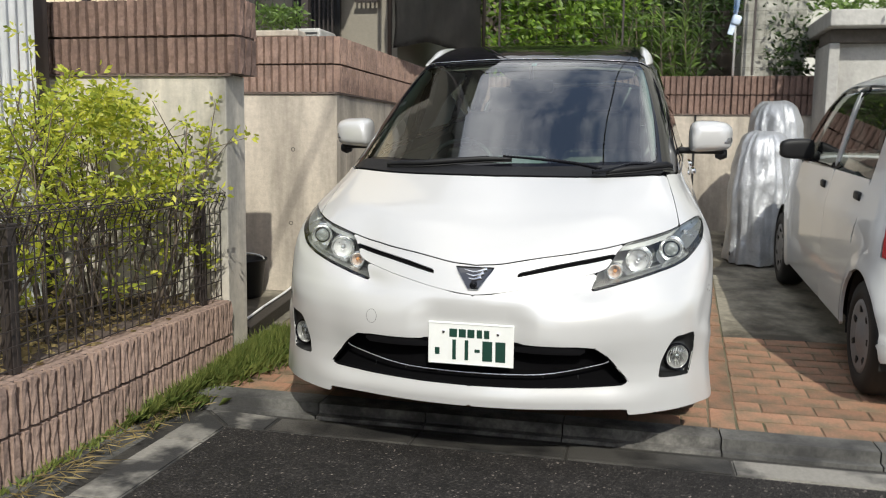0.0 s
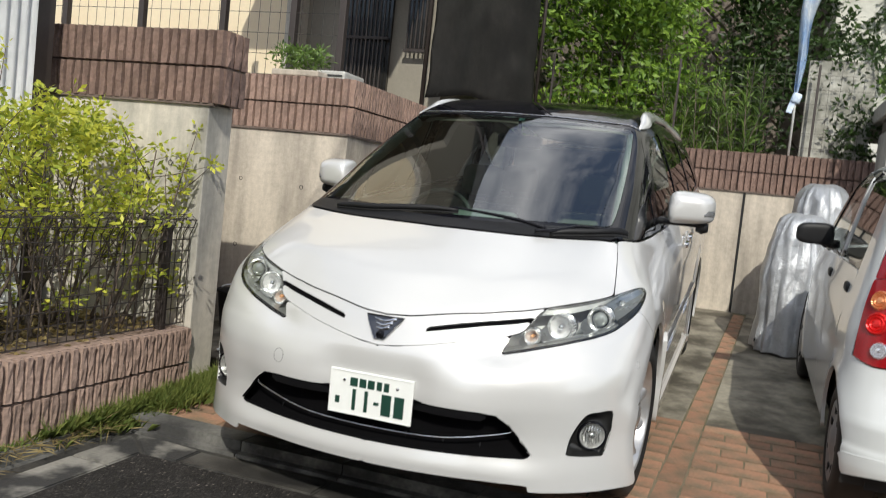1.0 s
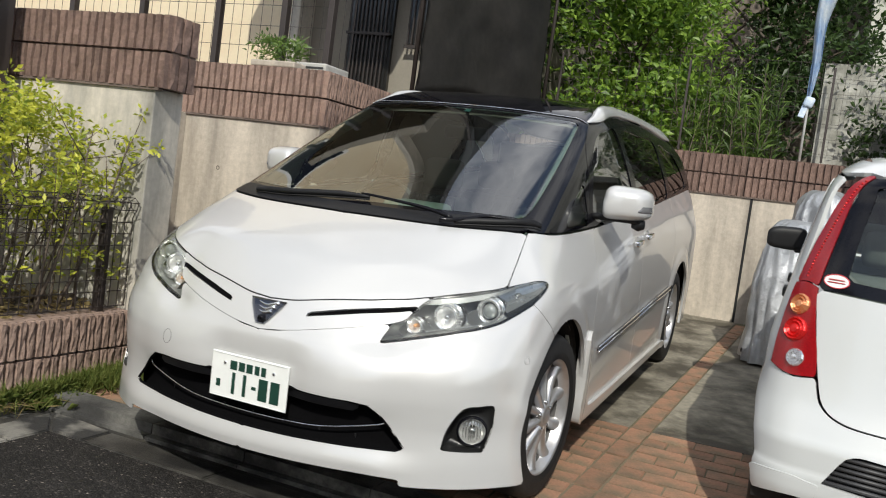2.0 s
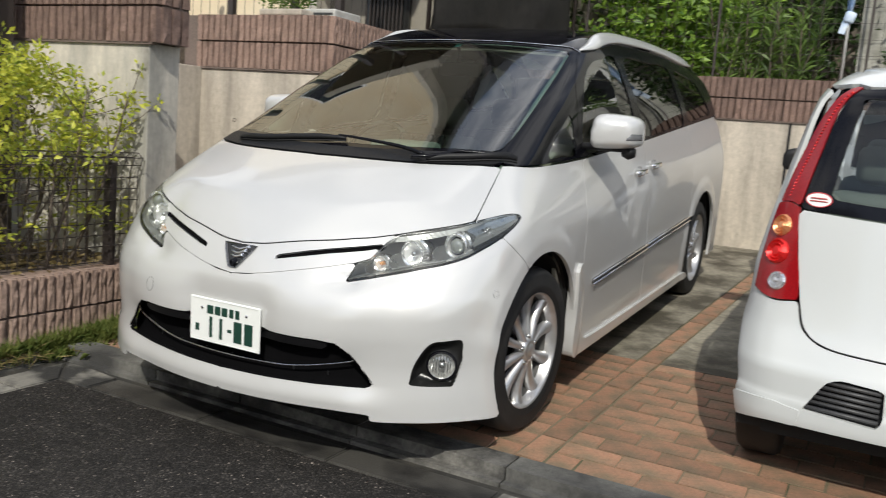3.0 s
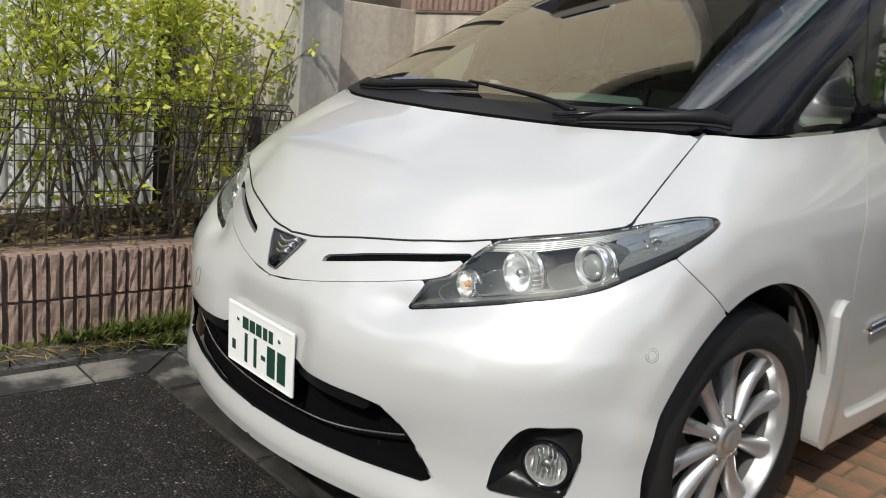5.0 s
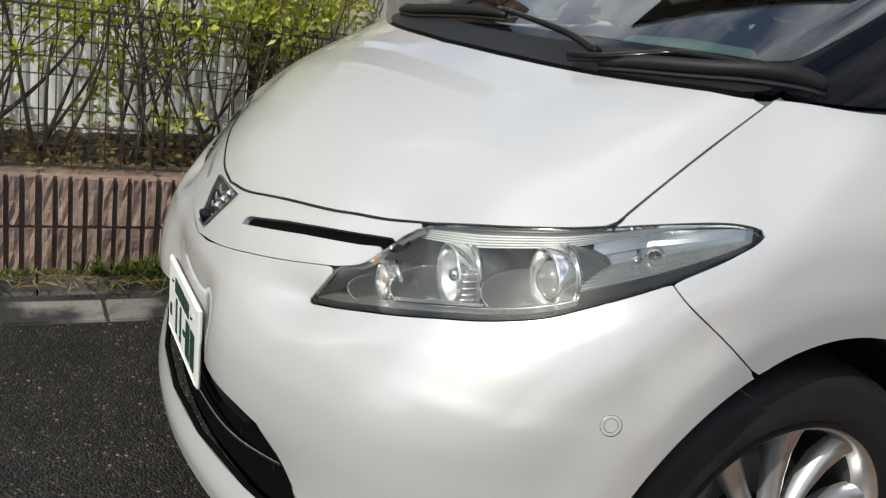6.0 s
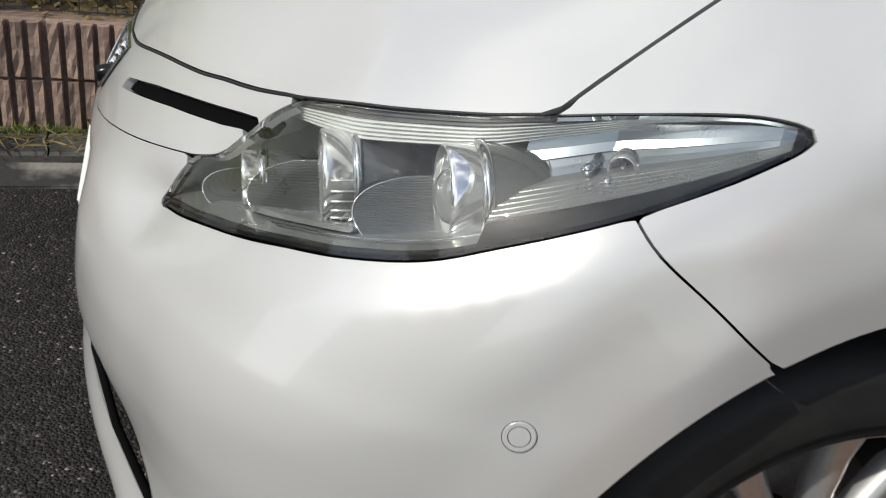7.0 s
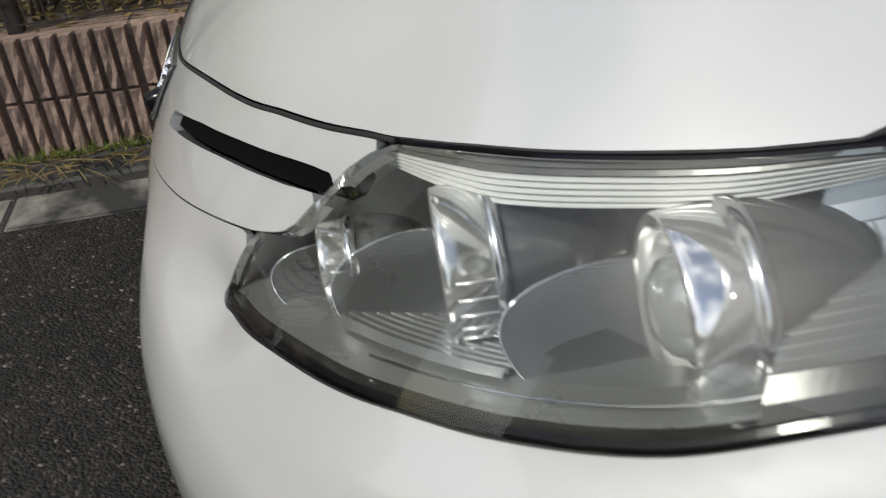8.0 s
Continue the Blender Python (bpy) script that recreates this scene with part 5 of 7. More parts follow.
slab("far_road", -60, -1.700, -40, 1.2, -.002, ASPHALT, "dark asphalt road going on")
# concrete gutter plates
gutter = thing("gutter", "grey concrete gutter plates, some of them much darker", "gutter", kind="structure")
rng = random.Random(4)


def flat_stone(corners, z0, z1, bevel):
    """A flat stone over the given corners, its upper edges worn."""
    bm = bmesh.new()
    low, high = [[bm.verts.new((x, y, z)) for x, y in corners] for z in (z0, z1)]
    bm.faces.new(high)
    bm.faces.new(low[::-1])
    for i in range(len(low)):
        j = (i + 1) % len(low)
        bm.faces.new((low[i], low[j], high[j], high[i]))
    bmesh.ops.recalc_face_normals(bm, faces=bm.faces)
    bmesh.ops.bevel(bm, geom=[e for e in bm.edges if all(v.co.z > z1 - .001 for v in e.verts)], offset=bevel, segments=2, affect="EDGES")
    return bm


FRONT_JOINTS = [-1.508 + .64 * k for k in range(13)]
for x0, x1 in zip(FRONT_JOINTS, FRONT_JOINTS[1:]):
    z = .004 + rng.uniform(-.002, .002)
    # Plates across the van's width take the darker concrete.
    part("gutter_plate", flat_stone([(x0 + .005, 3.243), (x1 - .005, 3.243), (x1 - .005, 3.405), (x0 + .005, 3.405)], -.10, z, .006), GUTTER_DARK if -1.6 < x0 < .3 else GUTTER, gutter)
SIDE_JOINTS = [3.048 - .60 * k for k in range(12)]
for y0, y1 in zip(SIDE_JOINTS[1:], SIDE_JOINTS):
    part("gutter_plate", flat_stone([(-1.885, y0 + .005), (-1.698, y0 + .005), (-1.698, y1 - .005), (-1.885, y1 - .005)], -.10, .004 + rng.uniform(-.002, .002), .006), GUTTER_DARK if y1 < 2.0 else GUTTER, gutter)
part("gutter_plate", flat_stone([(-1.885, 3.053), (-1.698, 3.053), (-1.698, 3.243), (-1.885, 3.418)], -.10, .004, .006), GUTTER, gutter)
part("gutter_plate", flat_stone([(-1.875, 3.428), (-1.690, 3.250), (-1.513, 3.243), (-1.513, 3.410), (-1.70, 3.428)], -.10, .005, .006), GUTTER, gutter)
part("gutter_bed", boxed(-1.95, -1.69, -4.1, 3.46, -.11, -.004), BED_WET, gutter, "dark silted mortar between plates and kerb")
part("gutter_bed", boxed(-1.689, 6.2, 3.236, 3.46, -.11, -.004), BED_WET, gutter, "dark silted mortar between plates and kerb")
# low kerb along the yard and the planter
kerb = thing("kerb", "low worn concrete kerb between road and yard", "kerb", kind="structure")
KERB_JOINTS = [-2.08, -1.36, -.86, -.26, .385, .985, 1.585, 2.185, 2.785, 3.385, 3.985]
for k, (x0, x1) in enumerate(zip(KERB_JOINTS, KERB_JOINTS[1:])):
    bm = boxed(x0 + .003, x1 - .003, 3.445, 3.622, -.1, .058)
    bmesh.ops.bevel(bm, geom=[e for e in bm.edges if all(v.co.y < 3.5 and v.co.z > 0 for v in e.verts)], offset=.045, segments=4, affect="EDGES")
    part("kerb_stone", bm, KERB_MOTTLED if 1 <= k <= 3 else KERB, kerb, "mottled kerb stone" if 1 <= k <= 3 else "")
for k in range(8):
    y = 3.44 - .6 * k
    bm = boxed(-2.10, -1.937, y - .597, y - .003, -.1, .045)
    bmesh.ops.bevel(bm, geom=[e for e in bm.edges if all(v.co.x > -2.0 and v.co.z > 0 for v in e.verts)], offset=.05, segments=4, affect="EDGES")
    part("kerb_stone", bm, KERB, kerb)

PAVING_END, BRICK_ROW, BRICK_LONG = 5.085, .1205, .229


def row_x(y):
    """The middle of the single row of bricks that runs up the yard, a little askew."""
    return .421 + .047 * (y - 3.95)


slab("paving", -2.10, 6.0, 3.622, PAVING_END, yard(3.622) - .0045, JOINT, "clay brick paving in running bond", slope=SLOPE)
slab("yard_joint", .30, .95, PAVING_END, 9.1, yard(PAVING_END) - .0045, JOINT, "sandy bed under a row of bricks", slope=SLOPE)
for corners in ([(-2.10, PAVING_END), (row_x(PAVING_END) - .062, PAVING_END), (row_x(9.1) - .062, 9.1), (-2.10, 9.1)], [(row_x(PAVING_END) + .062, PAVING_END), (6.0, PAVING_END), (6.0, 9.1), (row_x(9.1) + .062, 9.1)]):
    bm = flat_stone(corners, -.003, .0, 0)
    for v in bm.verts:
        v.co.z += yard(v.co.y)
    tagged(part("yard_floor", bm, SLAB), "stained grey concrete yard floor", "yard floor", kind="structure")


def wall(name, x0, x1, y0, y1, z0, z1, material, label):
    return tagged(part(name, boxed(x0, x1, y0, y1, z0, z1, bevel=.006), material), label, "wall", kind="structure")


CAP, COURSE = 1.575, .195
wall_pier = wall("wall_pier", -3.26, -2.085, 4.055, 4.27, -.1, CAP, CONCRETE_LIGHT, "pale concrete retaining pier topped with ribbed blocks")
wall_recess = wall("wall_recess", -3.4, -2.035, 5.58, 5.80, -.1, CAP, CONCRETE, "weathered concrete wall topped with ribbed blocks")
wall_side = wall("wall_side", -2.25, -2.038, 5.80, 9.06, -.1, CAP + .002, CONCRETE, "long weathered concrete wall topped with ribbed blocks")
wall_back = wall("wall_back", -2.6, 1.75, 9.06, 9.28, -.1, CAP, CONCRETE, "weathered concrete back wall topped with ribbed blocks")
tagged(part("expansion_joint", boxed(.553, .575, 9.052, 9.07, .33, CAP - .01), LINER, wall_back))
wall_end = wall("wall_end", -3.4, -3.2, 4.27, 5.6, -.1, CAP, CONCRETE, "concrete wall closing the gap between two walls")
slab("upper_yard", -30, -2.25, 5.80, 30, 1.86, SOIL, "earth of the raised garden", thick=1.9)
slab("upper_garden", -2.25, 30, 9.28, 30, 1.80, SOIL, "earth of the raised back garden", thick=1.9)


for owner, sides in ((wall_pier, (-3.26, -2.05, 4.040, 4.07)), (wall_recess, (-3.4, -2.03, 5.566, 5.60)), (wall_side, (-2.06, -2.024, 5.60, 9.04)), (wall_back, (-2.02, 1.75, 9.045, 9.08))):
    part("bed_joint", boxed(*sides, CAP - .010, CAP + .004), MORTAR, owner, "dark mortar bed")
HOLE_DARK = matter("dark tie hole", (.03, .028, .025), .9, vary=.2)
for owner, spots, turn in ((wall_recess, ((-2.86, 1.20), (-2.86, .72), (-2.36, 1.18), (-2.38, .66)), -90), (wall_pier, ((-2.30, 1.25), (-2.30, .75), (-2.85, 1.25)), -90)):
    y_ = {"wall_recess": 5.58, "wall_pier": 4.055}[owner.name]
    for x_, z_ in spots:
        part("tie_hole", turned([(-.004, .016), (.0008, .015), (.0008, .011), (-.003, .010), (-.003, 0)], 16, pose(x_, y_, z_, 0, 0, turn), closed=True), HOLE_DARK, owner)


# ---- leaves, grass and stems ----
def leaf_cloud(name, centres, ways, length, width, material, parent=None, label="", seed=1, droop=.3):
    """One leaf at each centre, pointing along its way: a folded blade of two halves with a bent tip."""
    r = np.random.default_rng(seed)
    c, d = np.asarray(centres, float), np.asarray(ways, float)
    n = len(c)
    d = d / np.maximum(np.linalg.norm(d, axis=1), 1e-6)[:, None]
    side = np.cross(d, r.normal(size=(n, 3)))
    side /= np.maximum(np.linalg.norm(side, axis=1), 1e-6)[:, None]
    up = np.cross(side, d)
    L = length * r.uniform(.65, 1.25, (n, 1))
    W = width * r.uniform(.7, 1.2, (n, 1))
    fold = up * W * .35
    tip = c + d * L - np.array((0, 0, 1)) * L * droop * r.uniform(0, 1, (n, 1))
    v = np.stack((c, c + d * L * .45 + side * W + fold, tip, c + d * L * .45 - side * W + fold), 1).reshape(-1, 3)
    k = 4 * np.arange(n)[:, None]
    f = np.concatenate((k + (0, 1, 2), k + (0, 2, 3)), 1).reshape(-1, 3)
    return raw(name, v, f.tolist(), material, parent, label, True)


def shoots(r, tips, per, spread):
    """Leaves that radiate from shoot tips, mostly upwards."""
    c = np.repeat(tips, per, 0)
    d = r.normal(size=(len(c), 3)) * (1, 1, .7) + (0, 0, .45)
    return c + d * spread * r.uniform(.2, 1, (len(c), 1)), d


# ---- planter, fence and hedge ----
planter = thing("planter_wall", "low planter wall of ribbed brown blocks", "planter wall", kind="structure")
part("planter_core", boxed(-2.30, -2.085, -1.0, 4.05, -.1, .392), MORTAR, planter)
bm = bmesh.new()
bmesh.ops.create_grid(bm, x_segments=26, y_segments=80, size=1)
for v in bm.verts:
    x, y = -2.78 + .50 * v.co.x, 1.53 + 2.52 * v.co.y
    v.co = (x, y, .375 + .05 * noise.noise((x * 3, y * 3, 0)) + .02 * noise.noise((x * 13, y * 13, 5)))
tagged(part("planter_soil", bm, SOIL, smooth=True), "dark planter soil with dry litter", "soil", kind="structure")
r = np.random.default_rng(11)
q = np.stack((r.uniform(-3.1, -2.12, 1500), r.uniform(1.2, 4.0, 1500), r.uniform(.39, .425, 1500)), 1)
tagged(leaf_cloud("leaf_litter", q, r.normal(size=(1500, 3)) * (1, 1, .15), .045, .012, STRAW, droop=.1), "dry brown leaves on the planter soil", "leaf litter", kind="stuff")


def hedge(x0, x1, y0, y1, top, seed, n_tips, n_stems):
    shrub = thing("shrub", "yellow-green leafy shrub in a planter behind a wire fence", "shrub", group="shrubs in the planter")
    r = np.random.default_rng(seed)
    cx, cy = (x0 + x1) / 2, (y0 + y1) / 2
    stems = bmesh.new()
    ends = []
    for k in range(n_stems):
        a = Vector((r.uniform(x0 + .15, x1 - .1), r.uniform(y0 + .1, y1 - .1), .38))
        end = Vector((np.clip(a.x + r.normal() * .2, x0, x1), np.clip(a.y + r.normal() * .25, y0, y1), top * r.uniform(.62, .97)))
        mid = a.lerp(end, .5) + Vector((r.normal() * .06, r.normal() * .06, 0))
        tube([tuple(p) for p in smoothed([a, mid, end], 5)], .009 * r.uniform(.6, 1.5), 5, stems, taper=lambda t: 1 - .75 * t)
        for j in range(4):
            t = r.uniform(.3, .95)
            b = a.lerp(mid, t * 2) if t < .5 else mid.lerp(end, t * 2 - 1)
            e = b + Vector((r.normal() * .17, r.normal() * .17, abs(r.normal()) * .15 + .05))
            tube([b, b.lerp(e, .5) + Vector((0, 0, -.01)), e], .0035, 4, stems, taper=lambda t: 1 - .6 * t)
            ends.append(e)
        ends.append(end)
    part("stem", stems, BARK, shrub, "thin grey-brown stems", True)
    tips = []
    while len(tips) < n_tips:
        p = np.array((r.uniform(x0, x1), r.uniform(y0, y1), r.uniform(.48, top)))
        h = (p[2] - .4) / (top - .4)
        lump = noise.noise((p[0] * 4, p[1] * 4, p[2] * 4)) + .35 * noise.noise((p[0] * 11, p[1] * 11, p[2] * 11))
        crown = top - .16 + .26 * noise.noise((p[0] * 3.1, p[1] * 3.1, seed)) + .05 * noise.noise((p[0] * 14, p[1] * 14, seed))
        if p[2] < crown and lump > .20 - .26 * h and r.uniform() < .12 + .88 * h:
            tips.append(p)
    tips = np.concatenate((np.array(tips), np.array([tuple(e) for e in ends])))
    c, d = shoots(r, tips, 12, .027)
    leaf_cloud("crown", c, d, .039, .0095, LEAF_BUSH, shrub, "small glossy yellow-green leaves", seed)
    return shrub


hedge(-2.90, -2.10, 3.05, 4.0, 1.57, 3, 420, 30)
hedge(-2.90, -2.12, 2.05, 3.05, 1.40, 4, 120, 24)
hedge(-2.90, -2.13, .9, 2.05, 1.38, 5, 110, 20)

fence = thing("wire_fence", "dark brown welded wire fence with a rolled top edge", "fence")
for y in (3.885, 2.53, 1.18, -.17):
    post = part("fence_post", boxed(-2.175, -2.130, y - .022, y + .022, .33, .925, bevel=.004), BROWN_STEEL, fence)
    part("post_cap", boxed(-2.178, -2.127, y - .025, y + .025, .922, .935, bevel=.004), BROWN_STEEL, post)
wires = bmesh.new()
FOLD = [(-2.118, .415), (-2.118, .885), (-2.098, .925), (-2.085, .965), (-2.118, .990), (-2.150, .965), (-2.130, .93)]
for k in range(78):
    y = 4.03 - .054 * k
    tube([(x, y, z) for x, z in FOLD], .0028, 4, wires)
for x, z in ((-2.118, .42), (-2.118, .50), (-2.118, .62), (-2.118, .74), (-2.118, .86), (-2.098, .925), (-2.085, .965), (-2.118, .990), (-2.150, .965), (-2.118, .80), (-2.118, .56)):
    tube([(x, 4.035, z), (x, 1.9, z), (x, -.2, z)], .0032, 4, wires)
tagged(part("wire_mesh", wires, BROWN_STEEL, fence, "dark welded wires"), kind="stuff")

# white corrugated sheet behind the hedge
bm = bmesh.new()
rows = []
for k in range(520):
    y = 3.77 - k * .008
    x = -2.985 + .009 * math.copysign(abs(math.sin(k * .008 / .064 * 2 * math.pi)) ** .6, math.sin(k * .008 / .064 * 2 * math.pi))
    rows.append([bm.verts.new((x, y, z)) for z in (.30, 3.2)])
for a, b in zip(rows, rows[1:]):
    bm.faces.new((a[0], b[0], b[1], a[1]))
bmesh.ops.solidify(bm, geom=bm.faces, thickness=.0015)
tagged(part("corrugated_wall", bm, WHITE_SHEET, smooth=True), "white corrugated steel sheet wall", "wall", kind="structure")
# The backing's end juts out to stand for the shadowed gap beside the sheet.
tagged(part("shed_frame", boxed(-3.30, -3.03, -.5, 3.93, .0, 3.2), BROWN_STEEL), "dark backing behind the corrugated sheet, its end standing for a shadowed gap", "wall", kind="structure")

# ---- grass and straw at the foot of the planter ----
r = np.random.default_rng(21)
n = 9000
t = r.beta(3.2, 1.7, n)
q = np.stack((-2.045 + np.abs(r.normal(size=n)) * (.030 + .19 * t ** 2), 2.9 + 1.65 * t, 0 * t), 1)
q[:, 2] = np.where(q[:, 1] > 3.66, .05 + SLOPE * (q[:, 1] - 3.66), .04 * (q[:, 0] < -1.99))
tagged(leaf_cloud("grass", q, r.normal(size=(n, 3)) * (.35, .35, .05) + (.25, -.1, 1), .11, .0021, GRASS, droop=.5), "tuft of green grass along the planter foot", "grass", kind="stuff")
q = np.stack((-2.03 + np.abs(r.normal(size=420)) * .06, 2.2 + 1.6 * r.uniform(size=420), np.full(420, .046)), 1)
tagged(leaf_cloud("dry_straw", q, r.normal(size=(420, 3)) * (1, 1, .12), .11, .003, STRAW, droop=.05), "dry straw and clippings on the kerb", "straw", kind="stuff")
n = 500
q = np.stack((-2.04 + np.abs(r.normal(size=n)) * .02, 2.0 + 1.4 * r.uniform(size=n), np.full(n, .04)), 1)
tagged(leaf_cloud("kerb_weeds", q, r.normal(size=(n, 3)) * (.4, .4, .05) + (.2, 0, 1), .045, .004, GRASS, droop=.3), "small weeds between kerb and planter", "weeds", kind="stuff")

# ---- things on the left of the yard ----
slab("recess_floor", -3.2, -2.10, 4.27, 5.58, yard(4.27), SLAB, "damp concrete floor of the wall recess", slope=SLOPE)
TIMBER = matter("dark wet timber", (.03, .025, .02), .5, vary=.3, bump=.002, bump_scale=50)
rail_pose = pose(-2.175, 4.40, yard(4.40), 3.5, 0, 4.5)
tagged(part("timber_rail", boxed(-.05, .05, 0, 1.12, .0, .075, bevel=.006, m=rail_pose), TIMBER), "dark timber sleeper lying by the wall", "timber")
tagged(part("white_hose", tube([rail_pose @ Vector((x, y, .083)) for x, y in smoothed([(-.03, .12), (-.036, .45), (-.030, .8), (-.038, 1.08)], 6)], .008, 8), WHITE_PLASTIC, smooth=True), "thin white hose lying along a timber sleeper", "hose")
tub = thing("plastic_tub", "dark round plastic tub standing in the wall recess", "tub")
part("tub_body", turned([(0, .0), (0, .115), (.02, .12), (.26, .15), (.27, .16), (.255, .16), (.24, .14), (.03, .11)], 32, pose(-2.64, 5.36, yard(5.36), 0, -90, 0), closed=True), BLACK_PLASTIC, tub, smooth=True)
part("tub_handle", tube([(-2.64 + .15 * math.cos(a), 5.36 + .03 * math.sin(a), yard(5.36) + .27 + .03 * math.sin(a)) for a in np.linspace(0, math.pi, 13)], .006, 6), WHITE_PLASTIC, tub, "white wire handle", True)
tagged(part("green_scoop", boxed(-.05, .05, -.03, .03, 0, .03, bevel=.012, m=pose(-1.52, 3.98, .072, 0, 0, 25)), GREEN_PLASTIC, smooth=True), "small green plastic piece on the paving", "litter")

# White enamel toned down because the unit stands in shade.
DULL_WHITE = matter("stained white enamel dulled for shade", (.48, .47, .44), .5, vary=.1, grain=30, stain=6, stain_colour=(.34, .33, .30))
DARK_ROOM = matter("dark room behind glass", (.02, .019, .017), .25, vary=.2, coat=.4)
# ---- raised garden on the left: house, fence, shade cloth ----
house = thing("house", "beige rendered house behind a garden fence", "house")
part("wall", boxed(-9.0, -3.92, 7.8, 13.0, 1.8, 9.3), HOUSE_BEIGE, house, "sunlit beige wall")


def upright_prism(outline_xz, y0, y1):
    bm = bmesh.new()
    near, far = [[bm.verts.new((x, y, z)) for x, z in outline_xz] for y in (y0, y1)]
    bm.faces.new(near)
    bm.faces.new(far[::-1])
    for i in range(len(near)):
        j = (i + 1) % len(near)
        bm.faces.new((near[i], near[j], far[j], far[i]))
    bmesh.ops.recalc_face_normals(bm, faces=bm.faces)
    return bm


# The shade on this recessed wall is put into its colour.
part("side_wall", boxed(-3.916, -2.30, 8.0, 13.0, 1.8, 3.9), HOUSE_SHADE, house, "grey-beige wall with its shade in the colour")
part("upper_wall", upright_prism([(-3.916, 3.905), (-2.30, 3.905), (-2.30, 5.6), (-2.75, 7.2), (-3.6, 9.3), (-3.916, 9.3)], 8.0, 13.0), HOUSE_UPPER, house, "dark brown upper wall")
part("roof", upright_prism([(-2.05, 4.9), (-2.60, 7.1), (-3.55, 9.42), (-9.6, 9.42), (-9.6, 9.30), (-3.62, 9.30), (-2.72, 7.1), (-2.20, 4.9)], 7.5, 13.4), FAR_ROOF, house)
part("corner_post", boxed(-3.93, -3.82, 7.74, 8.0, 1.8, 9.3, bevel=.01), CONCRETE_LIGHT, house)
win = part("window", boxed(-5.9, -4.9, 7.74, 7.80, 4.6, 5.9, bevel=.01), WHITE_PLASTIC, house, "white framed window")
part("pane", boxed(-5.84, -4.96, 7.73, 7.745, 4.66, 5.84), BLACK_GLOSS, win)
for x0, x1, z0, z1 in ((-3.36, -2.87, 2.12, 3.75), (-2.70, -2.47, 2.62, 3.9)):
    grilled = part("grilled_window", boxed(x0, x1, 7.955, 8.0, z0, z1), DARK_ROOM, house, "dark window behind upright bars")
    for k in range(int((x1 - x0) / .045)):
        part("bar", boxed(x0 + .02 + .045 * k, x0 + .034 + .045 * k, 7.90, 7.914, z0 - .03, min(z1, z0 + .62 if x0 > -2.8 else z1)), BROWN_STEEL, grilled)
    part("bar_rail", boxed(x0, x1, 7.895, 7.92, z0 - .05, z0 - .02), BROWN_STEEL, grilled)
    part("bar_rail", boxed(x0, x1, 7.895, 7.92, z0 + .56, z0 + .585), BROWN_STEEL, grilled)
# Slab out of view, added only to shade the wall below.
part("shade_slab", boxed(-3.90, -2.20, 6.35, 8.0, 3.85, 4.05, bevel=.01), HOUSE_SHADE, house, "unseen slab added to shade the wall below")
part("foundation", boxed(-3.92, -2.28, 7.93, 8.0, 1.8, 2.05), CONCRETE, house)

garden_fence = thing("garden_fence", "wire mesh garden fence on dark posts", "fence")
for x in (-6.3, -5.45, -4.6, -3.75, -3.07, -2.62):
    part("post", boxed(x - .028, x + .028, 6.44, 6.50, 1.8, 3.6, bevel=.004), BROWN_STEEL, garden_fence)
wires = bmesh.new()
for k in range(40):
    tube([(-6.3 + .1 * k, 6.46, 1.9), (-6.3 + .1 * k, 6.46, 3.5)], .0022, 4, wires)
for k in range(9):
    tube([(-6.3, 6.46, 2.08 + .17 * k), (-2.6, 6.46, 2.08 + .17 * k)], .0028, 4, wires)
tagged(part("mesh", wires, BROWN_STEEL, garden_fence, "dark thin wires"), kind="stuff")

unit = thing("outdoor_unit", "grey-white air-conditioner outdoor unit beside the garden wall", "outdoor unit")
part("case", boxed(-2.62, -2.32, 6.0, 6.34, 1.86, 2.07, bevel=.012), DULL_WHITE, unit)
for k in range(6):
    part("grille_slat", boxed(-2.60, -2.34, 5.992, 5.999, 1.90 + .026 * k, 1.91 + .026 * k), GREY_PLASTIC, unit)
# plants in a box on the wall
box_plant = thing("flower_box", "low concrete trough of small green plants on the wall", "flower box")
part("trough", boxed(-2.72, -2.34, 5.63, 5.78, 1.965, 2.01, bevel=.01), CONCRETE, box_plant)
r = np.random.default_rng(31)
tips = np.stack((r.uniform(-2.72, -2.34, 90), r.uniform(5.60, 5.80, 90), r.uniform(2.03, 2.16, 90)), 1)
c, d = shoots(r, tips, 7, .02)
leaf_cloud("foliage", c, d, .05, .008, LEAF_REED, box_plant, "small yellow-green leaves", 32)

# black shade cloth hanging behind the side wall
bm = bmesh.new()
nu, nv = 60, 44
grid = []
for i in range(nu + 1):
    col = []
    for j in range(nv + 1):
        u, v = i / nu, j / nv
        y = 6.95 + 2.25 * u + .12 * (1 - v) * (u - .5)
        z = 2.02 + .16 * math.sin(3.1 * u) * (1 - v) + 3.3 * v
        x = -2.02 + .30 * u + .05 * math.sin(9 * u + 2 * v) * (1 - .6 * v) + .03 * noise.noise((u * 6, v * 9, 3))
        col.append(bm.verts.new((x, y, z)))
    grid.append(col)
for i in range(nu):
    for j in range(nv):
        bm.faces.new((grid[i][j], grid[i + 1][j], grid[i + 1][j + 1], grid[i][j + 1]))
bmesh.ops.solidify(bm, geom=bm.faces, thickness=.003)
tagged(part("shade_cloth", bm, NET, smooth=True), "black shade cloth hanging in loose folds above the wall", "shade cloth")
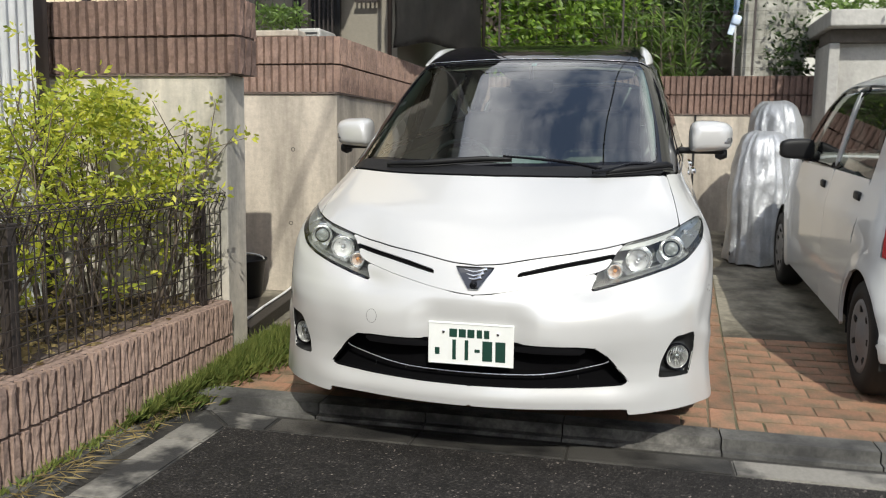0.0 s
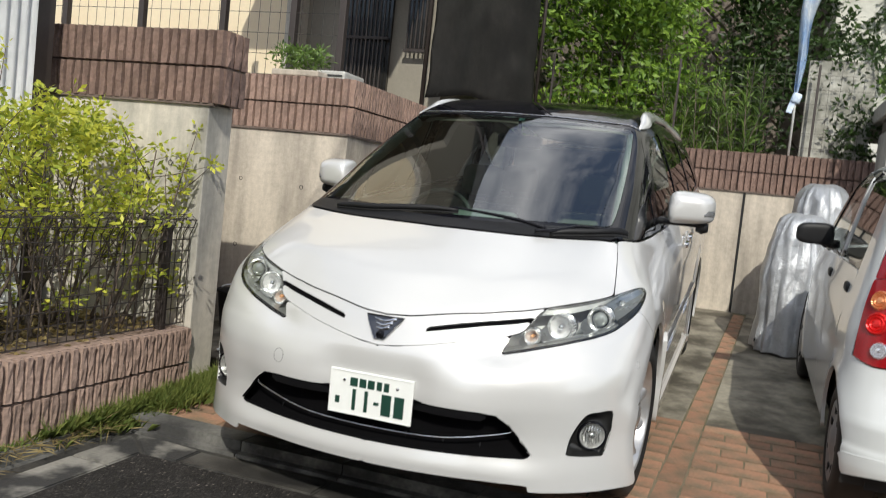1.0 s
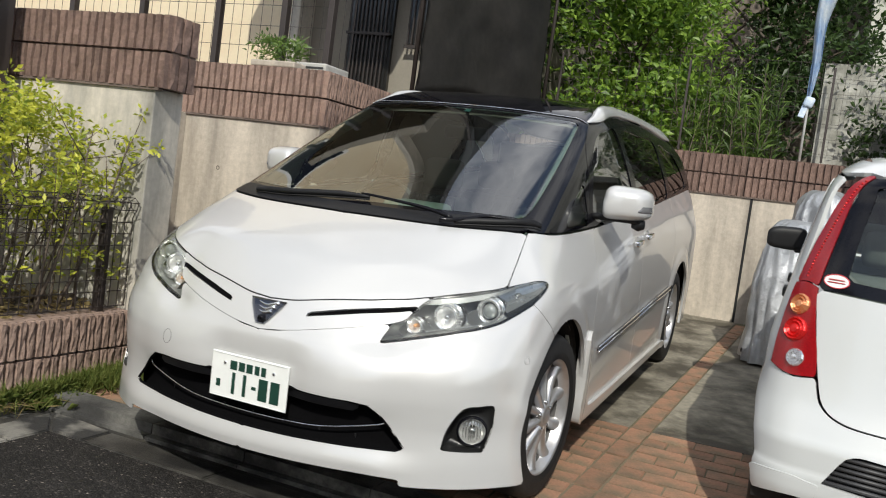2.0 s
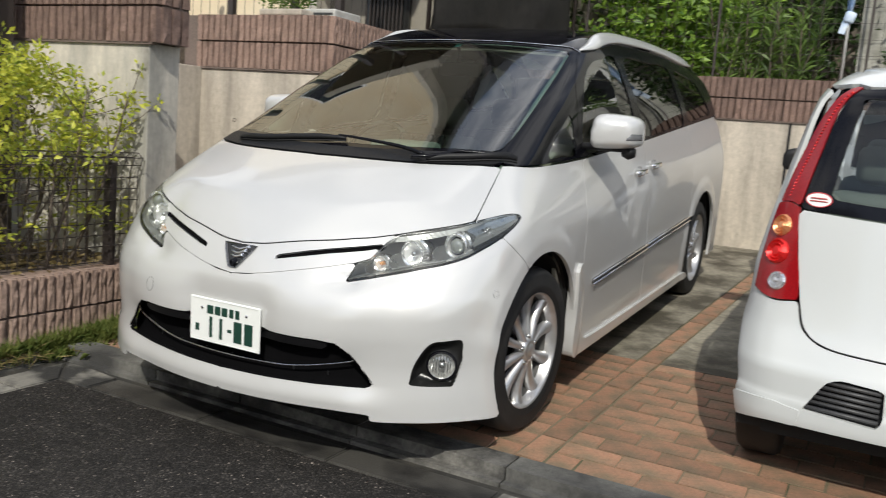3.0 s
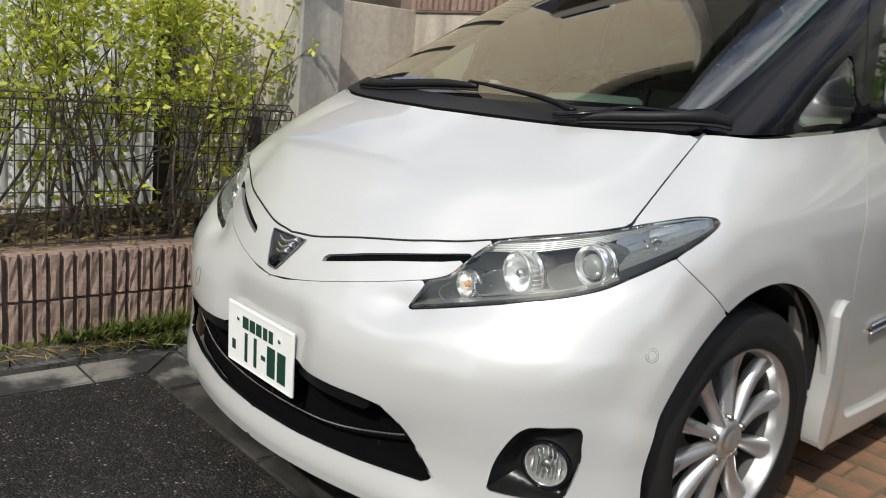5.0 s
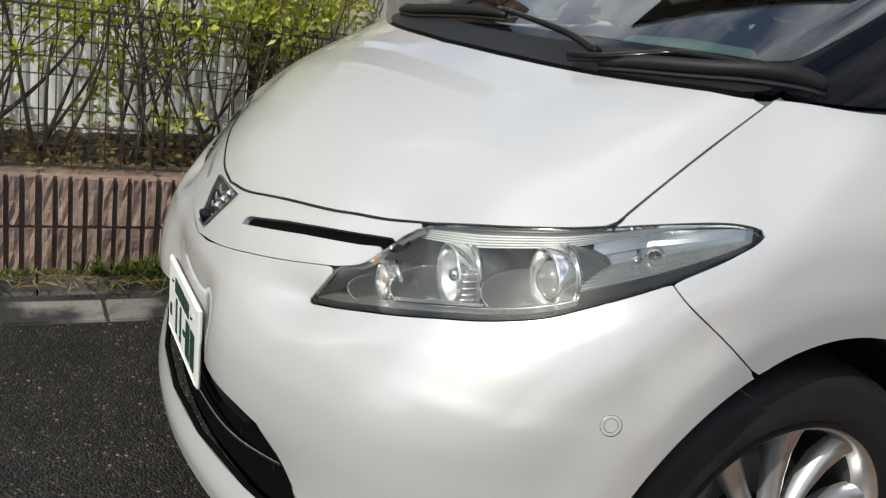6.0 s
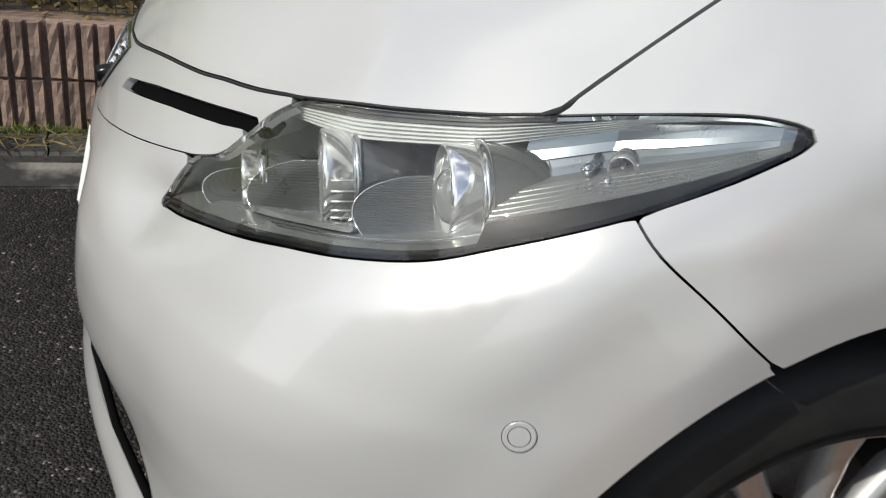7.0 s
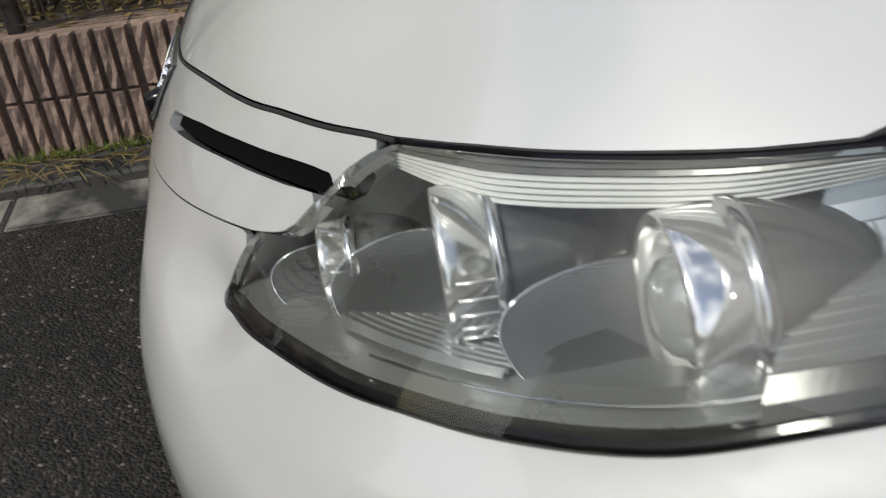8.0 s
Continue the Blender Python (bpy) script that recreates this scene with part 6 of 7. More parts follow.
tagged(part("cloth_pole", tube([(-2.06, 6.93, 1.8), (-2.06, 6.93, 5.4)], .02, 8), BROWN_STEEL, smooth=True), "dark steel pole carrying the shade cloth", "pole")
tagged(part("cloth_pole", tube([(-1.70, 9.32, 1.8), (-1.68, 9.3, 5.4)], .02, 8), BROWN_STEEL, smooth=True), "dark steel pole carrying the shade cloth", "pole")


# ---- trees and shrubs behind the back wall ----
def tree(label, x, y, z0, height, rx, ry, leaf, n, length, width, seed, base=.2, cone=False, name="tree"):
    it = thing(name, label, "tree" if name == "tree" else "shrub")
    r = np.random.default_rng(seed)
    limbs = bmesh.new()
    part("trunk", tube(smoothed([(x, y, z0), (x + .05, y - .03, z0 + height * .4), (x, y, z0 + height * .9)], 5), .035 * height / 2.2, 8, taper=lambda t: 1 - .8 * t), BARK, it, smooth=True)
    centres = []
    for k in range(26):
        a, h = r.uniform(0, 6.28), r.uniform(base, 1.0)
        wide = (1 - .85 * (h - base)) if cone else math.sqrt(max(.05, 1 - (2 * (h - base) / (1 - base) - .85) ** 2 / 1.4))
        rad = r.uniform(.45, 1.0) * wide
        c = np.array((x + rx * rad * math.cos(a), y + ry * rad * math.sin(a), z0 + height * h))
        centres.append(c)
        tube([(x, y, z0 + height * h * .7), tuple((c + (x, y, z0 + height * h * .8)) / 2), tuple(c)], .012, 5, limbs, taper=lambda t: 1 - .7 * t)
    part("limb", limbs, BARK, it, smooth=True)
    centres = np.array(centres)
    tips = centres[r.integers(0, len(centres), n)] + r.normal(size=(n, 3)) * (rx * .26, ry * .26, height * .10)
    keep = np.array([noise.noise(tuple(p * 3.5)) > -.22 for p in tips])
    c, d = shoots(r, tips[keep], 6, .04)
    leaf_cloud("crown", c, d, length, width, leaf, it, "", seed)
    return it


tree("bright green broadleaf tree rising behind the garden wall", -1.05, 10.6, 1.8, 2.3, 1.0, .8, LEAF_BRIGHT, 1500, .11, .024, 41, base=.12)
tree("fresh green pointed conifer in the back garden", -.75, 11.6, 1.8, 4.4, 1.0, .9, LEAF_BRIGHT, 3400, .075, .015, 42, base=.15, cone=True)
tree("dark green broadleaf tree in the back garden", .62, 12.0, 1.8, 4.2, .68, .6, LEAF_DARK, 1900, .11, .024, 43, base=.2)
tree("dark evergreen tree shading the back garden", 6.5, 11.2, 1.8, 5.5, 1.3, 1.0, LEAF_DARK, 1800, .12, .026, 44, base=.1)
tree("low dark shrub under the trees", -2.4, 11.5, 1.8, 3.4, .8, .8, LEAF_DARK, 1000, .11, .025, 45, base=.1)

reed = thing("oleander", "tall narrow-leaved green shrub behind the back wall", "shrub")
r = np.random.default_rng(51)
stems, cs, ds = bmesh.new(), [], []
for k in range(46):
    a = Vector((r.uniform(-.33, .66), r.uniform(9.75, 10.5), 1.8))
    lean = Vector((r.normal() * .12, r.normal() * .1, r.uniform(.65, 1.15)))
    tube([a, a + lean * .5, a + lean], .006, 4, stems)
    for j in range(46):
        t = r.uniform(.15, 1.0)
        cs.append(tuple(a + lean * t))
        ds.append((r.normal() * .6, r.normal() * .6, r.uniform(.4, 1.1)))
tagged(part("stem", stems, BARK, reed), kind="stuff")
leaf_cloud("crown", cs, ds, .17, .010, LEAF_REED, reed, "", 52, droop=.25)

# back garden fence rails
rail_fence = thing("wall_top_fence", "thin dark mesh fence on top of the back wall", "fence")
for x in (-1.5, -.2, 1.1):
    part("post", boxed(x - .011, x + .011, 9.169, 9.191, 1.97, 2.85, bevel=.003), BROWN_STEEL, rail_fence)
wires = bmesh.new()
for k in range(32):
    tube([(-1.5 + .1 * k, 9.18, 2.0), (-1.5 + .1 * k, 9.18, 2.9)], .0018, 4, wires)
for k in range(7):
    tube([(-1.5, 9.18, 2.05 + .14 * k), (1.7, 9.18, 2.05 + .14 * k)], .002, 4, wires)
tagged(part("mesh", wires, BROWN_STEEL, rail_fence), kind="stuff")

# banner on a white pole
banner = thing("banner", "light blue cloth banner tied to a white pole", "banner")
part("pole", tube([(.915, 9.17, 1.95), (.915, 9.172, 2.9), (.918, 9.175, 4.6)], .012, 8), WHITE_PLASTIC, banner, "white plastic pole", True)
bm = bmesh.new()
rows = []
for j in range(29):
    v = j / 28
    z = 2.54 + 2.0 * v
    w = .045 + .15 * min(1, v / .5)
    rows.append([bm.verts.new((.905 + .01 * v + w * (u - .3) * (1 - .35 * math.sin(9 * v + 2 * u) ** 2), 9.155 + .06 * math.sin(8 * u + 7 * v) * (.3 + w * 2), z + .05 * u * math.sin(3 * v))) for u in np.linspace(0, 1, 13)])
for a, b in zip(rows, rows[1:]):
    for i in range(12):
        bm.faces.new((a[i], a[i + 1], b[i + 1], b[i]))
bmesh.ops.solidify(bm, geom=bm.faces, thickness=.002)
part("cloth", bm, FLAG_BLUE, banner, "light blue and white cloth", True)
part("knot", boxed(-.04, .05, -.03, .03, -.05, .05, bevel=.02, m=pose(.915, 9.155, 2.52, 10, 15, 20)), FLAG_BLUE, banner, "", True)
part("cloth_tail", boxed(-.028, .028, -.008, .008, -.12, .0, bevel=.005, m=pose(.895, 9.155, 2.49, 0, 14, 0)), FLAG_BLUE, banner)

# ---- pale building and retaining wall in the distance ----
pale = thing("pale_house", "weathered pale house with creepers beyond the back wall", "house")
part("wall", boxed(1.40, 9.0, 12.6, 17.0, 1.8, 8.0), WHITE_WALL, pale)
w_ = part("window", boxed(2.75, 3.9, 12.52, 12.6, 3.9, 5.2, bevel=.01), WHITE_PLASTIC, pale, "white framed window")
part("pane", boxed(2.83, 3.82, 12.505, 12.525, 3.98, 5.12), BLACK_GLOSS, w_)
part("sill", boxed(2.7, 3.95, 12.42, 12.6, 3.80, 3.88, bevel=.01), WHITE_PLASTIC, pale)
r = np.random.default_rng(61)
tips = []
while len(tips) < 420:
    x, z = r.uniform(1.4, 4.4), r.uniform(1.9, 5.5)
    if noise.noise((x * 1.6, z * 1.2, 7)) > .05:
        tips.append((x, 12.55 - abs(r.normal()) * .06, z))
c, d = shoots(r, np.array(tips), 6, .05)
tagged(leaf_cloud("creeper", c, d, .10, .028, LEAF_DARK, None, "", 62), "dark creeper growing over the pale house wall", "creeper", kind="stuff")

DIAMOND = matter("brown diamond block", (.20, .165, .135), .9, vary=.2, grain=12, stain=.9, stain_colour=(.13, .11, .09), per_piece=.15, bump=.004, bump_scale=40)
wall_far = tagged(part("wall_far", boxed(-30, 1.4, 14.0, 14.5, 1.6, 7.5), RETAINING), "brown retaining wall of diamond-laid blocks in the distance", "wall", kind="structure")

diamond = bmesh.new()
h_ = .245
ring = [diamond.verts.new((px * .94 * h_, py, pz * .94 * h_)) for py in (0, -.05) for px, pz in ((1, 0), (0, 1), (-1, 0), (0, -1))]
face = [diamond.verts.new((px * .84 * h_, -.07, pz * .84 * h_)) for px, pz in ((1, 0), (0, 1), (-1, 0), (0, -1))]
for i in range(4):
    diamond.faces.new((ring[i], ring[(i + 1) % 4], ring[4 + (i + 1) % 4], ring[4 + i]))
    diamond.faces.new((ring[4 + i], ring[4 + (i + 1) % 4], face[(i + 1) % 4], face[i]))
diamond.faces.new(face)
bmesh.ops.recalc_face_normals(diamond, faces=diamond.faces)
diamond_mesh = bpy.data.meshes.new("diamond_block")
diamond.to_mesh(diamond_mesh)
diamond.free()
diamond_mesh.materials.append(DIAMOND)
for j in range(24):
    for i in range(10):
        block = new("diamond_block", diamond_mesh)
        block.parent = wall_far
        block.location = (-3.4 + .49 * i + .245 * (j % 2), 14.0, 1.9 + .245 * j)

# ---- concrete shed in the back corner ----
shed = thing("concrete_shed", "grey concrete shed with a flat overhanging roof", "shed")
part("pillar", boxed(1.665, 1.757, 8.42, 9.04, .2, 2.20, bevel=.008), SHED_GREY, shed)
part("front_wall", boxed(1.757, 6.0, 8.52, 8.70, .2, 2.20), SHED_GREY, shed)
part("lintel", boxed(1.665, 6.0, 8.42, 8.90, 2.203, 2.32, bevel=.008), SHED_DARK, shed, "weathered lintel darkened for overhang shade")
part("roof", boxed(1.62, 6.2, 8.22, 11.0, 2.323, 2.468, bevel=.012), SHED_GREY, shed)
r = np.random.default_rng(71)
tips = np.stack((r.uniform(1.6, 3.4, 170), r.uniform(8.2, 9.0, 170), 2.47 + np.abs(r.normal(size=170)) * .10), 1)
c, d = shoots(r, tips, 6, .05)
tagged(leaf_cloud("roof_creeper", c, d, .08, .018, LEAF_REED, None, "", 72), "green creeper spilling over the shed roof", "creeper", kind="stuff")
tips = np.stack((r.uniform(1.28, 1.7, 60), r.uniform(9.20, 9.30, 60), 1.98 + np.abs(r.normal(size=60)) * .30), 1)
tips = np.concatenate((tips, np.stack((r.uniform(1.0, 1.66, 60), r.uniform(9.25, 9.44, 60), 2.92 + r.normal(size=60) * .12), 1)))
c, d = shoots(r, tips, 6, .05)
tagged(leaf_cloud("wall_creeper", c, d, .07, .017, LEAF_DARK, None, "", 73), "dark creeper climbing a pale garden wall", "creeper", kind="stuff")
tagged(part("wall_garden", boxed(1.01, 1.62, 9.34, 9.46, 1.78, 2.92, bevel=.006), STAINED_WALL), "weathered pale garden wall behind the mesh fence", "wall", kind="structure")

# ---- motorcycle under a silver cover ----
bike = thing("covered_motorcycle", "motorcycle under a crumpled silver cover by the back wall", "motorcycle cover")
BIKE = pose(1.13, 7.92, yard(7.92), 3.5, 0, -11)


def drape(bm, cx, cy, hx, hy, height, seed, ring_n=72, rows_n=40):
    """Cloth hanging over a rounded block: a sagging top, loose pleats and a wider hem."""
    rows = []
    for j in range(rows_n):
        v = j / (rows_n - 1)
        up = min(1, v / .62)
        over = max(0, (v - .62) / .38)
        row = []
        for i in range(ring_n):
            a = 2 * math.pi * i / ring_n
            ca, sa = math.cos(a), math.sin(a)
            wide = (1.06 - .26 * up ** 1.8) * math.sqrt(max(0, 1 - over ** 1.6))
            pleat = math.sin(11 * a + 3 * v + seed + 2.2 * math.sin(3 * a)) + .6 * math.sin(23 * a - 5 * v + seed)
            fold = (.019 * pleat * (1 - .40 * up) + .045 * noise.noise((ca * 2.2 + seed, sa * 2.2, v * 3)) + .02 * noise.noise((ca * 7, sa * 7 + seed, v * 9))) * (1 - over ** 2)
            px = hx * wide * math.copysign(abs(ca) ** .85, ca) + fold * ca
            py = hy * wide * math.copysign(abs(sa) ** .85, sa) + fold * sa
            h = height * (.80 * up + .20 * math.sin(over * math.pi / 2))
            row.append(bm.verts.new((cx + px, cy + py, .02 + h + .014 * noise.noise((px * 9, py * 9, seed + v * 5)))))
        rows.append(row)
    for a, b in zip(rows, rows[1:]):
        for i in range(ring_n):
            bm.faces.new((a[i], a[(i + 1) % ring_n], b[(i + 1) % ring_n], b[i]))


bm = bmesh.new()
drape(bm, -.03, -.30, .245, .42, 1.07, 3.0)
drape(bm, .03, .28, .262, .46, 1.31, 8.0)
bmesh.ops.transform(bm, matrix=BIKE, verts=bm.verts)
part("cover", bm, COVER, bike, "crumpled silver cloth cover", True)
for sx, sy, z in ((-.318, -.3, .10), (-.285, .35, .12), (-.22, -.70, .10)):
    part("eyelet", turned([(-.004, .008), (.004, .008), (.004, .016), (-.004, .016)], 16, BIKE @ pose(sx, sy, z, 0, 0, 0), closed=True), BLACK_PLASTIC, bike, "", True)

# ---- overhead cables and two unseen houses added across the road ----
cables = (((.1, -30, 7.6), (.35, 8, 7.0), (.8, 40, 7.6)), ((-30, 8.8, 7.9), (0, 9.6, 7.3), (30, 10.5, 7.9)), ((-30, 9.6, 8.6), (0, 10.8, 8.0), (30, 12, 8.6)))
for pts in cables:
    tagged(part("overhead_cable", tube(smoothed(pts, 16), .014, 6), BLACK_PLASTIC, smooth=True), "black overhead cable strung across the yard", "cable", group="overhead cables")
# Made-up houses behind the viewpoint, there only for surroundings and reflections.
opposite = thing("unseen_house", "unseen dark house added across the road", "house")
part("wall", boxed(-14, -2.5, -16, -9.0, -.1, 6.2), FAR_HOUSE, opposite)
part("roof", boxed(-14.6, -1.9, -16.5, -8.4, 6.2, 6.5, bevel=.04), FAR_ROOF, opposite)
second = thing("unseen_house", "unseen brown house added across the road", "house")
part("wall", boxed(3.0, 14, -17, -9.5, -.1, 6.0), FAR_HOUSE, second)
part("roof", boxed(2.4, 14.6, -17.5, -8.9, 6.0, 6.3, bevel=.04), FAR_ROOF, second)


# ---- the small white hatchback: y runs forward from its tail ----
KEI_POSE = pose(1.785, 3.84, yard(3.84), 3.55, 0, 0)
kei = thing("small_hatchback", "small white hatchback parked nose-in on the bricks", "car", KEI_POSE)
K_TAIL = knots([(.15, .07), (.22, .02), (.30, .0), (.44, .005), (.50, .03), (.60, .075), (.70, .105), (.9, .148), (1.0, .172), (1.2, .245), (1.38, .335), (1.50, .52)])
K_SIDE = knots([(.15, .70), (.25, .728), (.5, .738), (.75, .735), (.88, .715), (1.0, .692), (1.2, .648), (1.38, .602), (1.5, .54)])
K_TOP = knots([(.2, 1.40), (.35, 1.475), (.6, 1.505), (1.2, 1.525), (1.75, 1.50), (2.05, 1.43), (2.45, 1.18), (2.72, .99), (3.0, .91), (3.25, .82), (3.38, .66)])
KEI_HUBS = ((.44, .272), (2.83, .272))


def kei_f(x, y, z):
    ax = np.abs(x)
    top = z - (K_TOP(y + .12 * ax ** 2) - .05 * ax ** 2)
    tail = K_TAIL(z) + .05 * ax ** 2 + .22 * ax ** 4 - y
    flare = sum(.012 * np.exp(-((np.hypot(y - a, z - b) - .32) / .05) ** 2) for a, b in KEI_HUBS)
    side = ax - (K_SIDE(z) - .10 * step01(2.4, 3.4, y) + flare)
    nose = y - (3.37 - .35 * ax ** 4 - .12 * np.maximum(z - .6, 0))
    f = smax(smax(tail, side, .16), nose, .2)
    f = f - .008 * step01(.362, .340, z) * step01(.75, .45, y)
    return smax(smax(f, top, .12), .19 - z, .03)


kon = lambda chart, q, inset=0.0: on(chart, q, inset, kei_f)
kc = lambda pts: as_corner(pts)
K_ARCH = .315
# lamp cluster: lower body and the upper strip
lamp_lo = outline([(.685, .682), (.80, .672), (.945, .692)], [(.945, .692), (.955, .80), (.962, .90), (.955, 1.0)], [(.955, 1.0), (.88, 1.01), (.812, 1.0)], [(.812, 1.0), (.755, .86), (.71, .76), (.685, .682)])
lamp_hi = outline([(.812, 1.0), (.88, 1.01), (.955, 1.0)], [(.955, 1.0), (.945, 1.15), (.925, 1.30), (.905, 1.42)], [(.905, 1.42), (.865, 1.425)], [(.865, 1.425), (.85, 1.30), (.828, 1.15), (.812, 1.0)])
kei_arch = kc(kon("side", arc(KEI_HUBS[0], K_ARCH, 118, 186)))
bump = outline([(-.3, .528), *kc(kon("nose", [(0, .528), (.3, .533), (.45, .546), (.523, .588), (.546, .645)])), (.684, .680)], [(.684, .680), (.80, .668), (.945, .690)], [(.945, .690), (1.02, .69), (1.06, .64)], kei_arch, [kei_arch[-1], *kc(kon("nose", [(.6, .262), (.5, .268), (.2, .272), (0, .272)])), (-.3, .272)], [(-.3, .272), (-.3, .528)])
vent_c = np.array(kc(kon("nose", [(.49, .338), (.43, .430), (.41, .448), (.375, .456), (.25, .448), (.25, .322)])))
cut_panel("rear_bumper", kei_f, "corner", bump, PAINT_KEI, kei, holes=[vent_c], step=.02, mirror="weld", depth=.03)
for s in (1, -1):
    cut_panel("bumper_vent", kei_f, "nose", np.array([(.49, .338), (.43, .430), (.41, .448), (.375, .456), (.25, .448), (.25, .322)]) * (s, 1), BLACK_PLASTIC, kei, gap=-.006, inset=.022, step=.02, label="black slatted bumper vent")
    for k in range(6):
        z = .340 + .019 * k
        a, b = kon("nose", [(.257, z), (.478 - .01 * k, z + .004)], .012)
        part("vent_slat", tube([Vector((a[0] * s, a[1], a[2])), Vector((b[0] * s, b[1], b[2]))], .0078, 5), GREY_PLASTIC, kei, "", True)
gate = [(0, .531), (.3, .536), (.447, .549), (.519, .592), (.548, .68)]
skirt_top = [*kc(kon("nose", [(.487, .329), (.54, .335), (.60, .342)])), *[p for p in kei_arch if p[1] <= .352]]
for s in (1, -1):
    cut_panel("bumper_skirt", kei_f, "corner", outline(skirt_top, [skirt_top[-1], *kc(kon("nose", [(.6, .264), (.497, .269)]))], [kc(kon("nose", [(.497, .269)]))[0], skirt_top[0]]), PAINT_KEI, kei, side=s, inset=-.005, step=.015, depth=.008, gap=.0005)
gate_side = [(.548, .68), (.57, .80), (.598, .99)]
gate_top = [(.598, .99), (.3, .975), (0, .97)]
tailgate = outline(gate, gate_side, gate_top, flip(gate_top), flip(gate_side), flip(gate))
cut_panel("tailgate", kei_f, "nose", tailgate, PAINT_KEI, kei, step=.02)
shoulder = outline([(0, .745), (.3, .745), (.55, .75)], [(.55, .75), (.552, .765)], [(.552, .765), (.3, .762), (0, .762)])
glass_rim = outline([(0, .972), (.3, .977), (.600, .992)], [(.600, .992), (.575, 1.2), (.50, 1.41)], [(.50, 1.41), (.25, 1.425), (0, 1.43)], [(0, 1.43), (-.25, 1.425), (-.50, 1.41)], [(-.50, 1.41), (-.575, 1.2), (-.600, .992)], [(-.600, .992), (-.3, .977), (0, .972)])
glass_hole = rounded([(-.45, 1.032), (0, 1.022), (.45, 1.032), (.492, 1.08), (.445, 1.34), (.40, 1.38), (0, 1.395), (-.40, 1.38), (-.445, 1.34), (-.492, 1.08)], 4)
cut_panel("rear_screen_border", kei_f, "nose", glass_rim, BLACK_GLOSS, kei, holes=[glass_hole], step=.02, inset=.003)
cut_panel("rear_screen", kei_f, "nose", glass_hole, GLASS_KEI, kei, step=.04, gap=0, inset=.005, depth=.004, label="tinted rear window")
part("rear_wiper", tube(kon("nose", [(0, 1.0), (.1, 1.005), (.22, 1.012), (.36, 1.03)], -.02), .009, 6), BLACK_PLASTIC, kei, "black rear wiper", True)
sticker = kon("nose", [(-.535 + .042 * math.cos(a), 1.028 + .024 * math.sin(a)) for a in np.linspace(0, 2 * math.pi, 33)[:-1]], -.001)
raw("oval_sticker", [*sticker, *(sticker + (0, -.001, 0))], [list(range(32)), list(range(63, 31, -1)), *[(i, (i + 1) % 32, 32 + (i + 1) % 32, 32 + i) for i in range(32)]], PLATE_WHITE, kei, "white oval sticker with a red rim")
part("sticker_rim", tube([*sticker, sticker[0]], .0022, 5), STICKER_RED, kei, "", True)
for z, w in ((1.034, .052), (1.024, .058)):
    a, b = kon("nose", [(-.535 - w / 2, z), (-.535 + w / 2, z)], -.003)
    part("sticker_bar", tube([a, b], .0022, 4), STICKER_RED, kei)
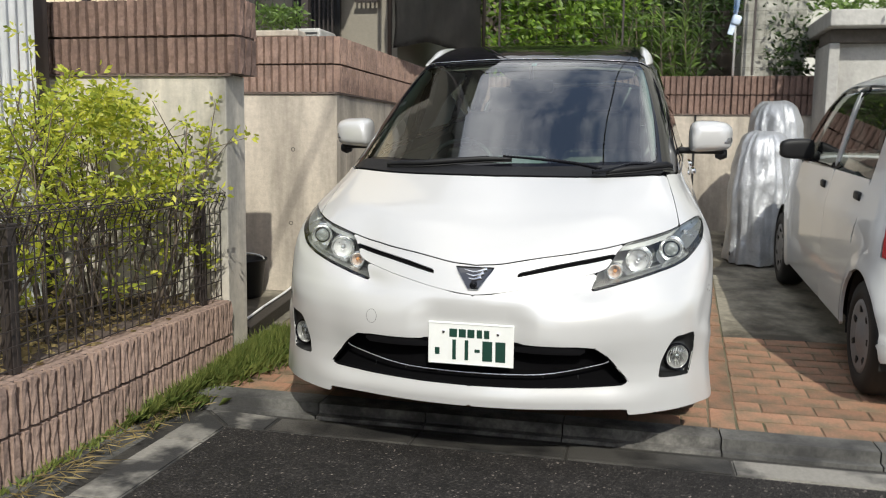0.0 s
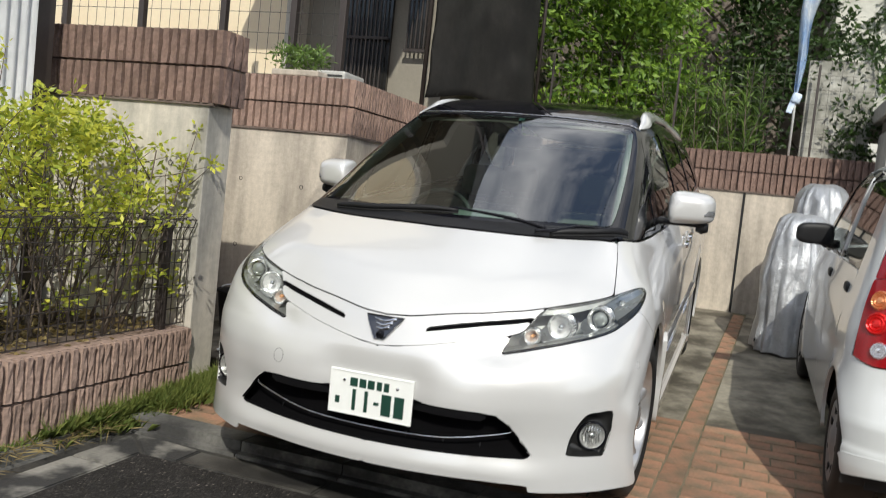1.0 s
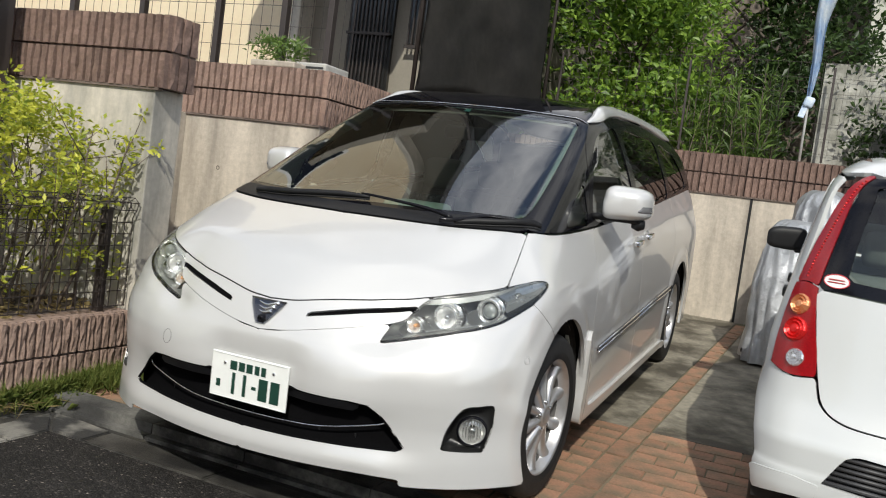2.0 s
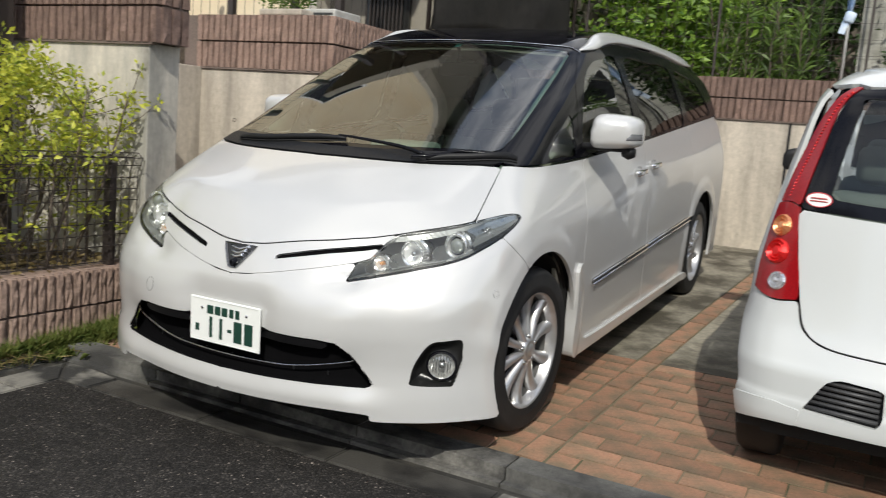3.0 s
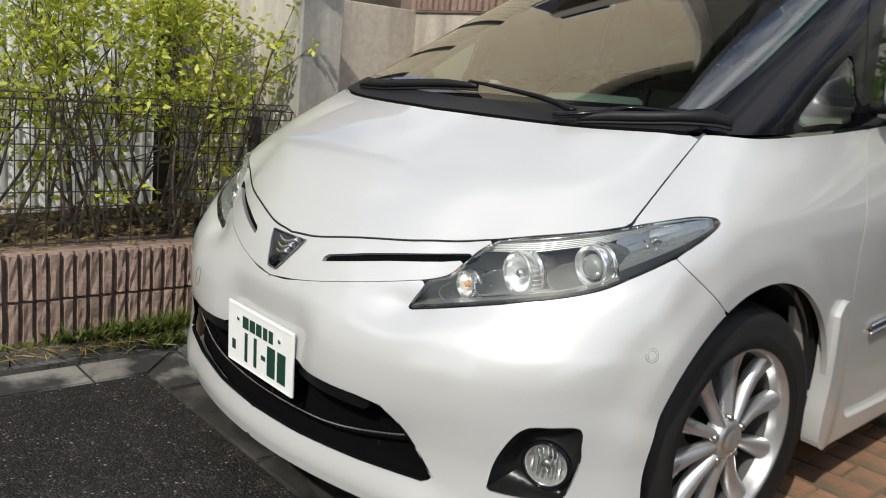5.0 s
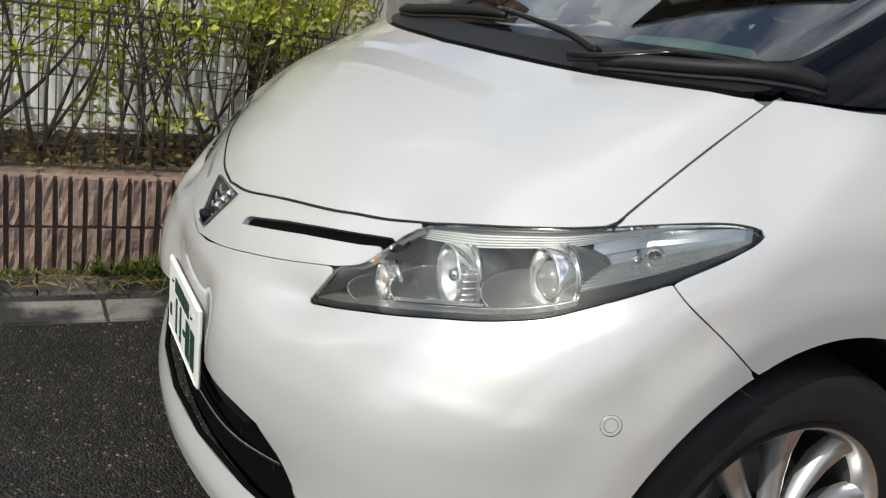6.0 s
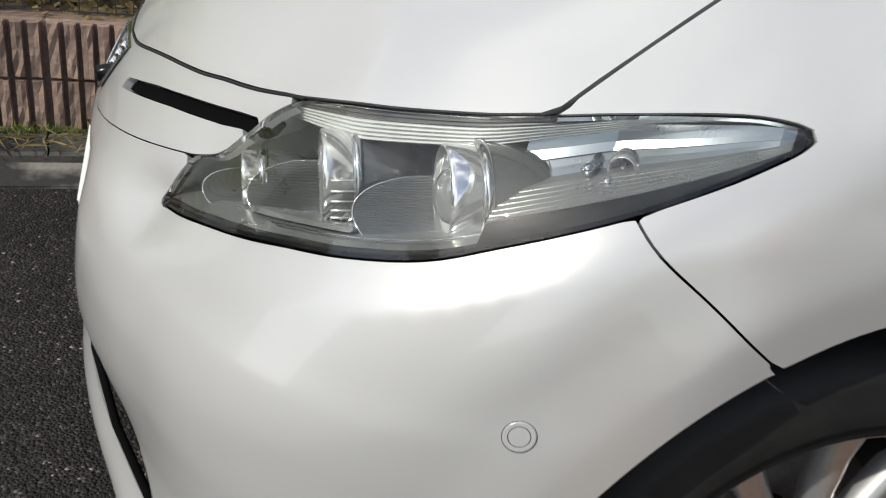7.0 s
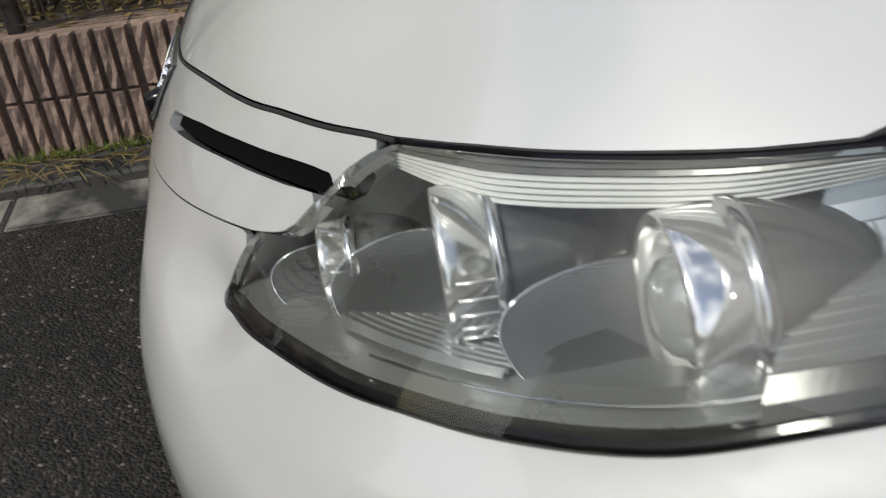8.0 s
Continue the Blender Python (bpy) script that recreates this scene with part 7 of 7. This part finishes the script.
for s in (1, -1):
    low = cut_panel("tail_lamp", kei_f, "corner", lamp_lo, RED_LENS, kei, step=.012, side=s, inset=-.006, label="red tail lamp cluster with round reflectors")
    cut_panel("tail_lamp_strip", kei_f, "corner", lamp_hi, RED_LENS, kei, step=.012, side=s, inset=-.003, label="tall red lamp strip beside the rear window")
    for k in range(34):
        p = kon("corner", [(.895 - .0007 * k, 1.03 + .0112 * k)], -.004)[0]
        part("lamp_bead", turned([(-.004, .0045), (.002, .0040), (.004, .002), (.0045, 0)], 8, Matrix.Translation((p[0] * s, p[1], p[2])) @ Vector((s, -1, 0)).to_track_quat("X", "Z").to_matrix().to_4x4(), closed=True), RED_CHROME, low, "", True)
    for u, z, r_, mat_ in ((.868, .925, .040, AMBER_CHROME), (.848, .835, .046, RED_CHROME), (.80, .735, .034, CLEAR_CHROME)):
        c, nn = skin(kei_f, "corner", [(u, z)], -.006)
        c, nn = Vector(c[0]), Vector(nn[0])
        c.x, nn.x = c.x * s, nn.x * s
        m = Matrix.Translation(c) @ nn.to_track_quat("X", "Z").to_matrix().to_4x4()
        part("round_lens", turned([(-.01, r_ * 1.02), (.003, r_), (.010, r_ * .86), (.003, r_ * .72), (.010, r_ * .58), (.003, r_ * .44), (.010, r_ * .3), (.012, 0)], 13, m, closed=True), mat_, low)
    k_belt = [(.62, 1.005), (1.2, .985), (2.0, .955), (2.42, .945)]
    quarter = outline([(.25, .70), (.262, .9), (.285, 1.0), (.36, 1.2), (.46, 1.41)], [(.46, 1.41), (.62, 1.42)], [(.62, 1.42), (.60, 1.2), (.60, 1.0), (.66, .75), (.76, .56)], arc(KEI_HUBS[0], K_ARCH, 62, 125), [(.262, .54), (.25, .70)])
    cut_panel("rear_quarter", kei_f, "side", quarter, PAINT_KEI, kei, side=s, step=.025)
    rear_door = outline([(.60, 1.0), (1.36, .985)], [(1.36, .985), (1.37, .6), (1.36, .24)], [(1.36, .24), (.78, .24)], [*arc(KEI_HUBS[0], K_ARCH, -8, 60), (.70, .68), (.62, .85), (.60, 1.0)])
    front_door = outline([(1.36, .985), (2.30, .955)], [(2.30, .955), (2.36, .6), (2.34, .24)], [(2.34, .24), (1.36, .24)], [(1.36, .24), (1.37, .6), (1.36, .985)])
    rd = cut_panel("rear_door", kei_f, "side", rear_door, PAINT_KEI, kei, side=s, step=.03)
    fd = cut_panel("front_door", kei_f, "side", front_door, PAINT_KEI, kei, side=s, step=.03)
    wing = outline([(2.30, .955), (2.62, .965), (2.95, .87), (3.2, .78), (3.28, .6), (3.22, .35)], arc(KEI_HUBS[1], K_ARCH, 10, 195), [(2.34, .24), (2.36, .6), (2.30, .955)])
    cut_panel("front_wing", kei_f, "side", wing, PAINT_KEI, kei, side=s, step=.03)
    win_r = rounded([(.66, 1.04), (1.33, 1.02), (1.35, 1.2), (1.33, 1.40), (1.0, 1.42), (.72, 1.40), (.66, 1.25)], 4)
    win_f = rounded([(1.41, 1.02), (2.25, .99), (2.27, 1.03), (2.05, 1.22), (1.85, 1.38), (1.65, 1.405), (1.42, 1.40), (1.40, 1.2)], 4)
    cut_panel("window_frame", kei_f, "side", outline([(.60, 1.0), (1.36, .985), (2.30, .955), (2.44, .985)], [(2.44, .985), (2.2, 1.19), (1.95, 1.37), (1.8, 1.43)], [(1.8, 1.43), (1.2, 1.445), (.62, 1.425)], [(.62, 1.425), (.60, 1.2), (.60, 1.0)]), BLACK_GLOSS, kei, holes=[win_r, win_f], side=s, step=.03, inset=.004)
    cut_panel("rear_side_window", kei_f, "side", win_r, GLASS_KEI, kei, side=s, step=.05, gap=0, inset=.009, depth=.004)
    cut_panel("front_side_window", kei_f, "side", win_f, GLASS_KEI, kei, side=s, step=.05, gap=0, inset=.009, depth=.004)
    cut_panel("pillar_cover", kei_f, "side", np.array([(1.345, 1.0), (1.395, 1.0), (1.395, 1.41), (1.345, 1.41)]), PAINT_KEI, kei, side=s, step=.03, gap=0, inset=-.001)
    for y, z, owner in ((.74, .905, rd), (1.52, .885, fd)):
        c = kon("side", [(y, z)])[0]
        h = part("door_handle", boxed(-.012, .012, -.055, .055, -.022, .022, bevel=.010), BLACK_PLASTIC, owner, "black door handle", True)
        h.matrix_local = Matrix.Translation((c[0] * s, c[1], c[2]))
    mir = part("door_mirror", mirror_shell(), BLACK_PLASTIC, kei, "black door mirror", True)
    mir.matrix_local = Matrix.Translation((s * .775, 2.12, 1.045)) @ pose(0, 0, 0, 0, 0, 180) @ Matrix.Diagonal((-s, 1, .85, 1))
    part("mirror_foot", boxed(-.05, .05, -.03, .03, -.03, .02, bevel=.012, m=pose(s * .68, 2.13, 1.0)), BLACK_PLASTIC, mir.parent, "", True)
    for hub in KEI_HUBS:
        wheel = part("wheel", turned([(.0, .175), (.010, .185), (.008, .225), (.0, .255), (-.02, .27), (-.04, .272), (-.13, .272), (-.15, .26), (-.155, .19)], 44, closed=True), RUBBER, kei, "steel wheel with silver cover", True)
        part("wheel_cover", turned([(-.004, .178), (.004, .174), (.006, .15), (-.004, .12), (.004, .07), (.012, .05), (.014, 0)], 40, closed=True), WHEEL_GREY, wheel, "grey wheel cover", True)
        for k in range(7):
            a = 2 * math.pi * k / 7
            part("cover_slot", boxed(-.004, .0045, -.014, .014, -.022, .022, bevel=.003, m=pose(0, .135 * math.cos(a), .135 * math.sin(a), math.degrees(a) + 90)), LINER, wheel)
        wheel.matrix_local = Matrix.Translation((s * .715, *hub)) @ (Matrix.Identity(4) if s > 0 else pose(0, 0, 0, 0, 0, 180))
        bm = bmesh.new()
        rows = []
        for a in np.linspace(-15, 195, 22):
            rows.append([bm.verts.new((s * x, hub[0] + .322 * math.cos(radians(a)), max(.2, hub[1] + .322 * math.sin(radians(a))))) for x in (.45, .60, .71)])
        for a, b in zip(rows, rows[1:]):
            for i in range(2):
                bm.faces.new((a[i], a[i + 1], b[i + 1], b[i]))
        bm.faces.new([q[0] for q in rows])
        part("wheel_well", bm, LINER, kei, "", True)
    cut_panel("side_liner", kei_f, "side", np.array([(.3, .22), (3.2, .22), (3.1, .75), (2.3, .92), (.3, .96)]), LINER, kei, holes=[np.array(arc(h, .34, 0, 360, 40)) for h in KEI_HUBS], side=s, inset=.04, step=.05, gap=0)
    cut_panel("tail_liner", kei_f, "nose", np.array([(0, .25), (.6 * s, .25), (.6 * s, .95), (0, .95)]), LINER, kei, inset=.06, step=.05, gap=0)
cut_panel("roof", kei_f, "top", outline([(-.47, .42), (0, .37), (.47, .42)], [(.47, .42), (.47, 1.2), (.46, 1.93)], [(.46, 1.93), (0, 2.02), (-.46, 1.93)], [(-.46, 1.93), (-.47, 1.2), (-.47, .42)]), PAINT_KEI, kei, step=.04)
for s in (1, -1):
    cut_panel("roof_side", kei_f, "side", outline([(.40, 1.43), (.62, 1.428), (1.2, 1.448), (1.8, 1.435), (1.97, 1.39)], [(1.97, 1.39), (1.9, 1.45), (1.2, 1.49), (.62, 1.48), (.40, 1.43)]), PAINT_KEI, kei, side=s, step=.02, gap=.0)
cut_panel("windscreen", kei_f, "top", rounded([(-.44, 2.03), (0, 2.08), (.44, 2.03), (.56, 2.55), (.5, 2.66), (0, 2.74), (-.5, 2.66), (-.56, 2.55)], 4), GLASS_KEI, kei, step=.06)
cut_panel("hood", kei_f, "top", rounded([(-.5, 2.74), (0, 2.80), (.5, 2.74), (.5, 3.1), (.3, 3.25), (0, 3.28), (-.3, 3.25), (-.5, 3.1)], 4), PAINT_KEI, kei, step=.05)
part("front_bumper", boxed(-.60, .60, 3.15, 3.33, .22, .62, bevel=.06), PAINT_KEI, kei, "", True)
part("underbody", boxed(-.62, .62, .12, 3.2, .19, .23), LINER, kei)
part("cabin_floor", boxed(-.62, .62, .2, 2.6, .35, .39), CABIN_GREY, kei)
for x, y in ((-.33, .78), (.33, .78), (-.33, 1.62), (.33, 1.62)):
    seat = part("seat", boxed(-.23, .23, -.05, .45, .36, .52, bevel=.05, m=pose(x, y, 0)), CABIN_GREY, kei, "dark grey seat", True)
    part("seat_back", boxed(-.22, .22, -.06, .06, 0, .56, bevel=.05, m=pose(x, y, .48, 12, 0, 0)), CABIN_GREY, seat, "", True)
    part("headrest", boxed(-.12, .12, -.04, .04, 0, .15, bevel=.035, m=pose(x, y - .13, 1.06, 8, 0, 0)), CABIN_GREY, seat, "", True)
kplate = part("number_plate", boxed(-.165, .165, -.004, .004, -.0825, .0825, bevel=.003), PLATE_YELLOW, kei, "yellow number plate with plain black bars")
kplate.matrix_local = pose(-.035, -.012, .385, -3, 0, 0)
for x0, x1, z0, z1 in ((-.085, .085, .022, .058), (-.145, -.118, -.05, -.015), (-.092, -.05, -.062, .010), (-.035, .01, -.062, .010), (.042, .084, -.062, .010), (.094, .138, -.062, .010)):
    part("plate_bar", boxed(x0, x1, -.0058, -.0035, z0, z1, bevel=.001), BLACK_PLASTIC, kplate)


# ---- pieces: split blocks and pavers ----
def block_mesh(seed, width, height, ribs):
    """A split-face block: upright ribs with rough broken fronts and grooves between; it faces -y."""
    r = random.Random(seed)
    bm = bmesh.new()
    pitch = width / ribs
    for k in range(ribs):
        x0, x1 = -width / 2 + k * pitch + .0055, -width / 2 + (k + 1) * pitch - .0055
        xs, zs = (x0, x0 + .004, (x0 + x1) / 2, x1 - .004, x1), (.003, height * .28, height * .52, height * .76, height - .003)
        grid = [[bm.verts.new((x + r.uniform(-.0006, .0006), .002 if i in (0, 4) else -.027 + r.uniform(-.005, .005), z + (r.uniform(-.003, .003) if 0 < j < 4 else 0))) for j, z in enumerate(zs)] for i, x in enumerate(xs)]
        for a, b in zip(grid, grid[1:]):
            for j in range(4):
                bm.faces.new((a[j], b[j], b[j + 1], a[j + 1]))
        low = [bm.verts.new((x, .012, .003)) for x in (x0, x1)]
        high = [bm.verts.new((x, .012, height - .003)) for x in (x0, x1)]
        bm.faces.new([g[4] for g in grid] + [high[1], high[0]])
        bm.faces.new([low[0], low[1]] + [g[0] for g in reversed(grid)])
        bm.faces.new([high[0], low[0]] + grid[0])
        bm.faces.new(list(reversed(grid[4])) + [low[1], high[1]])
    box(bm, -width / 2 + .002, width / 2 - .002, .002, .10, .002, height - .002)
    bmesh.ops.recalc_face_normals(bm, faces=bm.faces)
    me = bpy.data.meshes.new("block")
    bm.to_mesh(me)
    bm.free()
    return me


def lay_blocks(parent, material, start, way, turn, count, courses, z0, height, width=.40, ribs=7, seed=0):
    meshes = []
    for k in range(5):
        me = block_mesh(seed * 10 + k, width - .006, height - .007, ribs)
        me.materials.append(material)
        meshes.append(me)
    r = random.Random(seed)
    for c in range(courses):
        for k in range(count):
            ob = new("block", meshes[r.randrange(5)])
            ob.parent = parent
            ob.matrix_local = pose(start[0] + way[0] * width * (k + .5), start[1] + way[1] * width * (k + .5), z0 + c * height, 0, 0, turn)


for owner, sides in ((wall_pier, (-3.26, -2.02, 4.075, 4.26)), (wall_recess, (-3.4, -2.06, 5.60, 5.80)), (wall_side, (-2.25, -2.06, 5.80, 9.08)), (wall_back, (-2.05, 1.75, 9.09, 9.28))):
    part("block_core", boxed(*sides, CAP + .002, CAP + 2 * COURSE - .012), MORTAR, owner)
lay_blocks(wall_pier, BLOCK_DARK, (-3.21, 4.062), (1, 0), 0, 3, 2, CAP, COURSE, seed=1)
lay_blocks(wall_pier, BLOCK_DARK, (-2.032, 4.056), (0, 1), 90, 1, 2, CAP, COURSE, width=.21, ribs=3, seed=2)
lay_blocks(wall_recess, BLOCK, (-3.25, 5.590), (1, 0), 0, 3, 2, CAP, COURSE, seed=3)
lay_blocks(wall_side, BLOCK, (-2.048, 5.585), (0, 1), 90, 8, 2, CAP, COURSE, width=.435, ribs=9, seed=4)
lay_blocks(wall_back, BLOCK_DARK, (-2.04, 9.068), (1, 0), 0, 9, 2, CAP, COURSE, width=.42, ribs=7, seed=5)
lay_blocks(planter, BLOCK_MID, (-2.085, 4.045), (0, -1), 90, 9, 2, .03, .186, ribs=8, seed=6)


def paver(name, length, width, seed):
    r = random.Random(seed)
    bm = boxed(-length / 2 + .0025, length / 2 - .0025, -width / 2 + .0025, width / 2 - .0025, -.04, 0)
    bmesh.ops.bevel(bm, geom=[e for e in bm.edges if all(v.co.z > -.01 for v in e.verts)], offset=.0035, segments=2, affect="EDGES")
    for v in bm.verts:
        v.co += Vector((r.uniform(-.0012, .0012), r.uniform(-.0012, .0012), r.uniform(-.001, .001)))
    me = bpy.data.meshes.new(name)
    bm.to_mesh(me)
    bm.free()
    me.materials.append(BRICK)
    return me


paving = bpy.data.objects["paving"]
strip_bed = bpy.data.objects["yard_joint"]
r = random.Random(9)
meshes = [paver("brick", BRICK_LONG, BRICK_ROW, k) for k in range(6)]
halves = [paver("brick", BRICK_LONG / 2, BRICK_ROW, 20 + k) for k in range(3)]
row_meshes = [paver("brick", .240, .112, 40 + k) for k in range(5)]


def lay(me, parent, x, y, turn=0.0):
    ob = new("brick", me)
    ob.parent = parent
    ob.matrix_local = pose(x, y, yard(y) + r.uniform(-.002, .002), math.degrees(math.atan(SLOPE)) + r.uniform(-.6, .6), r.uniform(-.5, .5), 0) @ pose(0, 0, 0, 0, 0, turn + r.uniform(-.5, .5))


for row in range(12):
    y = PAVING_END - BRICK_ROW * (row + .5)
    for side in (1, -1):
        x = row_x(y) + side * .059
        if row % 2:
            lay(r.choice(halves), paving, x + side * BRICK_LONG / 4, y)
            x += side * BRICK_LONG / 2
        for k in range(13 if side > 0 else 10):
            lay(r.choice(meshes), paving, x + side * BRICK_LONG * (k + .5), y)
for k in range(22):
    y = 3.645 + .120 + .240 * k
    lay(r.choice(row_meshes), paving if y < PAVING_END else strip_bed, row_x(y), y, 90 - math.degrees(math.atan(.047)))
